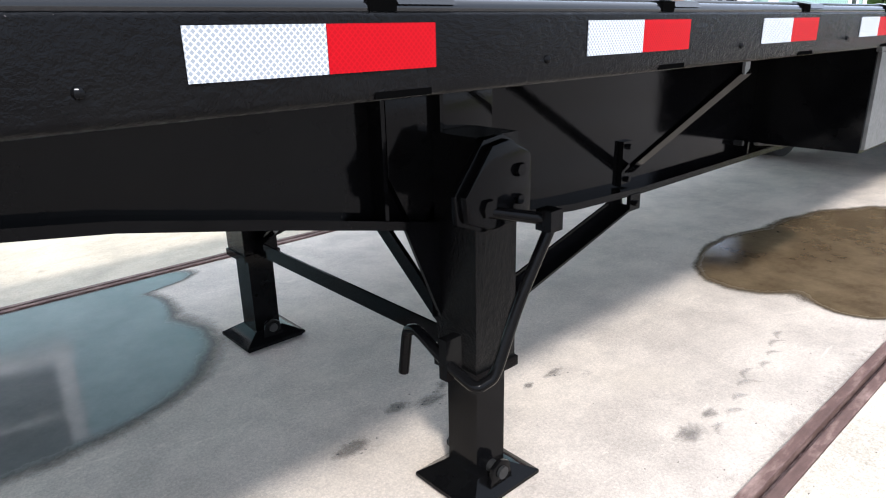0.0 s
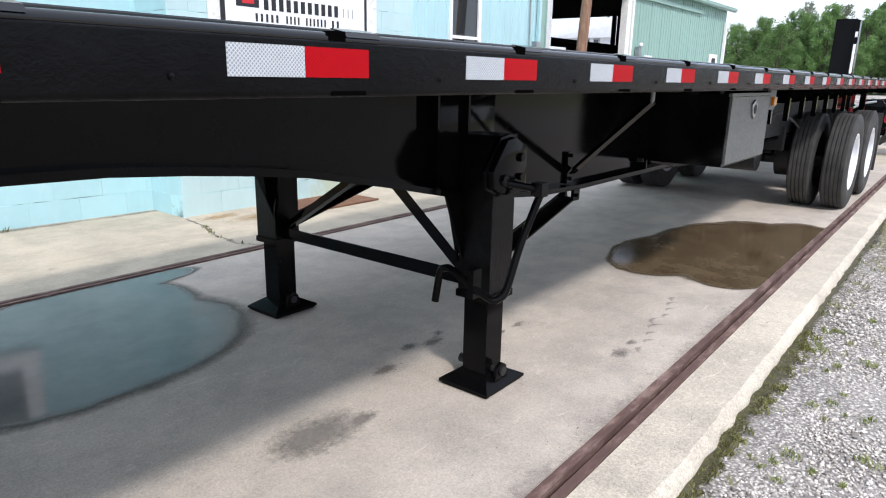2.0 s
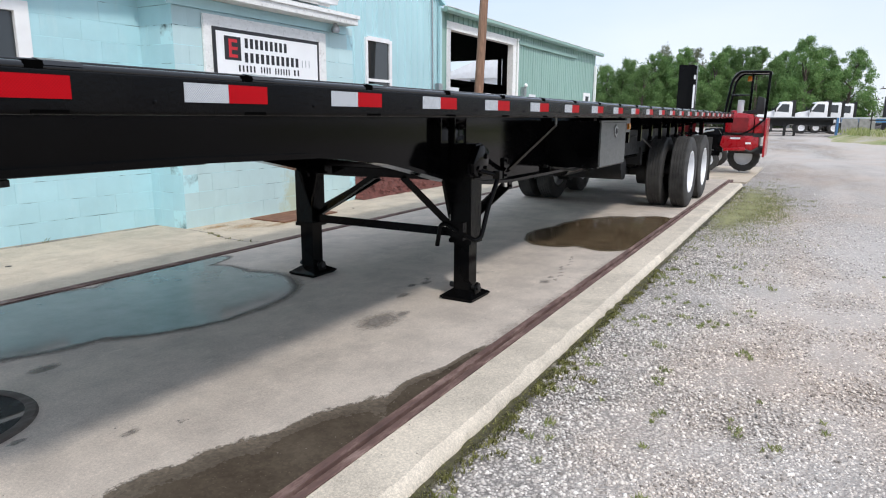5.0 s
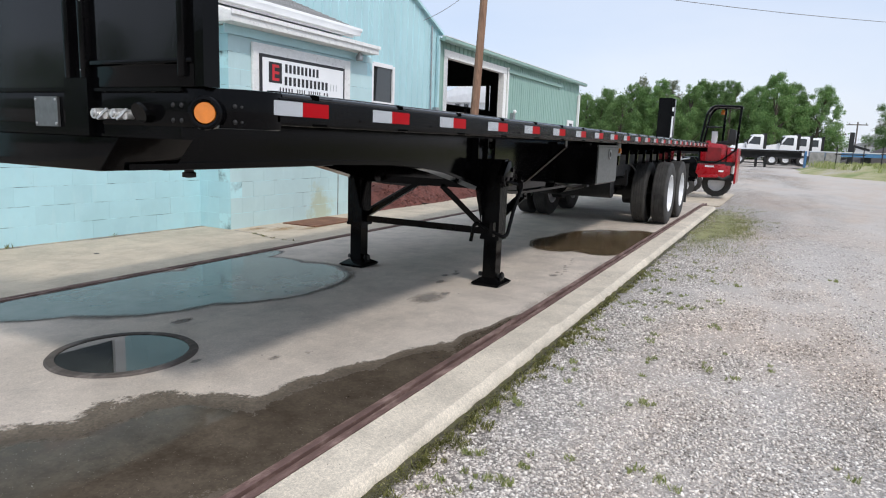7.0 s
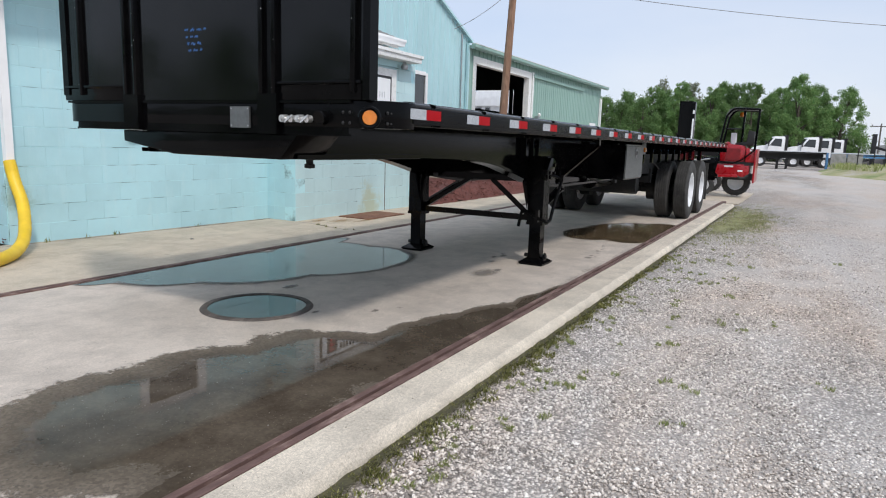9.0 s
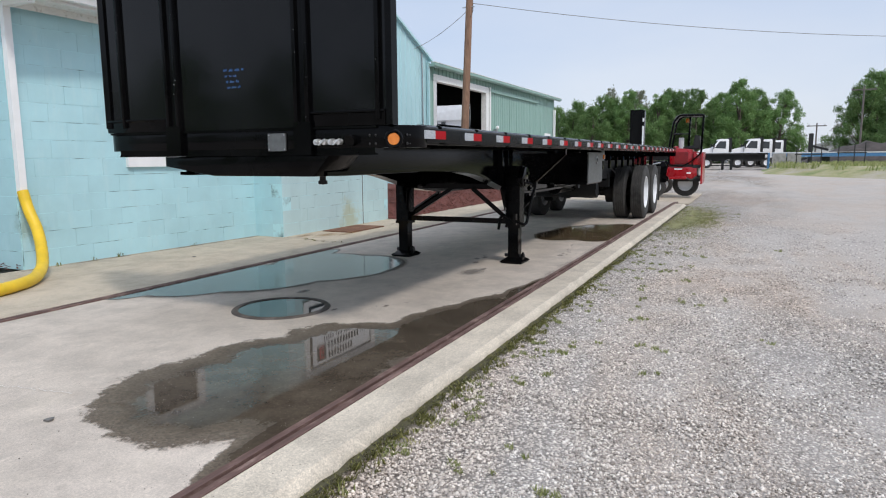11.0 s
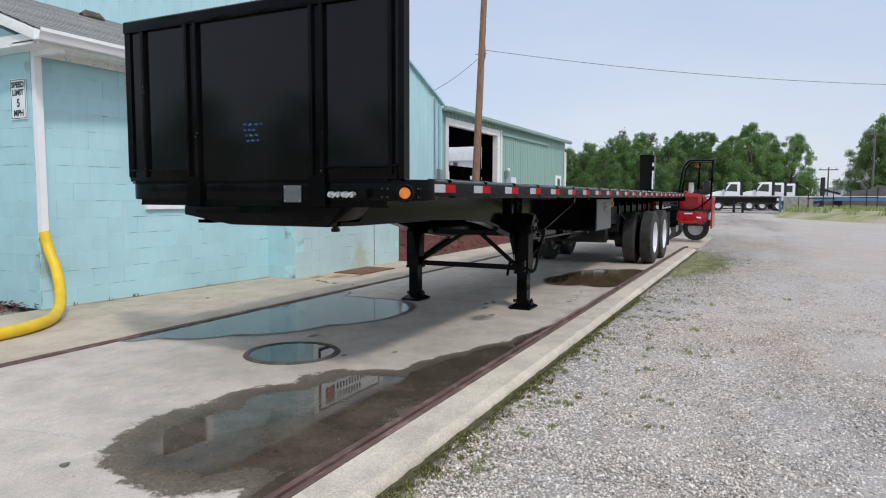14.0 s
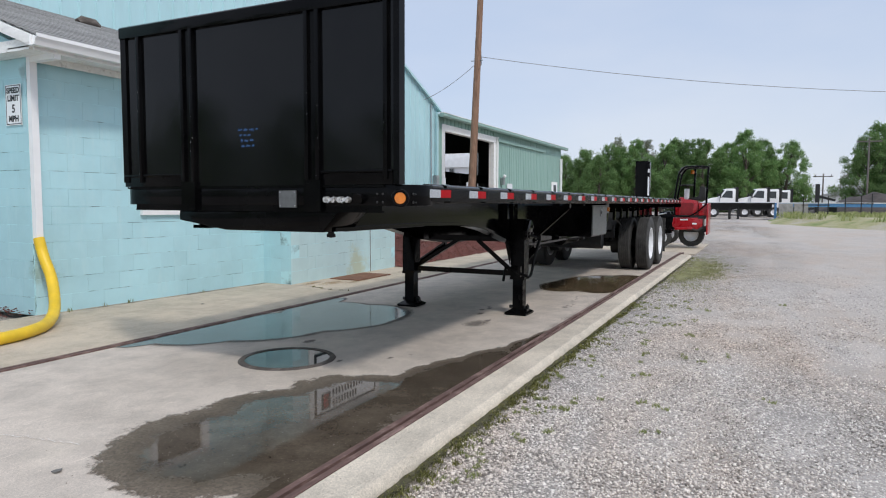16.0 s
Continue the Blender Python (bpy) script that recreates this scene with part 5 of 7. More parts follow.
def office_window():
    w = tagged(new("window_office"), "white framed office window with a white sill", "window", "", "structure")
    y = OFFICE_Y
    for n, b in (("window_sill", (-0.06, 0.95, y - 0.05, y + 0.1, 1.09, 1.22)), ("window_frame", (-0.04, 0.08, y - 0.025, y + 0.06, 1.22, 2.2)), ("window_frame", (0.80, 0.93, y - 0.025, y + 0.06, 1.22, 2.2)), ("window_frame", (-0.04, 0.93, y - 0.025, y + 0.06, 2.2, 2.3)), ("window_frame", (0.08, 0.80, y - 0.005, y + 0.06, 1.69, 1.73))):
        part(n, box(B(), *b), M_WHITECLEAN, w, "", 0.004)
    part("pane", box(B(), 0.08, 0.80, y + 0.02, y + 0.028, 1.22, 2.2), M_GLASS, w)
    # added near-black sheet paints the unlit room; no such part exists
    part("blind", box(B(), 0.02, 0.86, y + 0.16, y + 0.17, 1.21, 2.19), M_ROOMSHADE, w, "near-black sheet standing for the unlit room behind the glass")
    w.matrix_basis = office.matrix_basis


office_window()


def office_roof():
    e = tagged(new("roof_office"), "grey shingle roof with white gutter and fascia", "roof", "", "structure")
    y0, z0, y1, z1 = 5.48, 2.93, 8.48, 4.06
    bm = B()
    prism(bm, [(y0, z0), (y1, z1), (y1, z1 - 0.14), (y0, z0 - 0.09)], "x", -1.62, 5.0)
    part("roof_deck", bm, M_WHITE, e)
    rows = 22
    for i in range(rows):
        fa, fb = i / rows, (i + 1.35) / rows
        ya, za = y0 - 0.02 + (y1 - y0) * fa, z0 + (z1 - z0) * fa
        yb, zb = y0 - 0.02 + (y1 - y0) * min(1.0, fb), z0 + (z1 - z0) * min(1.0, fb)
        bm = prism(B(), [(ya, za + 0.022), (yb, zb + 0.010), (yb, zb + 0.004), (ya, za + 0.004)], "x", -1.64, 5.02)
        part("shingle_course", bm, M_SHINGLE, e)
    part("fascia", box(B(), -1.60, 5.0, y0 + 0.012, y0 + 0.035, z0 - 0.145, z0 - 0.02), M_WHITE, e, "", 0.003)
    part("soffit", box(B(), -1.60, 5.0, y0 + 0.035, OFFICE_Y, z0 - 0.105, z0 - 0.092), M_WHITE, e)
    part("frieze", box(B(), -1.35, 5.0, OFFICE_Y - 0.03, OFFICE_Y - 0.008, z0 - 0.18, z0 - 0.1055), M_WHITE, e)
    g = y0 - 0.01
    gut = [(g + 0.012, z0 - 0.01), (g + 0.012, z0 - 0.115), (g - 0.075, z0 - 0.115), (g - 0.09, z0 - 0.07), (g - 0.115, z0 - 0.04), (g - 0.115, z0 - 0.005), (g - 0.105, z0 - 0.005), (g - 0.105, z0 - 0.035), (g - 0.08, z0 - 0.065), (g - 0.068, z0 - 0.105), (g + 0.002, z0 - 0.105), (g + 0.002, z0 - 0.01)]
    part("gutter", prism(B(), gut, "x", -1.66, 5.05), M_WHITECLEAN, e, "white ogee gutter")
    for xr, w in ((-1.64, 0.03),):
        part("rake_board", prism(B(), [(y0 - 0.02, z0 - 0.125), (y1, z1 - 0.125), (y1, z1 - 0.01), (y0 - 0.02, z0 - 0.01)], "x", xr, xr + w), M_WHITE, e, "", 0.003)
    part("eave_return", box(B(), -1.60, -1.38, y0 + 0.10, 8.4, 2.80, 2.915), M_WHITE, e, "", 0.004)
    part("gable_infill", prism(B(), [(OFFICE_Y, 2.86), (8.48, 2.86), (8.48, 3.9)], "x", -1.34, -1.20), M_SIDING, e)
    # a loose roof vent
    v = part("roof_vent", tube(B(), [(0.66, 8.0, 3.90), (0.72, 8.0, 3.94), (0.92, 8.0, 3.94), (1.0, 8.0, 3.90)], [0.05, 0.065, 0.065, 0.045], 12), M_IRON, e, "dark rusty cap vent on the shingles")
    return e


office_roof()


def pier_roof():
    e = tagged(new("roof_pier"), "peeling white flat-fronted canopy over the sign bay", "roof", "", "structure")
    part("canopy", prism(B(), [(PIER_Y - 0.25, 2.51), (PIER_Y - 0.25, 2.62), (OFFICE_Y - 0.3, 2.80), (OFFICE_Y - 0.3, 2.51)], "x", 1.90, 5.03), M_WHITE, e, "", 0.004)
    part("canopy_drip", box(B(), 1.88, 5.05, PIER_Y - 0.275, PIER_Y - 0.2525, 2.59, 2.64), M_WHITE, e, "", 0.003)
    part("frieze_board", box(B(), 2.0, 5.03, PIER_Y - 0.03, PIER_Y - 0.008, 2.40, 2.508), M_SIDING, e, "", 0.003)
    part("soffit_lamp", lathe(B(), [(0.0, -0.05), (0.05, -0.045), (0.06, -0.01), (0.055, 0.02), (0.03, 0.06), (0.02, 0.08)], (4.68, PIER_Y - 0.12, 2.43), "z", 18), M_STEEL, e, "small grey flood lamp")
    return e


pier_roof()


def company_sign():
    y = PIER_Y - 0.035
    s = root("company_sign", (3.48, y, 1.2), "white company sign with black border and red-black square", "sign")
    part("backing_board", box(B(), 2.46, 4.56, y - 0.004, y + 0.026, 1.10, 2.36), M_WHITE, s, "weathered white backing board", 0.004)
    part("border", box(B(), 2.57, 4.39, y - 0.020, y - 0.005, 1.20, 2.235), M_INK, s, "black border", 0.002)
    part("face", box(B(), 2.612, 4.348, y - 0.024, y - 0.0205, 1.242, 2.193), M_SIGNWHITE, s)
    f = y - 0.0265
    part("emblem", box(B(), 2.725, 2.975, f, f + 0.002, 1.885, 2.15), M_INK, s, "black square emblem")
    part("emblem_bar", box(B(), 2.79, 2.83, f - 0.002, f, 1.915, 2.12), M_SIGNRED, s)
    for z in (1.915, 2.0, 2.085):
        part("emblem_bar", box(B(), 2.83, 2.92, f - 0.002, f, z, z + 0.035), M_SIGNRED, s)
    # words as rows of bars: start, end, number, foot, height, part of the pitch that is inked
    lines = [(3.04, 3.785, 9, 2.036, 0.112, 0.58, M_INK), (3.03, 4.0, 11, 1.873, 0.112, 0.58, M_INK), (4.035, 4.235, 3, 1.878, 0.09, 0.16, M_STEEL), (2.93, 3.225, 5, 1.764, 0.072, 0.42, M_INK), (3.285, 3.475, 4, 1.764, 0.072, 0.42, M_INK), (3.53, 3.82, 6, 1.764, 0.072, 0.42, M_INK), (3.875, 4.01, 2, 1.764, 0.072, 0.42, M_INK), (3.076, 3.41, 7, 1.655, 0.068, 0.42, M_INK), (3.45, 3.54, 2, 1.655, 0.068, 0.42, M_INK), (3.60, 3.88, 5, 1.655, 0.068, 0.42, M_INK)]
    for x0, x1, n, z, h, ink, m in lines:
        pitch = (x1 - x0) / n
        for k in range(n):
            x = x0 + k * pitch
            part("letter_bar", box(B(), x, x + pitch * ink, f, f + 0.002, z, z + h), m, s)
    return s


company_sign()


def speed_sign():
    x = -1.37 - 0.012
    s = root("speed_sign", (x, 6.23, 2.09), "small white speed limit sign on the block end wall", "sign")
    part("plate", box(B(), x - 0.004, x, 6.09, 6.37, 2.09, 2.53), M_SIGNWHITE, s, "", 0.001)
    for b in ((6.10, 6.36, 2.10, 2.107), (6.10, 6.36, 2.513, 2.52), (6.10, 6.107, 2.107, 2.513), (6.353, 6.36, 2.107, 2.513)):
        part("border", box(B(), x - 0.006, x - 0.0042, *b), M_INK, s)
    turn = Matrix(((0, 0, -1, x - 0.006), (-1, 0, 0, 6.23), (0, 1, 0, 0), (0, 0, 0, 1)))
    for words, size, z in (("SPEED", 0.082, 2.437), ("LIMIT", 0.085, 2.352), ("5", 0.12, 2.228), ("MPH", 0.088, 2.13)):
        text_part("lettering", words, size, Matrix.Translation((0, 0, z)) @ turn, M_INK, s, 0.0002)
    return s


speed_sign()


def downspout():
    d = root("downspout", (-1.29, 5.85, 0.8), "white square downspout at the office corner", "downspout")
    part("pipe", box(B(), -1.395, -1.318, 5.905, 5.97, 0.80, 2.83), M_WHITECLEAN, d, "", 0.008)
    part("elbow", box(B(), -1.392, -1.321, 5.50, 5.904, 2.74, 2.81), M_WHITECLEAN, d, "", 0.01)
    return d


downspout()


def yellow_hose():
    h = root("drain_hose", (-1.3, 5.6, 0.0), "fat yellow plastic drain hose on the downspout, curling over the walk", "hose")
    pts = bend([(-1.357, 5.93, 0.86), (-1.352, 5.87, 0.66), (-1.365, 5.71, 0.43), (-1.51, 5.45, 0.14), (-1.74, 5.20, 0.062), (-2.0, 4.95, 0.062), (-2.4, 4.77, 0.062), (-3.2, 4.75, 0.062)], 10, 0.45)
    bm = tube(B(), pts, [0.054 + 0.003 * (i % 2) for i in range(len(pts))], 18)
    part("hose", bm, M_YELLOW, h)
    return h


yellow_hose()


def rusty_plate():
    p = tagged(part("cover_plate", box(B(), 2.95, 3.95, 4.62, 5.18, 0.005, 0.02), M_RUSTPLATE, None, "", 0.003), "rusty brown steel cover plate lying on the walk", "cover plate")
    return p


rusty_plate()


# ---------------------------------------------------------------- the metal buildings
def ribbed(bm, x0, x1, y, z0, top, step=0.305, out=-1, rib=0.03):
    """A ribbed metal sheet in the plane y; top(x) gives its upper edge."""
    x = x0
    pts = []
    while x < x1 - 1e-6:
        pts += [(x, 0.0), (min(x + 0.015, x1), rib), (min(x + 0.035, x1), rib), (min(x + 0.05, x1), 0.0)]
        x += step
    pts.append((x1, 0.0))
    prev = None
    for px, d in pts:
        cur = (bm.verts.new((px, y + out * d, z0)), bm.verts.new((px, y + out * d, top(px))))
        if prev:
            bm.faces.new((prev[0], cur[0], cur[1], prev[1]))
        prev = cur
    return bm


GABLE_X0, GABLE_X1, RIDGE_X = -6.0, 13.5, 3.75


def gable_top(x):
    return 4.28 + 0.42 * (GABLE_X1 - x) if x > RIDGE_X else 4.28 + 0.42 * (x - GABLE_X0)


def gable_building():
    e = tagged(new("wall_gable"), "tall pale teal ribbed metal gable wall", "wall", "", "structure")
    win = (10.0, 11.04, 1.45, 3.05)
    # sheets cut round the window
    a = GABLE_X0
    while a < GABLE_X1 - 0.01:
        b = min(a + 0.915, GABLE_X1)
        if b > win[0] and a < win[1]:
            bm = B()
            for s0, s1, lo, hi in ((a, min(b, win[0]), 0.0, None), (max(a, win[0]), min(b, win[1]), win[3], None), (max(a, win[0]), min(b, win[1]), 0.0, win[2]), (max(a, win[1]), b, 0.0, None)):
                if s1 - s0 > 0.02:
                    ribbed(bm, s0, s1, SHED_Y, lo, gable_top if hi is None else (lambda x, hi=hi: hi))
        else:
            bm = ribbed(B(), a, b, SHED_Y, 0.0, gable_top)
        part("siding_sheet", bm, M_SIDING, e)
        a = b
    w = tagged(new("window_gable"), "white sash window with dark glass", "window", "", "structure")
    for n, q in (("window_frame", (win[0] - 0.02, win[0] + 0.06, win[2], win[3])), ("window_frame", (win[1] - 0.08, win[1] + 0.02, win[2], win[3])), ("window_frame", (win[0] + 0.06, win[1] - 0.08, win[3] - 0.07, win[3] + 0.03)), ("window_frame", (win[0] + 0.06, win[1] - 0.08, win[2] - 0.02, win[2] + 0.06)), ("window_frame", (win[0] + 0.06, win[1] - 0.08, 2.06, 2.125))):
        part(n, box(B(), q[0], q[1], SHED_Y - 0.045, SHED_Y + 0.04, q[2], q[3]), M_WHITECLEAN, w, "", 0.004)
    part("pane", box(B(), win[0] + 0.05, win[1] - 0.07, SHED_Y - 0.005, SHED_Y + 0.005, win[2] + 0.05, win[3] - 0.06), M_GLASS, w)
    r = tagged(new("roof_gable"), "pale metal gable roof", "roof", "", "structure")
    for xa, xb in ((RIDGE_X, GABLE_X1 + 0.12), (RIDGE_X, GABLE_X0 - 0.12)):
        zb = 4.28 + (0.42 * (GABLE_X1 - xb) if xb > RIDGE_X else 0.42 * (xb - GABLE_X0))
        za = gable_top(RIDGE_X)
        part("roof_sheet", prism(B(), [(xa, za), (xa, za + 0.07), (xb, zb + 0.07), (xb, zb)], "y", SHED_Y - 0.12, SHED_Y + 20), M_SIDING, r)
    part("side_wall", box(B(), GABLE_X0, GABLE_X0 + 0.1, SHED_Y, SHED_Y + 20, 0.0, 4.28), M_SIDING, e)
    part("corner_pipe", box(B(), 13.36, 13.46, SHED_Y - 0.10, SHED_Y - 0.025, 0.0, 4.2), M_SIDING, e, "", 0.01)
    part("meter_box", box(B(), 13.20, 13.40, SHED_Y - 0.16, SHED_Y - 0.03, 1.75, 2.15), M_STEEL, e, "grey electric box", 0.01)
    part("conduit", cyl(B(), (13.05, SHED_Y - 0.05, 1.2), (13.0, SHED_Y - 0.05, 4.4), 0.02), M_STEEL, e)
    return e


gable_building()


def long_shed():
    e = tagged(new("wall_shed"), "long sage green metal shed wall with an open white-trimmed vehicle door", "wall", "", "structure")
    x0, x1, d0, d1, dz, top = 13.5, 28.3, 13.95, 18.60, 3.68, 4.10
    y = SHED_Y
    for a, b, lo in ((x0, d0, 0.0), (d0, d1, dz)):
        part("siding_sheet", ribbed(B(), a, b, y, lo, lambda x: top, 0.305), M_GREENTRIM, e)
    a = d1
    while a < x1 - 0.01:
        b = min(a + 0.915, x1)
        part("siding_sheet", ribbed(B(), a, b, y, 0.0, lambda x: top, 0.2286, -1, 0.012), M_GREEN, e)
        a = b
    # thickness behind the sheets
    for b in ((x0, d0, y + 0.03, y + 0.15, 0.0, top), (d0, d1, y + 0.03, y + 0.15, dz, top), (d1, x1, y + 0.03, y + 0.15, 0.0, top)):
        part("wall_core", box(B(), *b), M_ROOMSHADE, e)
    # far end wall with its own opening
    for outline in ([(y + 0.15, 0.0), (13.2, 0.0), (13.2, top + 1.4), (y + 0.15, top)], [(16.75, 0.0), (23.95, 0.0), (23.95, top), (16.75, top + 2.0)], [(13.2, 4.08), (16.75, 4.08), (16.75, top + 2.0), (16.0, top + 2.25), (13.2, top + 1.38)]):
        part("end_wall", prism(B(), outline, "x", x1 - 0.15, x1), M_ROOMSHADE, e)
    # inner faces are coloured near-black to paint the shed's unlit inside
    part("back_wall", box(B(), x0, x1, 24.0, 24.15, 0.0, top), M_ROOMSHADE, e)
    part("inner_wall", prism(B(), [(y + 0.15, 0.0), (23.95, 0.0), (23.95, top - 0.08), (16.0, top + 2.2), (y + 0.15, top)], "x", x0 + 0.06, x0 + 0.16), M_ROOMSHADE, e)
    tr = tagged(new("door_shed"), "white painted vehicle door surround, door rolled up", "door", "", "structure")
    for b in ((d0 - 0.12, d0 + 0.10, 0.0, dz + 0.0), (d1 - 0.10, d1 + 0.16, 0.0, dz + 0.0), (d0 - 0.12, d1 + 0.16, dz - 0.02, dz + 0.20)):
        part("door_frame", box(B(), b[0], b[1], y - 0.05, y + 0.16, b[2], b[3]), M_WHITE, tr, "", 0.006)
    part("track_post", box(B(), d1 + 0.22, d1 + 0.34, y - 0.08, y - 0.025, 0.0, 3.9), M_WHITE, tr, "", 0.006)
    r = tagged(new("roof_shed"), "low metal shed roof with a weathered eave gutter", "roof", "", "structure")
    part("roof_sheet", prism(B(), [(y - 0.20, top + 0.02), (16.0, top + 2.4), (24.3, top), (24.3, top - 0.06), (16.0, top + 2.32), (y - 0.20, top - 0.05)], "x", x0 - 0.1, x1 + 0.2), M_GREENTRIM, r)
    part("eave_gutter", prism(B(), [(y - 0.33, top - 0.02), (y - 0.33, top + 0.07), (y - 0.20, top + 0.07), (y - 0.20, top - 0.06), (y - 0.28, top - 0.06)], "x", x0 - 0.15, x1 + 0.25), M_GREENTRIM, r, "", 0.004)
    part("eave_flashing", box(B(), x0 - 0.15, x1 + 0.25, y - 0.34, y - 0.20, top + 0.072, top + 0.09), M_WHITE, r)
    part("downspout", box(B(), x1 - 0.25, x1 - 0.13, y - 0.13, y - 0.03, 0.0, top - 0.5), M_WHITECLEAN, r, "white downspout", 0.008)
    part("track_header", box(B(), d1 + 0.3, 25.2, y - 0.10, y - 0.015, 3.72, 3.84), M_GREENTRIM, e, "", 0.006)
    w = tagged(new("window_shed"), "small white framed shed window", "window", "", "structure")
    part("window_frame", box(B(), 26.55, 27.55, y - 0.05, y - 0.015, 1.30, 2.35), M_WHITECLEAN, w, "", 0.004)
    part("pane", box(B(), 26.85, 27.3, y - 0.058, y - 0.051, 1.42, 2.2), M_GLASS, w)
    part("meter", box(B(), 19.32, 19.52, y - 0.16, y - 0.03, 2.0, 2.3), M_STEEL, e, "grey meter box", 0.02)
    part("meter_dome", ball(B(), (19.42, y - 0.17, 2.36), 0.07, 12), M_WHITECLEAN, e)
    part("notice", box(B(), 20.1, 20.75, y - 0.03, y - 0.016, 1.75, 2.08), M_FAR, e, "white notice board")
    return e


long_shed()


def shop_trailer():
    """Dark machinery standing inside the open shed."""
    t = root("parked_trailer", (24.0, 13.0, 0.0), "dark rusty steel trailer frame standing in the shed", "trailer")
    for y, z in ((10.6, 2.18), (12.9, 2.5)):
        part("frame_rail", box(B(), 20.0, 27.4, y, y + 0.14, z, z + 0.24), M_DARKSTEEL, t)
        for x in (20.2, 21.6, 23.2, 25.0, 27.0):
            part("stake", box(B(), x, x + 0.10, y + 0.02, y + 0.12, 0.0, z + (0.35 if x < 22 else 0.0)), M_DARKSTEEL, t)
    part("deck", box(B(), 20.0, 27.4, 10.74, 12.9, 1.85, 2.02), M_RUSTPLATE, t, "rusty deck")
    part("winch_box", box(B(), 21.9, 22.5, 11.4, 12.2, 2.02, 2.45), M_DARKSTEEL, t, "", 0.03)
    part("side_board", bar(B(), (20.0, 12.8, 2.75), (27.4, 10.7, 2.45), 0.05, 0.12), M_DARKSTEEL, t)
    return t


def door_truss():
    """Bare steel beams under the shed's roof, and the post frame of its far opening."""
    r = tagged(new("beam_shed"), "dark steel roof beams inside the shed", "beam", "", "structure")
    for x in (17.0, 20.5, 24.0, 27.0):
        part("roof_beam", prism(B(), [(8.7, 3.95), (16.0, 6.05), (16.0, 6.25), (8.7, 4.08)], "x", x, x + 0.15), M_DARKSTEEL, r)
    for y in (13.2, 16.6):
        part("post", box(B(), 27.9, 28.1, y, y + 0.14, 0.0, 4.08), M_DARKSTEEL, r)


door_truss()
shop_trailer()


def white_house():
    h = root("white_house", (62.0, 29.0, 0.0), "long low white sided house seen through the shed", "house")
    part("wall", box(B(), 58.0, 72.0, 23.0, 33.4, -0.1, 5.2), M_FAR, h)
    part("roof", prism(B(), [(22.6, 6.9), (29.4, 6.75), (33.9, 5.2), (33.9, 5.05), (22.6, 5.05)], "x", 57.6, 72.4), M_FAR, h, "pale grey low roof", 0.03)
    for y in (29.0, 30.0):
        wn_ = part("window", box(B(), 57.93, 57.99, y - 0.45, y + 0.15, 4.1, 5.0), M_STEEL, h)
        part("pane", box(B(), 57.90, 57.92, y - 0.38, y + 0.08, 4.2, 4.9), M_GLASS, wn_)
    for y in (27.6, 28.3):
        part("roof_vent", lathe(B(), [(0.12, 0.0), (0.12, 0.25), (0.2, 0.3), (0.2, 0.42), (0.0, 0.48)], (59.0, y, 6.75), "z", 12), M_DARKSTEEL, h)
    return h


white_house()


def mulch_bed():
    xs = np.arange(5.2, 13.3, 0.12)
    ys = np.arange(5.1, 8.46, 0.12)
    verts, faces = [], []
    for y in ys:
        for x in xs:
            rim = min(1.0, (y - 5.1) / 0.35, (x - 5.2) / 0.2 if x < 6 else 1.0, (13.3 - x) / 0.3)
            z = 0.0 + max(0.0, rim) * (0.28 + 0.14 * (y - 5.1) / 3.3) + 0.05 * noise.noise((x * 3, y * 3, 0)) + 0.03 * noise.noise((x * 9, y * 9, 2))
            verts.append((x, y, z))
    w = len(xs)
    for j in range(len(ys) - 1):
        for i in range(w - 1):
            faces.append((j * w + i, j * w + i + 1, (j + 1) * w + i + 1, (j + 1) * w + i))
    tagged(raw("mulch", verts, faces, M_MULCH), "red bark mulch bed heaped against the building", "mulch", "", "stuff")
    rng = np.random.default_rng(5)
    bits_v, bits_f = [], []
    for i in range(5200):
        if i < 4700:
            x, y = rng.uniform(5.25, 13.2), rng.uniform(5.12, 7.4)
            z = 0.02 + min(1.0, (y - 5.1) / 0.35) * (0.28 + 0.14 * (y - 5.1) / 3.3) + rng.uniform(-0.01, 0.05)
        else:
            x, y, z = rng.uniform(-2.9, -1.3), rng.uniform(6.05, 7.2), rng.uniform(0.01, 0.06)
        a, l, wd = rng.uniform(0, 6.28), rng.uniform(0.02, 0.05), rng.uniform(0.006, 0.014)
        d = np.array((math.cos(a), math.sin(a), rng.uniform(-0.5, 0.5))) * l
        s = np.array((-math.sin(a), math.cos(a), 0)) * wd
        c = np.array((x, y, z))
        k = len(bits_v)
        bits_v += [tuple(c - d - s), tuple(c + d - s), tuple(c + d + s), tuple(c - d + s), tuple(c + np.array((0, 0, wd)))]
        bits_f += [(k, k + 1, k + 4), (k + 1, k + 2, k + 4), (k + 2, k + 3, k + 4), (k + 3, k, k + 4)]
    tagged(raw("mulch_chips", bits_v, bits_f, M_MULCH), "loose red bark chips on the bed", "mulch", "", "stuff")


mulch_bed()


# ---------------------------------------------------------------- pole and wires
def utility_pole():
    p = root("utility_pole", (12.33, 6.8, 0.0), "leaning brown wooden utility pole in front of the open shed", "utility pole")
    part("pole", cyl(B(), (12.33, 6.8, -0.2), (13.25, 6.8, 9.2), 0.125, 0.085, 20), M_POLE, p)
    part("eye_bolt", cyl(B(), (12.87, 6.62, 5.6), (12.87, 7.0, 5.6), 0.015), M_STEEL, p)
    part("riser", tube(B(), [(12.80, 6.72, 5.3), (12.95, 6.70, 5.5), (12.97, 6.72, 5.9)], 0.012, 8), M_DARKSTEEL, p)
    return p


utility_pole()


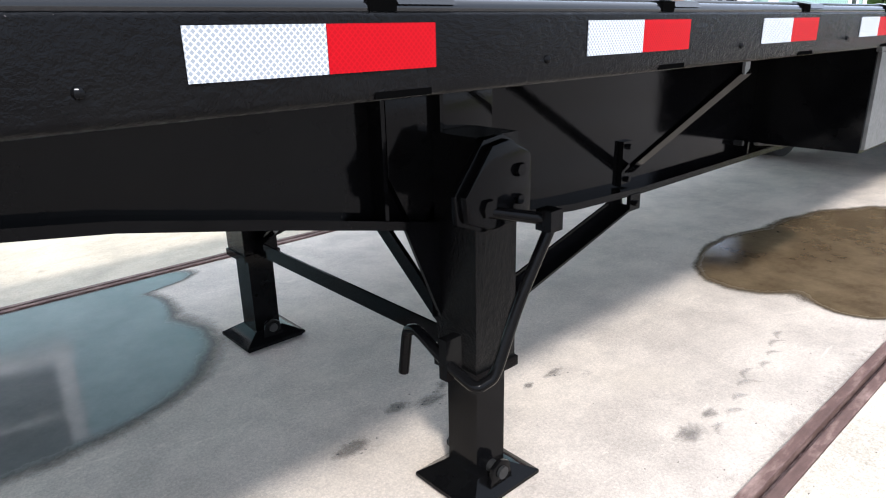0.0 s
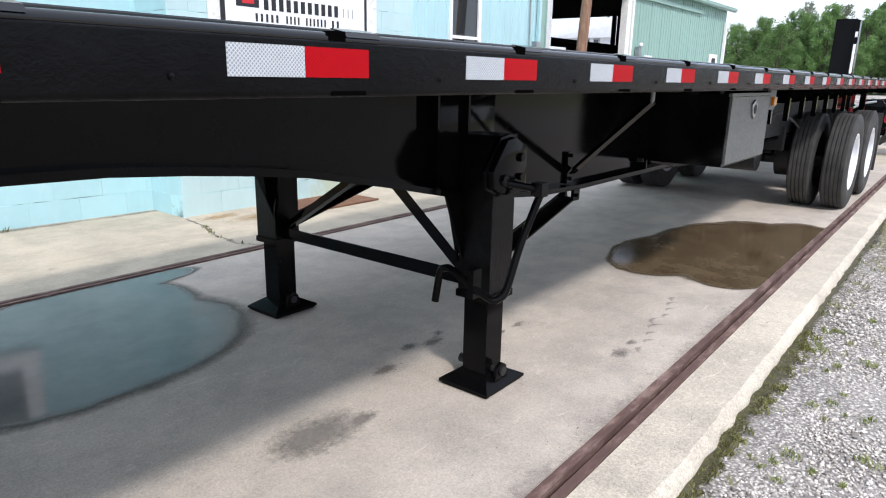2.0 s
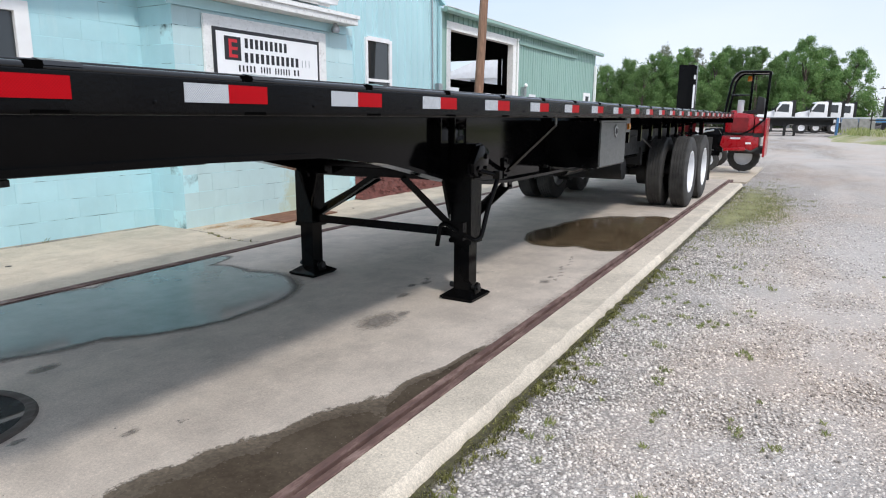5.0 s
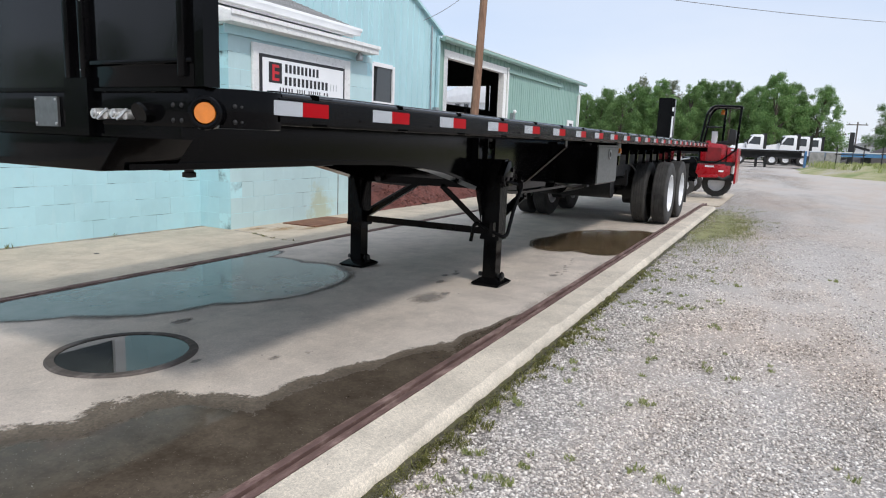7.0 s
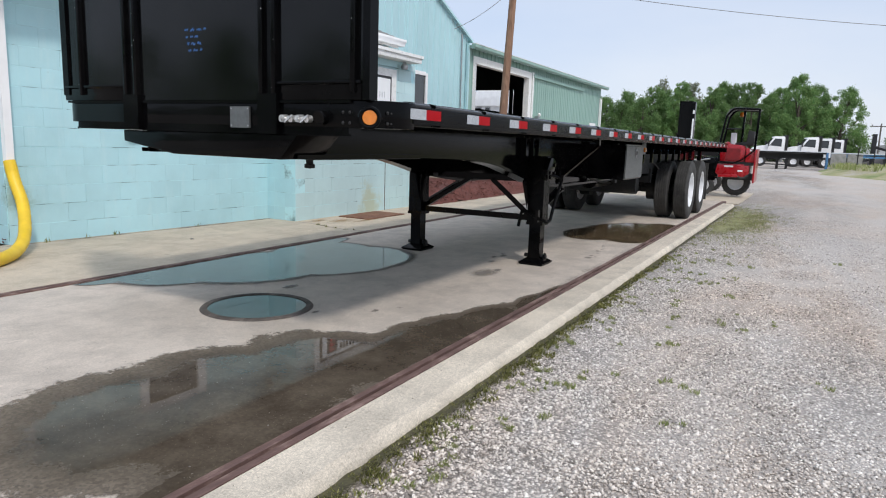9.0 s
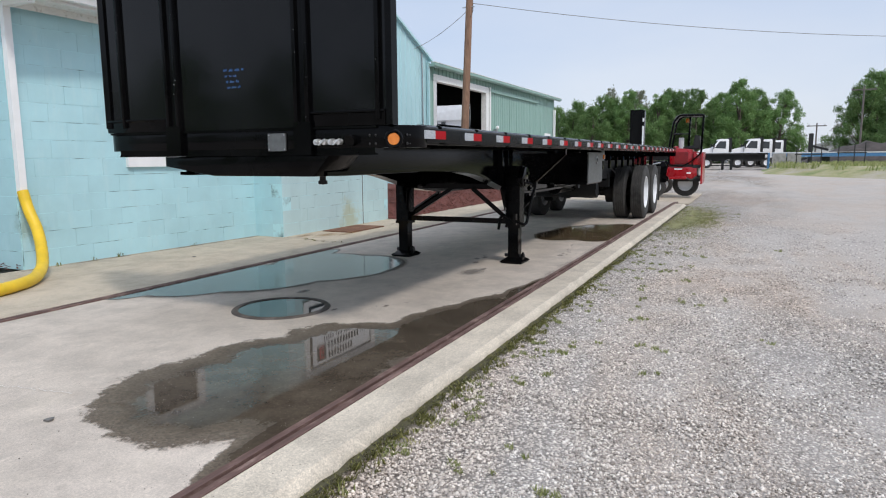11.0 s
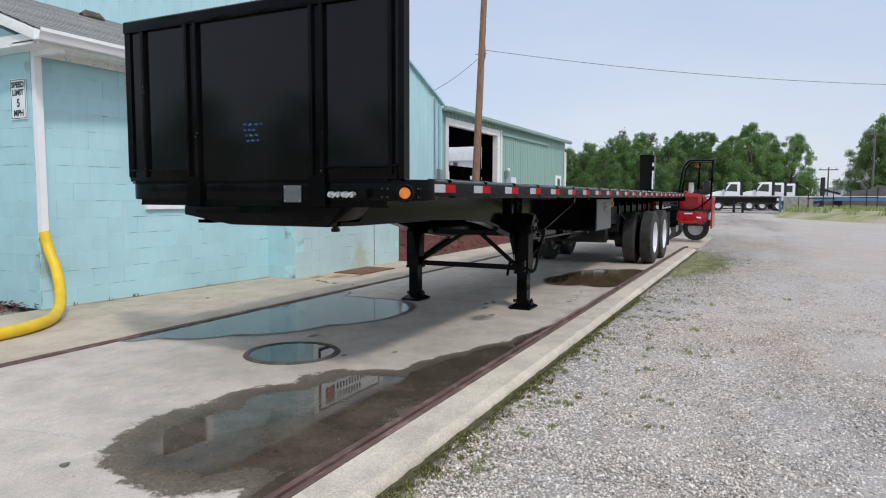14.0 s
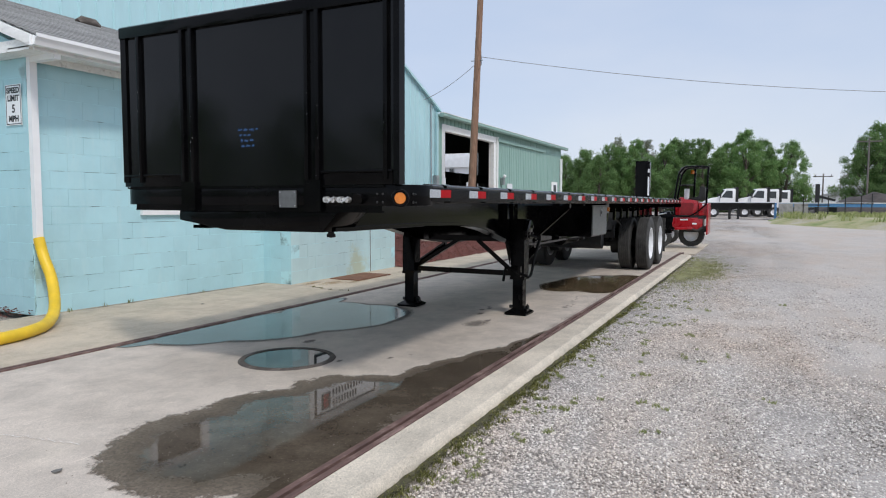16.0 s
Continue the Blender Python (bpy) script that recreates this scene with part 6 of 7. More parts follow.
def wire(name, a, b, sag, r, label):
    pts = []
    for i in range(25):
        t = i / 24
        q = Vector(a).lerp(Vector(b), t)
        pts.append((q.x, q.y, q.z - sag * 4 * t * (1 - t)))
    return tagged(part(name, tube(B(), pts, r, 6), M_CABLE), label, "cable")


wire("overhead_cable", (12.91, 6.75, 5.72), (30.0, -22.0, 6.3), 1.1, 0.009, "thin grey overhead cable running off from the pole")
wire("service_cable", (12.86, 6.85, 5.5), (12.4, SHED_Y - 0.1, 4.45), 0.1, 0.008, "thin grey service cable from pole to gable")


# ---------------------------------------------------------------- the forklift
def forklift():
    f = root("forklift", (14.8, 1.0, 0.0), "red truck-mounted forklift with black overhead guard, parked behind the trailer", "forklift")
    X0, X1 = 14.35, 15.35

    def fork_wheel(cx, cy, r, w, label):
        ty = part("tyre", lathe(B(), [(r * 0.58, -w * 0.45), (r * 0.8, -w * 0.5), (r * 0.95, -w * 0.44), (r, -w * 0.3), (r, 0), (r, w * 0.3), (r * 0.95, w * 0.44), (r * 0.8, w * 0.5), (r * 0.58, w * 0.45)], (cx, cy, r), "x", 36), M_RUBBER, f, label)
        for i in range(18):
            a = 2 * math.pi * i / 18
            p = Vector((cx - w * 0.42 + (0.5 if i % 2 else 0.0) * w * 0.4, cy + r * math.cos(a), r + r * math.sin(a)))
            part("lug", bar(B(), p, p + Vector((w * 0.45, 0, 0)), 0.035, 0.02, (0, math.cos(a), math.sin(a))), M_RUBBER, ty)
        for s in (-1, 1):
            part("rim", lathe(B(), [(r * 0.6, s * w * 0.40), (r * 0.52, s * w * 0.42), (r * 0.48, s * w * 0.2), (r * 0.2, s * w * 0.15), (0.0, s * w * 0.2)], (cx, cy, r), "x", 28), M_RIM, ty, "white rim")

    fork_wheel(14.28, 1.40, 0.27, 0.20, "black front tyre")
    fork_wheel(16.15, 1.42, 0.29, 0.20, "black front tyre")
    fork_wheel(14.78, 0.63, 0.36, 0.28, "black lugged steering tyre")
    body = part("body", prism(B(), [(0.36, 0.50), (0.30, 0.62), (0.30, 0.86), (1.10, 0.86), (1.14, 0.62), (1.02, 0.50)], "x", X0, X1), M_RED, f, "red painted lower body", 0.015)
    cover = part("engine_cover", prism(B(), [(0.44, 0.90), (0.44, 1.30), (0.50, 1.36), (0.88, 1.40), (1.06, 1.33), (1.10, 1.22), (1.10, 0.90)], "x", X0 + 0.06, X1 - 0.05), M_RED, f, "red engine cover", 0.02)
    # panel stands proud; its darker red paints the shade of a recess
    part("cover_panel", box(B(), X0 + 0.045, X0 + 0.07, 0.56, 0.92, 0.96, 1.28), M_REDSHADE, cover, "red panel coloured darker to look recessed", 0.01)
    part("cover_rib", box(B(), X0 + 0.035, X0 + 0.07, 0.93, 0.955, 0.92, 1.34), M_RED, cover, "", 0.006)
    part("filler_cap", lathe(B(), [(0.07, 0.0), (0.07, 0.05), (0.04, 0.07), (0.0, 0.075)], (X0 + 0.3, 0.92, 1.38), "z", 16), M_RED, cover)
    part("tank", prism(B(), [(0.205, 0.92), (0.205, 1.20), (0.24, 1.27), (0.42, 1.30), (0.42, 0.92)], "x", X0, X1 - 0.1), M_RED, f, "red side tank", 0.015)
    # solid dark strips stand for the shade in the body's gaps
    part("belt_gap", box(B(), X0 + 0.03, X1 - 0.05, 0.22, 1.08, 0.855, 0.93), M_DARKSTEEL, f)
    part("side_gap", box(B(), X0 - 0.004, X0 + 0.03, 0.215, 0.43, 0.83, 0.915), M_DARKSTEEL, f)
    plate = [(0.37, X0 - 0.06), (1.26, X0 - 0.06), (1.28, X0 + 0.1), (1.28, X1), (0.40, X1)]
    part("side_plate", prism(B(), [(x, z) for z, x in plate], "y", 0.155, 0.20), M_RED, f, "red steel side plate", 0.008)
    part("step", prism(B(), [(1.04, 0.50), (1.04, 0.56), (0.60, 0.60), (0.55, 0.53)], "x", X0 - 0.18, X0), M_RED, f, "red boarding step", 0.01)
    part("chassis", box(B(), X0 + 0.05, X1 - 0.1, 0.22, 0.95, 0.44, 0.60), M_DARKSTEEL, f, "", 0.03)
    part("hose_loop", tube(B(), bend([(X0 - 0.01, 0.62, 0.56), (X0 - 0.05, 0.45, 0.47), (X0 - 0.03, 0.30, 0.58)], 4, 0.4), 0.03, 8), M_RUBBER, f)
    for y0, y1, z in ((0.70, 0.92, 0.775), (0.46, 0.58, 0.66), (0.27, 0.33, 1.215)):
        part("decal_bar", box(B(), X0 - 0.007, X0 - 0.002, y0, y1, z, z + 0.045), M_SIGNWHITE, f)
    # seat, white flask behind it
    part("seat", prism(B(), [(0.28, 1.36), (0.26, 1.44), (0.28, 1.74), (0.42, 1.78), (0.45, 1.47), (0.72, 1.43), (0.74, 1.37)], "x", X0 + 0.25, X0 + 0.75), M_DARKSTEEL, f, "black operator seat", 0.02)
    part("flask", cyl(B(), (X0 + 0.5, 0.80, 1.38), (X0 + 0.5, 0.80, 1.70), 0.075, n=16), M_WHITECLEAN, f, "white canister")
    # overhead guard
    for x, y0, y1 in ((X0 - 0.02, 1.09, 0.96), (X0 + 0.75, 1.09, 0.96)):
        part("guard_post", tube(B(), bend([(x, y0 - 0.02, 0.92), (x, y0, 1.38), (x, y1 + 0.02, 2.14), (x, y1 - 0.14, 2.33), (x, 0.20, 2.31)], 6, 0.22), 0.030, 10), M_BLACK, f)
    part("guard_post", bar(B(), (X0 - 0.02, 0.215, 1.22), (X0 - 0.02, 0.185, 2.32), 0.055, 0.065, (1, 0, 0)), M_BLACK, f)
    part("guard_post", bar(B(), (X0 + 0.75, 0.62, 1.30), (X0 + 0.75, 0.60, 2.32), 0.055, 0.065, (1, 0, 0)), M_BLACK, f)
    part("guard_bar", cyl(B(), (X0 - 0.02, 1.04, 1.80), (X0 + 0.75, 0.62, 1.82), 0.016), M_BLACK, f)
    part("guard_bar", cyl(B(), (X0 + 0.75, 1.04, 1.80), (X0 + 0.75, 0.62, 1.82), 0.016), M_BLACK, f)
    part("guard_stay", tube(B(), bend([(X0 - 0.04, 0.22, 1.24), (X0 - 0.05, 0.50, 0.98), (X0 - 0.04, 0.72, 0.87), (X0 - 0.02, 1.04, 0.92)], 5, 0.3), 0.02, 8), M_BLACK, f)
    roof = [(0.18, 2.33), (0.80, 2.355), (0.92, 2.30), (1.0, 2.15), (0.985, 2.14), (0.905, 2.275), (0.80, 2.325), (0.18, 2.30)]
    part("guard_roof", prism(B(), roof, "x", X0 - 0.04, X0 + 0.78), M_GUARD, f, "dull grey sheet roof of the guard", 0.004)
    part("beacon", lathe(B(), [(0.05, -0.06), (0.05, 0.03), (0.03, 0.06), (0.0, 0.065)], (X0 + 0.55, 0.66, 2.20), "z", 14), M_AMBER, f, "amber beacon")
    # mast, arms and carriage
    part("mast", box(B(), X0 + 0.10, X0 + 0.45, 1.87, 2.23, 0.25, 2.53), M_BLACK, f, "solid black lift mast", 0.03)
    part("mast_channel", box(B(), X0 + 0.0, X0 + 0.20, 1.80, 1.87, 0.25, 2.50), M_BLACK, f, "", 0.01)
    part("mast_decal", box(B(), X0 - 0.008, X0 - 0.001, 1.81, 1.855, 1.50, 2.05), M_SIGNWHITE, f)
    part("mast_decal", box(B(), X0 - 0.008, X0 - 0.001, 1.81, 1.855, 2.18, 2.28), M_SIGNWHITE, f)
    for x in (X0 + 0.05, X1 - 0.15):
        part("front_arm", prism(B(), [(1.08, 0.45), (1.08, 0.80), (1.22, 1.02), (1.50, 1.02), (1.62, 0.72), (1.55, 0.45)], "x", x, x + 0.10), M_BLACK, f, "", 0.012)
    part("boom", bar(B(), (X0 + 0.2, 1.45, 0.72), (X0 + 0.2, 2.0, 0.98), 0.10, 0.14), M_BLACK, f)
    part("hose", tube(B(), bend([(X0, 1.9, 1.02), (X0 - 0.05, 1.72, 0.82), (X0, 1.52, 0.94), (X0, 1.3, 0.98)], 5), 0.022, 8), M_STEEL, f)
    part("carriage", box(B(), X0 - 0.1, X1 + 0.1, 2.24, 2.34, 0.3, 0.8), M_BLACK, f)
    f.matrix_basis = Matrix.Translation((14.8, 1.05, 0.0))
    return f


forklift()


# ---------------------------------------------------------------- the far yard
def far_truck(at, turn, label):
    """A white cab-and-chassis day cab; it looks along its own +x."""
    t = root("cab_truck", (0, 0, 0), label, "truck", "white cab trucks in the far yard")
    cab = part("cab", prism(B(), [(-0.72, 0.95), (-0.72, 2.72), (-0.64, 2.84), (0.20, 2.82), (0.70, 2.02), (0.80, 0.95)], "y", -1.05, 1.05), M_WHITECLEAN, t, "white cab", 0.06)
    part("hood", prism(B(), [(0.8, 0.95), (0.78, 2.0), (1.3, 1.92), (1.85, 1.74), (2.15, 1.50), (2.28, 1.1), (2.28, 0.72), (1.80, 0.72), (1.72, 1.0), (1.5, 1.12), (1.0, 1.12), (0.86, 0.95)], "y", -1.0, 1.0), M_WHITECLEAN, t, "white sloping hood", 0.06)
    part("bumper", box(B(), 2.24, 2.40, -1.1, 1.1, 0.45, 0.75), M_STEEL, t, "bright steel bumper", 0.04)
    part("grille", box(B(), 2.20, 2.292, -0.5, 0.5, 0.82, 1.3), M_DARKSTEEL, t)
    part("windscreen", prism(B(), [(0.30, 2.66), (0.33, 2.68), (0.70, 2.10), (0.67, 2.08)], "y", -0.88, 0.88), M_GLASS, cab)
    for y in (-1.058, 1.052):
        part("side_window", prism(B(), [(-0.44, 1.88), (-0.44, 2.60), (0.14, 2.62), (0.58, 1.96)], "y", y, y + 0.006), M_GLASS, cab)
        part("mirror", box(B(), 0.62, 0.72, y * 1.15 - 0.08, y * 1.15 + 0.08, 1.9, 2.4), M_DARKSTEEL, cab)
    part("rear_guard", box(B(), -0.98, -0.76, -1.0, 1.0, 1.0, 2.95), M_DARKSTEEL, t, "dark headache rack")
    part("chassis", box(B(), -6.0, 1.6, -0.45, 0.45, 0.65, 0.95), M_DARKSTEEL, t)
    for x, ys in ((1.25, (-0.95, 0.95)), (-4.2, (-0.9, 0.9)), (-5.4, (-0.9, 0.9))):
        for y in ys:
            w = part("wheel", lathe(B(), [(0.28, -0.13), (0.45, -0.15), (0.5, -0.11), (0.5, 0.11), (0.45, 0.15), (0.28, 0.13)], (x, y, 0.5), "y", 24), M_RUBBER, t, "black tyre")
            s = -1 if y < 0 else 1
            part("rim", lathe(B(), [(0.29, s * 0.12), (0.2, s * 0.05), (0.0, s * 0.07)], (x, y, 0.5), "y", 20), M_RIM, w, "white rim")
    t.matrix_basis = pose(*at, 0, 0, turn)
    return t


first_truck = far_truck((66.0, 2.0, -0.05), 99, "white cab truck with dark rack, parked across the yard")
copy_thing(first_truck, pose(67.0, -0.8, -0.05, 0, 0, 99))
copy_thing(first_truck, pose(71.0, -1.95, -0.05, 0, 0, 99))
copy_thing(first_truck, pose(76.0, -3.15, -0.05, 0, 0, 99))


def far_flatbed():
    t = root("flatbed_trailer", (57.0, 0.5, 0.0), "dark empty flatbed trailer parked crosswise in front of white trucks", "trailer")
    part("deck", box(B(), 56.0, 58.4, -2.2, 9.0, 1.22, 1.36), M_DARKSTEEL, t, "", 0.02)
    part("deck_edge", box(B(), 55.96, 58.4, -2.2, 9.0, 1.3605, 1.43), M_FAR, t, "pale weathered deck edge")
    part("frame", box(B(), 56.6, 57.8, -2.0, 8.6, 0.80, 1.22), M_DARKSTEEL, t)
    for y in (0.55, 1.25):
        for x in (56.3, 57.9):
            part("landing_leg", box(B(), x, x + 0.15, y, y + 0.15, -0.07, 1.0), M_DARKSTEEL, t)
    part("rear_panel", box(B(), 55.95, 58.4, -2.35, -2.2, 0.0, 1.36), M_BLUE, t, "faded blue end panel")
    part("side_bar", box(B(), 55.98, 56.05, -2.0, 2.5, 0.25, 0.35), M_DARKSTEEL, t)
    return t


far_flatbed()


def rail_stack():
    for i, (x, y) in enumerate(((54.2, -3.0), (54.6, -4.1))):
        tagged(part("barrier_block", box(B(), x, x + 1.0, y - 0.5, y + 0.5, -0.08, 1.30), M_GREYBLOCK, None, "", 0.04), "grey concrete barrier block beside the parked flatbed", "barrier")
    b = root("blue_beam_trailer", (60.0, -9.0, 0.0), "long blue flatbed trailer parked behind the grass bank", "trailer")
    part("deck", box(B(), 58.5, 61.0, -22.0, -2.6, 1.02, 1.32), M_BLUE, b, "faded blue deck", 0.02)
    part("deck_edge", box(B(), 58.45, 60.9, -22.0, -2.6, 1.3205, 1.40), M_FAR, b)
    for y in (-7.0, -12.0, -18.0):
        part("support", box(B(), 59.0, 60.5, y, y + 0.6, -0.1, 1.0), M_DARKSTEEL, b)
    # heap of dark scrap behind it
    bm = B()
    xs = [62 + i * 0.6 for i in range(12)]
    ys = [-26 + j * 0.6 for j in range(38)]
    grid = [[bm.verts.new((x, y, -0.1 + max(0.0, 1 - abs((x - 65.5) / 3.6) ** 2) * max(0.0, min(1.0, (-3.4 - y) / 6.0)) * (2.3 + 0.5 * noise.noise((x * 0.8, y * 0.8, 1.0))))) for y in ys] for x in xs]
    for i in range(len(xs) - 1):
        for j in range(len(ys) - 1):
            bm.faces.new((grid[i][j], grid[i + 1][j], grid[i + 1][j + 1], grid[i][j + 1]))
    tagged(part("scrap_heap", bm, M_TARP, None, "", 0, 20), "long dark heap of rusty scrap behind the blue trailer", "scrap", "", "stuff")


rail_stack()


def post_rack(at, label):
    r = root("post_rack", at, label, "rack")
    x, y, z = at
    for dy in (0.0, -0.9, -1.5):
        part("post", cyl(B(), (x, y + dy, z), (x, y + dy, z + 1.75 + 0.15 * (dy < -1)), 0.032, n=8), M_DARKSTEEL, r)
    part("cross_bar", cyl(B(), (x, y + 0.1, z + 1.25), (x, y - 1.6, z + 1.25), 0.03, n=8), M_DARKSTEEL, r)
    return r


post_rack((46.0, -3.8, -0.05), "dark steel post rack on the grass bank")
post_rack((45.0, -6.2, 0.05), "dark steel post rack in the grass")


def bank():
    """Low grassy bank at the yard's edge."""
    xs = np.arange(26, 60, 0.8)
    ys = np.arange(-30, -0.6, 0.4)
    verts, faces = [], []
    for y in ys:
        for x in xs:
            edge = -1.5 - 0.55 * max(0.0, 43 - x) - 0.4 * noise.noise((x * 0.2, 0, 4.0))
            k = max(0.0, min(1.0, (edge - y) / 2.5)) * max(0.0, min(1.0, (x - 27) / 6.0)) * max(0.0, min(1.0, (59 - x) / 4.0))
            verts.append((x, y, GRAVEL_Z - 0.06 + k * (0.62 + 0.10 * noise.noise((x * 0.5, y * 0.5, 0.0)))))
    w = len(xs)
    for j in range(len(ys) - 1):
        for i in range(w - 1):
            faces.append((j * w + i, j * w + i + 1, (j + 1) * w + i + 1, (j + 1) * w + i))
    tagged(raw("ground_bank", verts, faces, M_BANK, True), "sandy bank with patchy green and straw grass", "ground", "", "structure")


def bank_mat():
    k = Nodes("patchy dry grass and sand")
    n = k.noise(0.35, 6.0, 0.65)
    c = k.ramp(n, (0.36, (0.46, 0.42, 0.33)), (0.48, (0.38, 0.36, 0.19)), (0.62, (0.17, 0.24, 0.07)))
    c = k.mix(0.5, c, k.ramp(k.noise(9.0, 5.0, 0.7), (0.3, 0.55), (0.7, 1.0)), "MULTIPLY")
    k.put("Base Color", c).put("Roughness", 0.95)
    k.bump(k.noise(6.0, 6.0, 0.7), 0.8, 0.08)
    return k.m


M_BANK = bank_mat()
bank()


def blades(name, spots, label, h0, h1, seed, category="grass", material=None, sprawl=1.0):
    """Grass blades as thin bent triangles; spots: (x, y, z, radius, count)."""
    rng = np.random.default_rng(seed)
    v, f = [], []
    for x, y, z, r, n in spots:
        for _ in range(int(n)):
            a, q = rng.uniform(0, 6.283), r * math.sqrt(rng.uniform(0, 1))
            bx, by = x + q * math.cos(a), y + q * math.sin(a)
            h = rng.uniform(h0, h1)
            lean, la, w = sprawl * rng.uniform(0.1, 0.8) * h, rng.uniform(0, 6.283), 0.09 * h + 0.0015
            wa = rng.uniform(0, 6.283)
            k = len(v)
            dx, dy = w * math.cos(wa), w * math.sin(wa)
            mx, my = bx + lean * 0.4 * math.cos(la), by + lean * 0.4 * math.sin(la)
            v += [(bx - dx, by - dy, z), (bx + dx, by + dy, z), (mx + dx * 0.7, my + dy * 0.7, z + h * 0.6), (mx - dx * 0.7, my - dy * 0.7, z + h * 0.6), (bx + lean * math.cos(la), by + lean * math.sin(la), z + h)]
            f += [(k, k + 1, k + 2, k + 3), (k + 3, k + 2, k + 4)]
    return tagged(raw(name, v, f, material or M_GRASS), label, category, "", "stuff")


def grasses():
    rng = np.random.default_rng(11)
    kerb_spots = []
    for _ in range(200):
        x = rng.uniform(-4.6, 11.5)
        kerb_spots.append((x, KERB_OUT - abs(rng.normal(0.03, 0.05)), GRAVEL_Z, rng.uniform(0.015, 0.05), rng.integers(4, 14)))
    moss_spots = []
    for _ in range(700):
        x = rng.uniform(-4.9, 3.0)
        wide = 0.10 * (0.55 + 0.45 * noise.noise((x * 2.3, 1.0, 4.0))) * (1.0 if x < 0.5 else 0.6)
        moss_spots.append((x, KERB_OUT - 0.008 - abs(rng.normal(0.0, max(0.02, wide))), GRAVEL_Z + 0.008, rng.uniform(0.012, 0.04), rng.integers(8, 26)))
    blades("kerb_moss", moss_spots, "dark olive moss and grass grown along the kerb's foot", 0.008, 0.026, 8, "moss", M_MOSS, 1.8)
    blades("kerb_weeds", kerb_spots, "small green weeds along the kerb's foot", 0.008, 0.034, 2, "weeds", None, 1.8)
    tufts = []
    for _ in range(90):
        x, y, n = rng.uniform(-4.2, 4.2), KERB_OUT - 0.09 - rng.exponential(0.32), rng.integers(1, 4)
        for _ in range(n):
            r = rng.uniform(0.010, 0.030)
            tufts.append((x + rng.normal(0, 0.05), min(KERB_OUT - 0.06, y + rng.normal(0, 0.04)), GRAVEL_Z + 0.004, r, 5 + int(800 * r)))
    for x, y in ((2.73, 0.0), (1.55, 0.12), (1.0, -0.1), (0.64, -0.2)):
        tufts.append((x, y, GRAVEL_Z + 0.004, 0.04, 40))
    blades("gravel_tufts", tufts, "scattered small green tufts in the gravel", 0.010, 0.026, 3, "weeds", M_TUFT, 1.6)
    lawn = []
    for _ in range(800):
        x = rng.normal(7.8, 1.7)
        y = rng.normal(-0.10, 0.26)
        if y < KERB_OUT - 0.03:
            lawn.append((x, y, GRAVEL_Z, rng.uniform(0.05, 0.22), rng.integers(6, 18)))
    blades("verge_grass", lawn, "patchy yellow-green verge grass beside the kerb", 0.010, 0.035, 4)
    far_spots = []
    for _ in range(900):
        x, y = rng.uniform(33, 55), rng.uniform(-16, -2.6)
        edge = -3.0 - 0.55 * max(0.0, 43 - x)
        if y < edge:
            if noise.noise((x * 0.35, y * 0.5, 2.0)) > -0.05:
                far_spots.append((x, y, GRAVEL_Z + 0.38, rng.uniform(0.3, 0.9), rng.integers(10, 30)))
    blades("bank_grass", far_spots, "patchy green grass on the bank", 0.12, 0.46, 6, "grass", M_TUFT)
    wall_spots = [(x, 5.95 - 0.0594 * (x + 1.3) - 0.03, 0.004, 0.035, 9) for x in (-1.05, -0.62, -0.28, 0.8)]
    blades("wall_weeds", wall_spots, "single weeds at the block wall's foot", 0.015, 0.06, 7, "weeds")


grasses()


# ---------------------------------------------------------------- trees and far poles
def crown_mesh(bm_v, bm_f, rng, blobs, count, size):
    """Leaf sprays spread through overlapping uneven blobs."""
    bl = np.array(blobs)
    weights = bl[:, 3] * bl[:, 4] * bl[:, 5]
    b0 = bl[rng.choice(len(bl), count, p=weights / weights.sum())]
    d = rng.normal(size=(count, 3))
    d /= np.linalg.norm(d, axis=1)[:, None]
    lump = np.sin(d[:, 0] * 4.1 + b0[:, 0] * 3.0) * np.sin(d[:, 1] * 4.7 + b0[:, 1] * 3.0) + 0.6 * np.sin(d[:, 2] * 6.3 + b0[:, 2] * 5.0 + d[:, 0] * 3.0)
    q = rng.uniform(0.1, 1.0, count) ** 0.6 * (0.95 + 0.16 * lump) + np.abs(rng.normal(0, 0.24, count))
    c = b0[:, :3] + b0[:, 3:6] * d * q[:, None]
    a = rng.normal(size=(count, 3))
    a /= np.linalg.norm(a, axis=1)[:, None]
    b = np.cross(a, d)
    b /= np.linalg.norm(b, axis=1)[:, None] + 1e-6
    s = (size * rng.uniform(0.5, 1.3, count))[:, None]
    pts = np.stack((c - a * s, c + b * s * 0.6, c + a * s + d * s * 0.4, c - b * s * 0.6), 1).reshape(-1, 3)
    k = len(bm_v)
    bm_v += pts.tolist()
    bm_f += (k + np.arange(count * 4).reshape(-1, 4)).tolist()


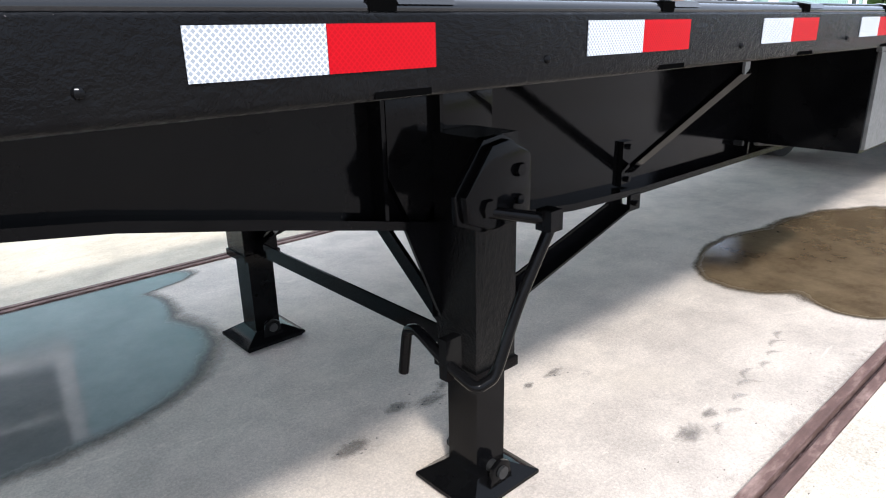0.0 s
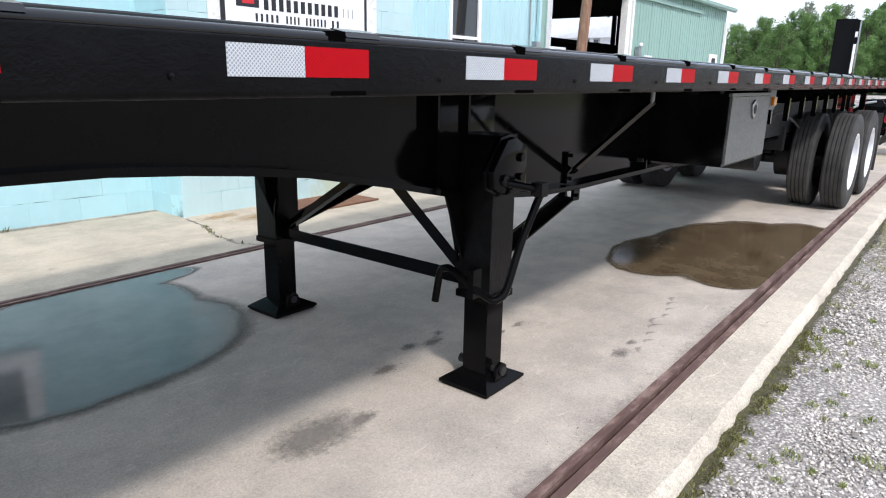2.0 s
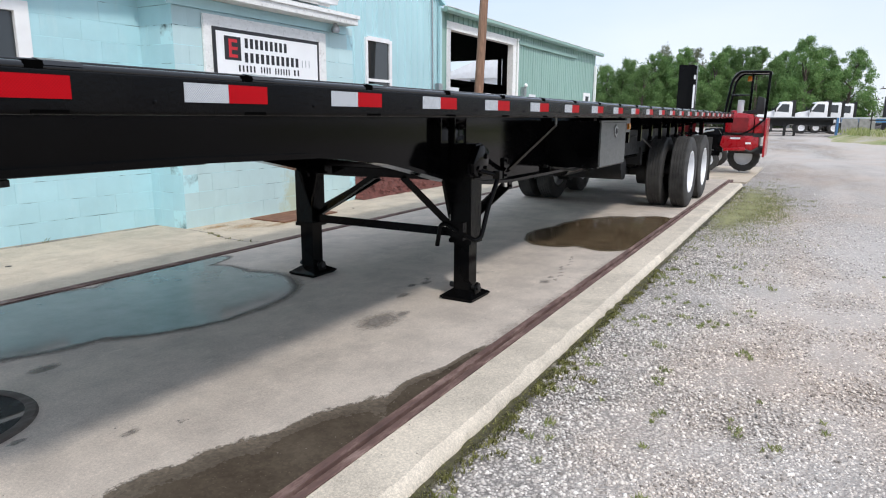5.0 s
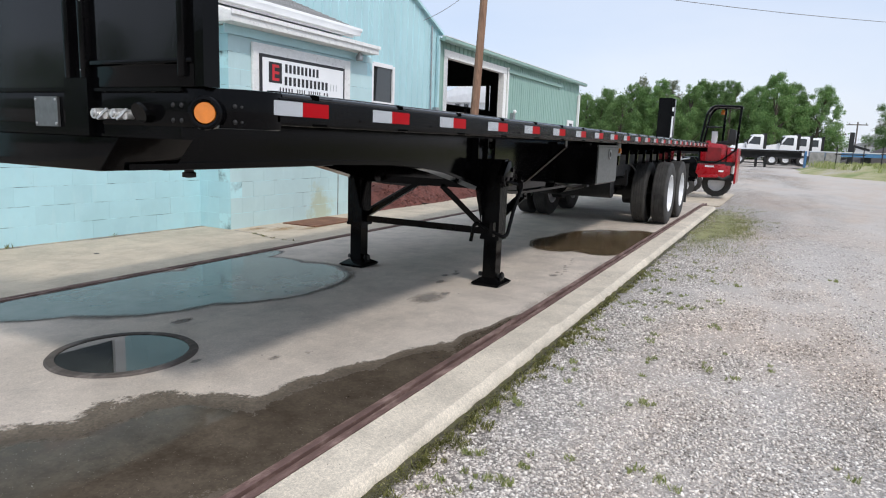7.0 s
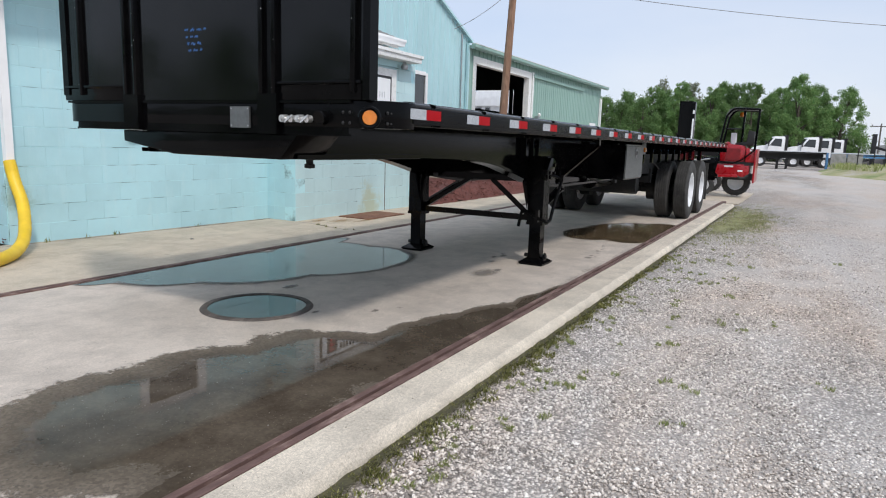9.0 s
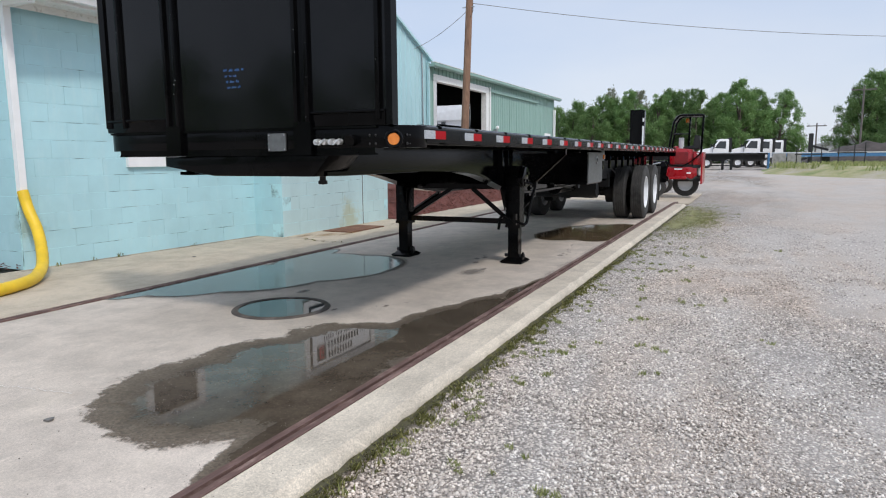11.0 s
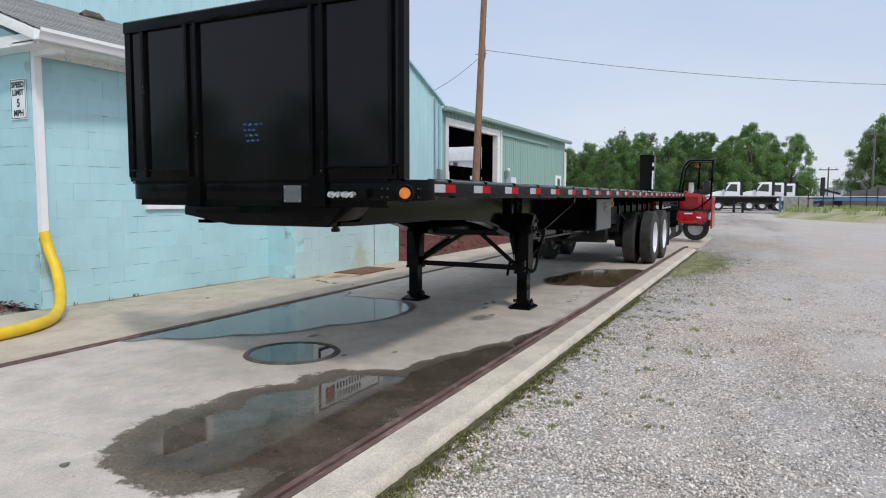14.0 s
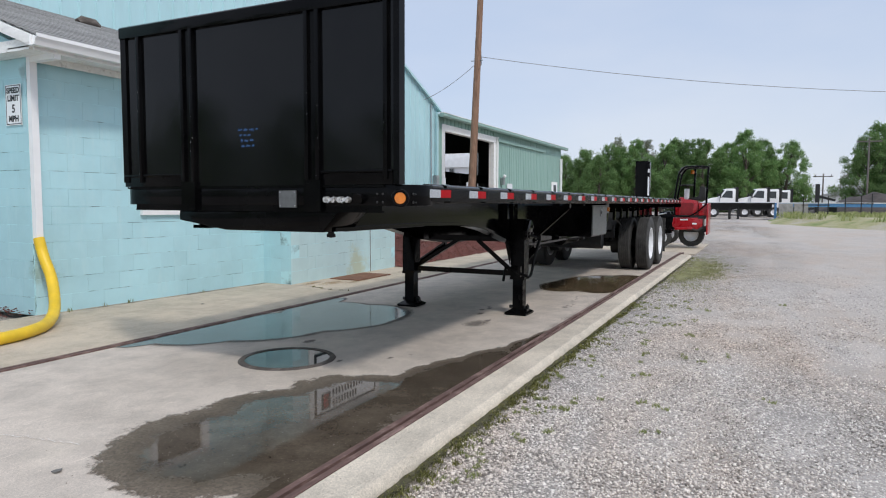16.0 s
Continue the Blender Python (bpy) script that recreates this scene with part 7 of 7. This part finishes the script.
def tree(at, height, spread, seed, leaf=None, density=1.0, low=0.25):
    rng = np.random.default_rng(seed)
    x, y, z = at
    t = root("tree", at, "leafy green deciduous tree at the yard's edge" if leaf is None else "pale sparse tree just coming into leaf", "tree", "trees round the yard")
    bm = B()
    lean = rng.normal(0, 0.03, 2) * height
    top = (x + lean[0], y + lean[1], z + height * 0.8)
    tube(bm, [(x, y, z - 0.3), (x + lean[0] * 0.3, y + lean[1] * 0.3, z + height * 0.35), (x + lean[0] * 0.7, y + lean[1] * 0.7, z + height * 0.6), top], [height * 0.022, height * 0.017, height * 0.011, height * 0.004], 8)
    blobs = []
    for i in range(120):
        f = low + (0.97 - low) * ((i + 0.5) / 120) ** 0.9
        a = rng.uniform(0, 6.283)
        wide = spread * (0.55 + 0.45 * math.sin(math.pi * min(1.0, 0.15 + f * 0.85))) * (1.0 - 0.6 * max(0.0, f - 0.55) / 0.45)
        o = rng.uniform(0.25, 1.0) * wide
        c = (x + lean[0] * f + o * math.cos(a), y + lean[1] * f + o * math.sin(a), z + height * f)
        r = spread * rng.uniform(0.06, 0.19) * (1.0 - 0.3 * f)
        blobs.append((*c, r * 1.1, r * 1.1, r * rng.uniform(0.8, 1.5)))
        if i % 8 == 0:
            base = (x + lean[0] * f * 0.7, y + lean[1] * f * 0.7, z + height * max(0.15, f - 0.22))
            tube(bm, [base, tuple((np.array(base) + np.array(c)) / 2 + np.array((0, 0, -0.02 * height))), c], [height * 0.009, height * 0.006, height * 0.002], 5)
    part("trunk", bm, M_BARK, t)
    v, f = [], []
    crown_mesh(v, f, rng, blobs, int(27000 * density), 0.0088 * height)
    cr = raw("crown", v, f, leaf or M_LEAF)
    cr.parent = t
    cr.matrix_parent_inverse = t.matrix_basis.inverted()
    return t


def woods():
    rng = np.random.default_rng(21)
    line = [(30.5, 10.0), (28.5, 9.0), (26.6, 11.0), (24.8, 10.0), (22.6, 11.6), (20.6, 11.0), (18.4, 12.6), (14.0, 11.6), (12.0, 12.2), (9.6, 12.0), (7.6, 12.4), (5.2, 11.2), (3.4, 12.0), (1.0, 14.2), (-1.2, 12.4), (-4.4, 12.0)]
    for i, (y, h) in enumerate(line):
        x = 106 + rng.uniform(-5, 7)
        tree((x, y * x / 110.0, -0.1), (1.0 if y > 7 else 0.93) * h * x / 110.0, 4.0 if h < 13 else 4.4, 100 + i, None, 1.0, 0.12 if i not in (13, 15) else 0.2)
    tree((113.0, 16.3, -0.1), 12.6, 2.8, 140, M_LEAFPALE, 0.30, 0.3)
    tree((116.0, 22.0, -0.1), 13.6, 2.8, 141, M_LEAFPALE, 0.15, 0.3)
    for i, (x, y, h, s) in enumerate(((80, -11.8, 9.2, 3.4), (82, -13.6, 10.6, 3.8), (84, -15.6, 11.5, 4.2), (78, -17.0, 11.0, 4.0), (84, -21.5, 12.5, 4.0), (80, -27.0, 12.0, 4.0), (72, -14.2, 6.0, 2.6))):
        tree((x, y, -0.1), h, s, 160 + i, None, 1.0, 0.1)
    tree((90.0, -11.0, -0.1), 6.5, 2.0, 180, M_LEAFPALE, 0.2, 0.3)
    # the wood behind the yard's entrance, which the glossy bulkhead mirrors
    for i, (x, y, h) in enumerate(((-46, 22, 6), (-48, 29, 9.5), (-45, 35, 10.5), (-49, 41, 9), (-46, 47, 12.0), (-50, 54, 12.5), (-46, 61, 12.0), (-45, 69, 10), (-47, 78, 10))):
        tree((x, y, -0.1), h * 0.95, 5.2, 200 + i, None, 0.5, 0.05)
    # brush that closes the wood's foot
    v, f = [], []
    blobs = [(112 + rng.uniform(-3, 3), y, rng.uniform(1.0, 3.6), 2.2, 2.4, rng.uniform(1.6, 3.2)) for y in np.arange(-7, 36, 1.1)]
    blobs += [(118 + rng.uniform(-3, 3), y, rng.uniform(3.5, 8.0), 2.6, 2.6, rng.uniform(2.2, 3.2)) for y in np.arange(-2, 36, 1.1)]
    crown_mesh(v, f, rng, blobs, 80000, 0.2)
    tagged(raw("brush", v, f, M_LEAF), "dense green underbrush along the wood's foot", "bushes", "", "stuff")


woods()


def far_pole(x, y, h, label):
    p = root("utility_pole", (x, y, -0.1), label, "utility pole", "far utility poles")
    part("pole", cyl(B(), (x, y, -0.2), (x, y, h), 0.11, 0.08, 10), M_GREYPOLE, p)
    part("cross_arm", bar(B(), (x, y - 1.1, h - 0.35), (x, y + 1.1, h - 0.35), 0.1, 0.12), M_GREYPOLE, p)
    for dy in (-0.9, 0.0, 0.9):
        part("insulator", cyl(B(), (x, y + dy, h - 0.29), (x, y + dy, h - 0.1), 0.05, 0.03, 8), M_DARKSTEEL, p)
    return p


far_pole(92.0, -8.3, 5.2, "far grey wooden utility pole with cross arm")
far_pole(72.0, -10.7, 7.9, "grey wooden utility pole before dark trees")
far_pole(110.0, -7.4, 4.4, "small far utility pole")


def loader():
    l = root("loader", (63.0, -6.2, 0.0), "dark machine mast standing behind the scrap", "machine")
    part("mast", box(B(), 62.9, 63.2, -5.95, -5.6, 0.0, 3.1), M_DARKSTEEL, l, "", 0.05)
    part("arm", bar(B(), (63.1, -5.8, 2.0), (63.1, -7.2, 1.6), 0.22, 0.2), M_DARKSTEEL, l)
    return l


loader()


def far_building():
    b = root("far_shed", (130.0, -14.0, 0.0), "low pale far building", "building")
    part("wall", box(B(), 128.0, 134.0, -24.0, -9.5, -0.1, 2.6), M_FAR, b)
    part("roof", prism(B(), [(-24.5, 2.6), (-16.7, 4.2), (-9.0, 2.6)], "x", 127.5, 134.5), M_STEEL, b)
    return b


far_building()


# ---------------------------------------------------------------- loose gravel and marks
def soil_strip():
    """Dark mossy soil in the seam between kerb and gravel."""
    verts, wets, faces = [], [], []
    xs = np.arange(-8.0, 11.2, 0.04)
    for x in xs:
        w = 0.10 + 0.07 * noise.noise((x * 1.1, 0.0, 7.0)) + 0.035 * noise.noise((x * 6.0, 0.0, 9.0))
        for k in range(5):
            verts.append((x, KERB_OUT + 0.02 - max(0.03, w) * k / 4, GRAVEL_Z + 0.022))
            wets.append((1.6, 1.3, 0.9, 0.35, -0.6)[k])
    for i in range(len(xs) - 1):
        for k in range(4):
            faces.append((i * 5 + k, i * 5 + k + 1, i * 5 + k + 6, i * 5 + k + 5))
    ob = raw("soil", verts, faces, M_SOIL)
    att = ob.data.attributes.new("wet", "FLOAT", "POINT")
    att.data.foreach_set("value", wets)
    tagged(ob, "dark mossy soil along the kerb's foot", "soil", "", "stuff")


soil_strip()


def chips():
    """Loose stones on the nearest stretch of yard."""
    rng = np.random.default_rng(8)
    n = 125000
    x = -4.9 + 16.0 * rng.beta(1.0, 2.6, n)
    y = KERB_OUT - 0.015 - rng.beta(1.05, 2.0, n) * 3.6
    y = np.where((y > KERB_OUT - 0.10) & (rng.uniform(0, 1, n) < 0.7), y - rng.uniform(0.1, 1.5, n), y)
    s = 0.004 + 0.012 * rng.beta(1.2, 3.2, n)
    z = GRAVEL_Z + s * 0.15 + np.array([0.018 * noise.noise((a * 0.6, b * 0.9, 0.0)) + 0.01 * noise.noise((a * 2.1, b * 2.1, 3.0)) for a, b in zip(x, y)])
    scatter("gravel_chips", x, y, z, s, M_STONE, "loose grey limestone chips on the yard", rng)
    # grit washed into the shallow puddle, and crumbs on the kerb and deck
    n = 420
    x = np.concatenate((rng.normal(-3.2, 0.45, n), rng.uniform(-4.5, 3.0, 260), rng.uniform(-4.4, 4.0, 160)))
    y = np.concatenate((rng.normal(1.5, 0.2, n), RAIL_IN + 0.02 + rng.exponential(0.12, 260), rng.uniform(KERB_OUT + 0.06, KERB_IN - 0.02, 160)))
    s = 0.0016 + 0.0034 * rng.beta(1.0, 3.0, len(x))
    z = np.where(y < KERB_IN, 0.009, 0.005) + s * 0.3
    scatter("grit", x, y, z, s, M_GRIT, "fine loose grit on the deck and kerb", rng)


def scatter(name, x, y, z, s, material, label, rng):
    """Uneven eight-sided stones, one for each place."""
    n = len(x)
    base = np.array([(1, 0, 0), (-1, 0, 0), (0, 1, 0), (0, -1, 0), (0, 0, 1), (0, 0, -1)], float)
    jitter = rng.uniform(0.55, 1.25, (n, 6, 1))
    ang = rng.uniform(0, 6.283, n)
    flat = rng.uniform(0.5, 0.9, n)
    p = base[None] * jitter + rng.normal(0, 0.16, (n, 6, 3))
    p[:, :, 2] *= flat[:, None]
    c, sn = np.cos(ang)[:, None], np.sin(ang)[:, None]
    q = np.stack((p[:, :, 0] * c - p[:, :, 1] * sn, p[:, :, 0] * sn + p[:, :, 1] * c, p[:, :, 2]), 2) * s[:, None, None]
    q += np.stack((x, y, z), 1)[:, None, :]
    tri = np.array([(0, 2, 4), (2, 1, 4), (1, 3, 4), (3, 0, 4), (2, 0, 5), (1, 2, 5), (3, 1, 5), (0, 3, 5)])
    faces = (np.arange(n)[:, None, None] * 6 + tri[None]).reshape(-1, 3)
    me = bpy.data.meshes.new(name)
    me.vertices.add(n * 6)
    me.vertices.foreach_set("co", q.reshape(-1).astype(np.float32))
    me.loops.add(len(faces) * 3)
    me.loops.foreach_set("vertex_index", faces.reshape(-1).astype(np.int32))
    me.polygons.add(len(faces))
    me.polygons.foreach_set("loop_start", (np.arange(len(faces)) * 3).astype(np.int32))
    me.update(calc_edges=True)
    me.materials.append(material)
    tagged(new(name, me), label, "gravel", "", "stuff")


chips()


def crack(pts, width, seed, label, material=None):
    """A thin meandering crack, dark and a little sunken at its edges."""
    rng = np.random.default_rng(seed)
    bm = B()
    prev = None
    for (xa, ya), (xb, yb) in zip(pts, pts[1:]):
        n = 14
        for i in range(n):
            t = i / n
            x, y = xa + (xb - xa) * t + rng.normal(0, 0.008), ya + (yb - ya) * t + rng.normal(0, 0.008)
            w = width * rng.uniform(0.4, 1.4)
            cur = (bm.verts.new((x - w, y, 0.0065)), bm.verts.new((x + w, y, 0.0065)))
            if prev:
                bm.faces.new((prev[0], prev[1], cur[1], cur[0]))
            prev = cur
    return tagged(part("crack", bm, material or M_STAIN), label, "crack", "", "structure")


crack([(2.07, 5.22), (2.02, 4.85), (1.90, 4.5), (1.86, 4.12), (1.95, 3.97), (2.25, 3.93)], 0.010, 51, "dark branching crack across the walk")
crack([(-3.67, 1.98), (-3.72, 2.3), (-3.80, 2.6)], 0.0022, 52, "pale scratch in the concrete deck", M_PALE)
blades("crack_weeds", [(2.0, 4.8, 0.003, 0.03, 22), (1.97, 4.68, 0.003, 0.025, 18), (1.93, 4.58, 0.003, 0.03, 18), (1.88, 4.4, 0.003, 0.03, 12), (1.87, 4.22, 0.003, 0.03, 10), (1.9, 4.1, 0.003, 0.02, 8)], "tiny weeds in the walk's crack", 0.008, 0.028, 53, "weeds", M_MOSS)


def litter():
    rng = np.random.default_rng(61)
    for x, y in ((-3.944, 1.762), (-4.15, 2.35), (-0.55, 3.9), (0.05, 5.0), (4.4, 4.7)):
        a = rng.uniform(0, 3.1)
        bm = B()
        prism(bm, [(x + 0.03 * math.cos(a + q) * (1 if k % 2 else 0.55), y + 0.018 * math.sin(a + q)) for k, q in enumerate((0, 1.0, 2.1, 3.1, 4.2, 5.3))], "z", 0.006, 0.011)
        tagged(part("litter_scrap", bm, M_STAIN), "small dark scrap lying on the concrete", "litter", "bits of litter")


litter()


def blotches(name, spots, material, label, seed):
    """Thin dried marks with ragged edges on the concrete deck."""
    rng = np.random.default_rng(seed)
    bm = B()
    for x, y, r, n in spots:
        for _ in range(n):
            a, q = rng.uniform(0, 6.283), r * math.sqrt(rng.uniform(0, 1))
            cx, cy, rr = x + q * math.cos(a) * 1.3, y + q * math.sin(a), rng.uniform(0.002, 0.006)
            ring = [bm.verts.new((cx + rr * rng.uniform(0.5, 1.3) * math.cos(k * 0.785), cy + rr * rng.uniform(0.5, 1.2) * math.sin(k * 0.785), 0.0025)) for k in range(8)]
            bm.faces.new(ring)
    ob = part(name, bm, material)
    return tagged(ob, label, "stain", "", "stuff")


puddle("damp_stain", [(1.38, 1.73, 0.09, 0.04), (1.25, 1.78, 0.05, 0.03), (0.99, 1.69, 0.08, 0.035), (1.87, 1.535, 0.07, 0.025), (1.94, 1.44, 0.08, 0.022), (1.72, 1.54, 0.04, 0.02), (1.49, 1.79, 0.05, 0.025)], M_SPOT, "scattered dirty smudges on the concrete", 0.8, 2.6, 61.0, 0.003, 0.4, 1.3)
puddle("damp_stain", [(-1.315, 1.52, 0.075, 0.03), (-1.10, 2.495, 0.10, 0.05), (-1.14, 1.43, 0.03, 0.02), (-1.58, 1.83, 0.04, 0.02)], M_SPOT, "small dark smudges near the manhole", 0.8, 2.8, 62.0, 0.003, 0.3, 2.2)
blotches("dirt_marks", [(1.33, 1.75, 0.08, 7), (1.0, 1.69, 0.07, 6), (1.86, 1.51, 0.08, 6), (-1.34, 1.56, 0.05, 6), (-1.09, 2.48, 0.07, 5), (-1.14, 1.43, 0.03, 3), (0.95, 2.72, 0.12, 8)], M_STAIN, "dark dried dirt specks on the concrete", 31)
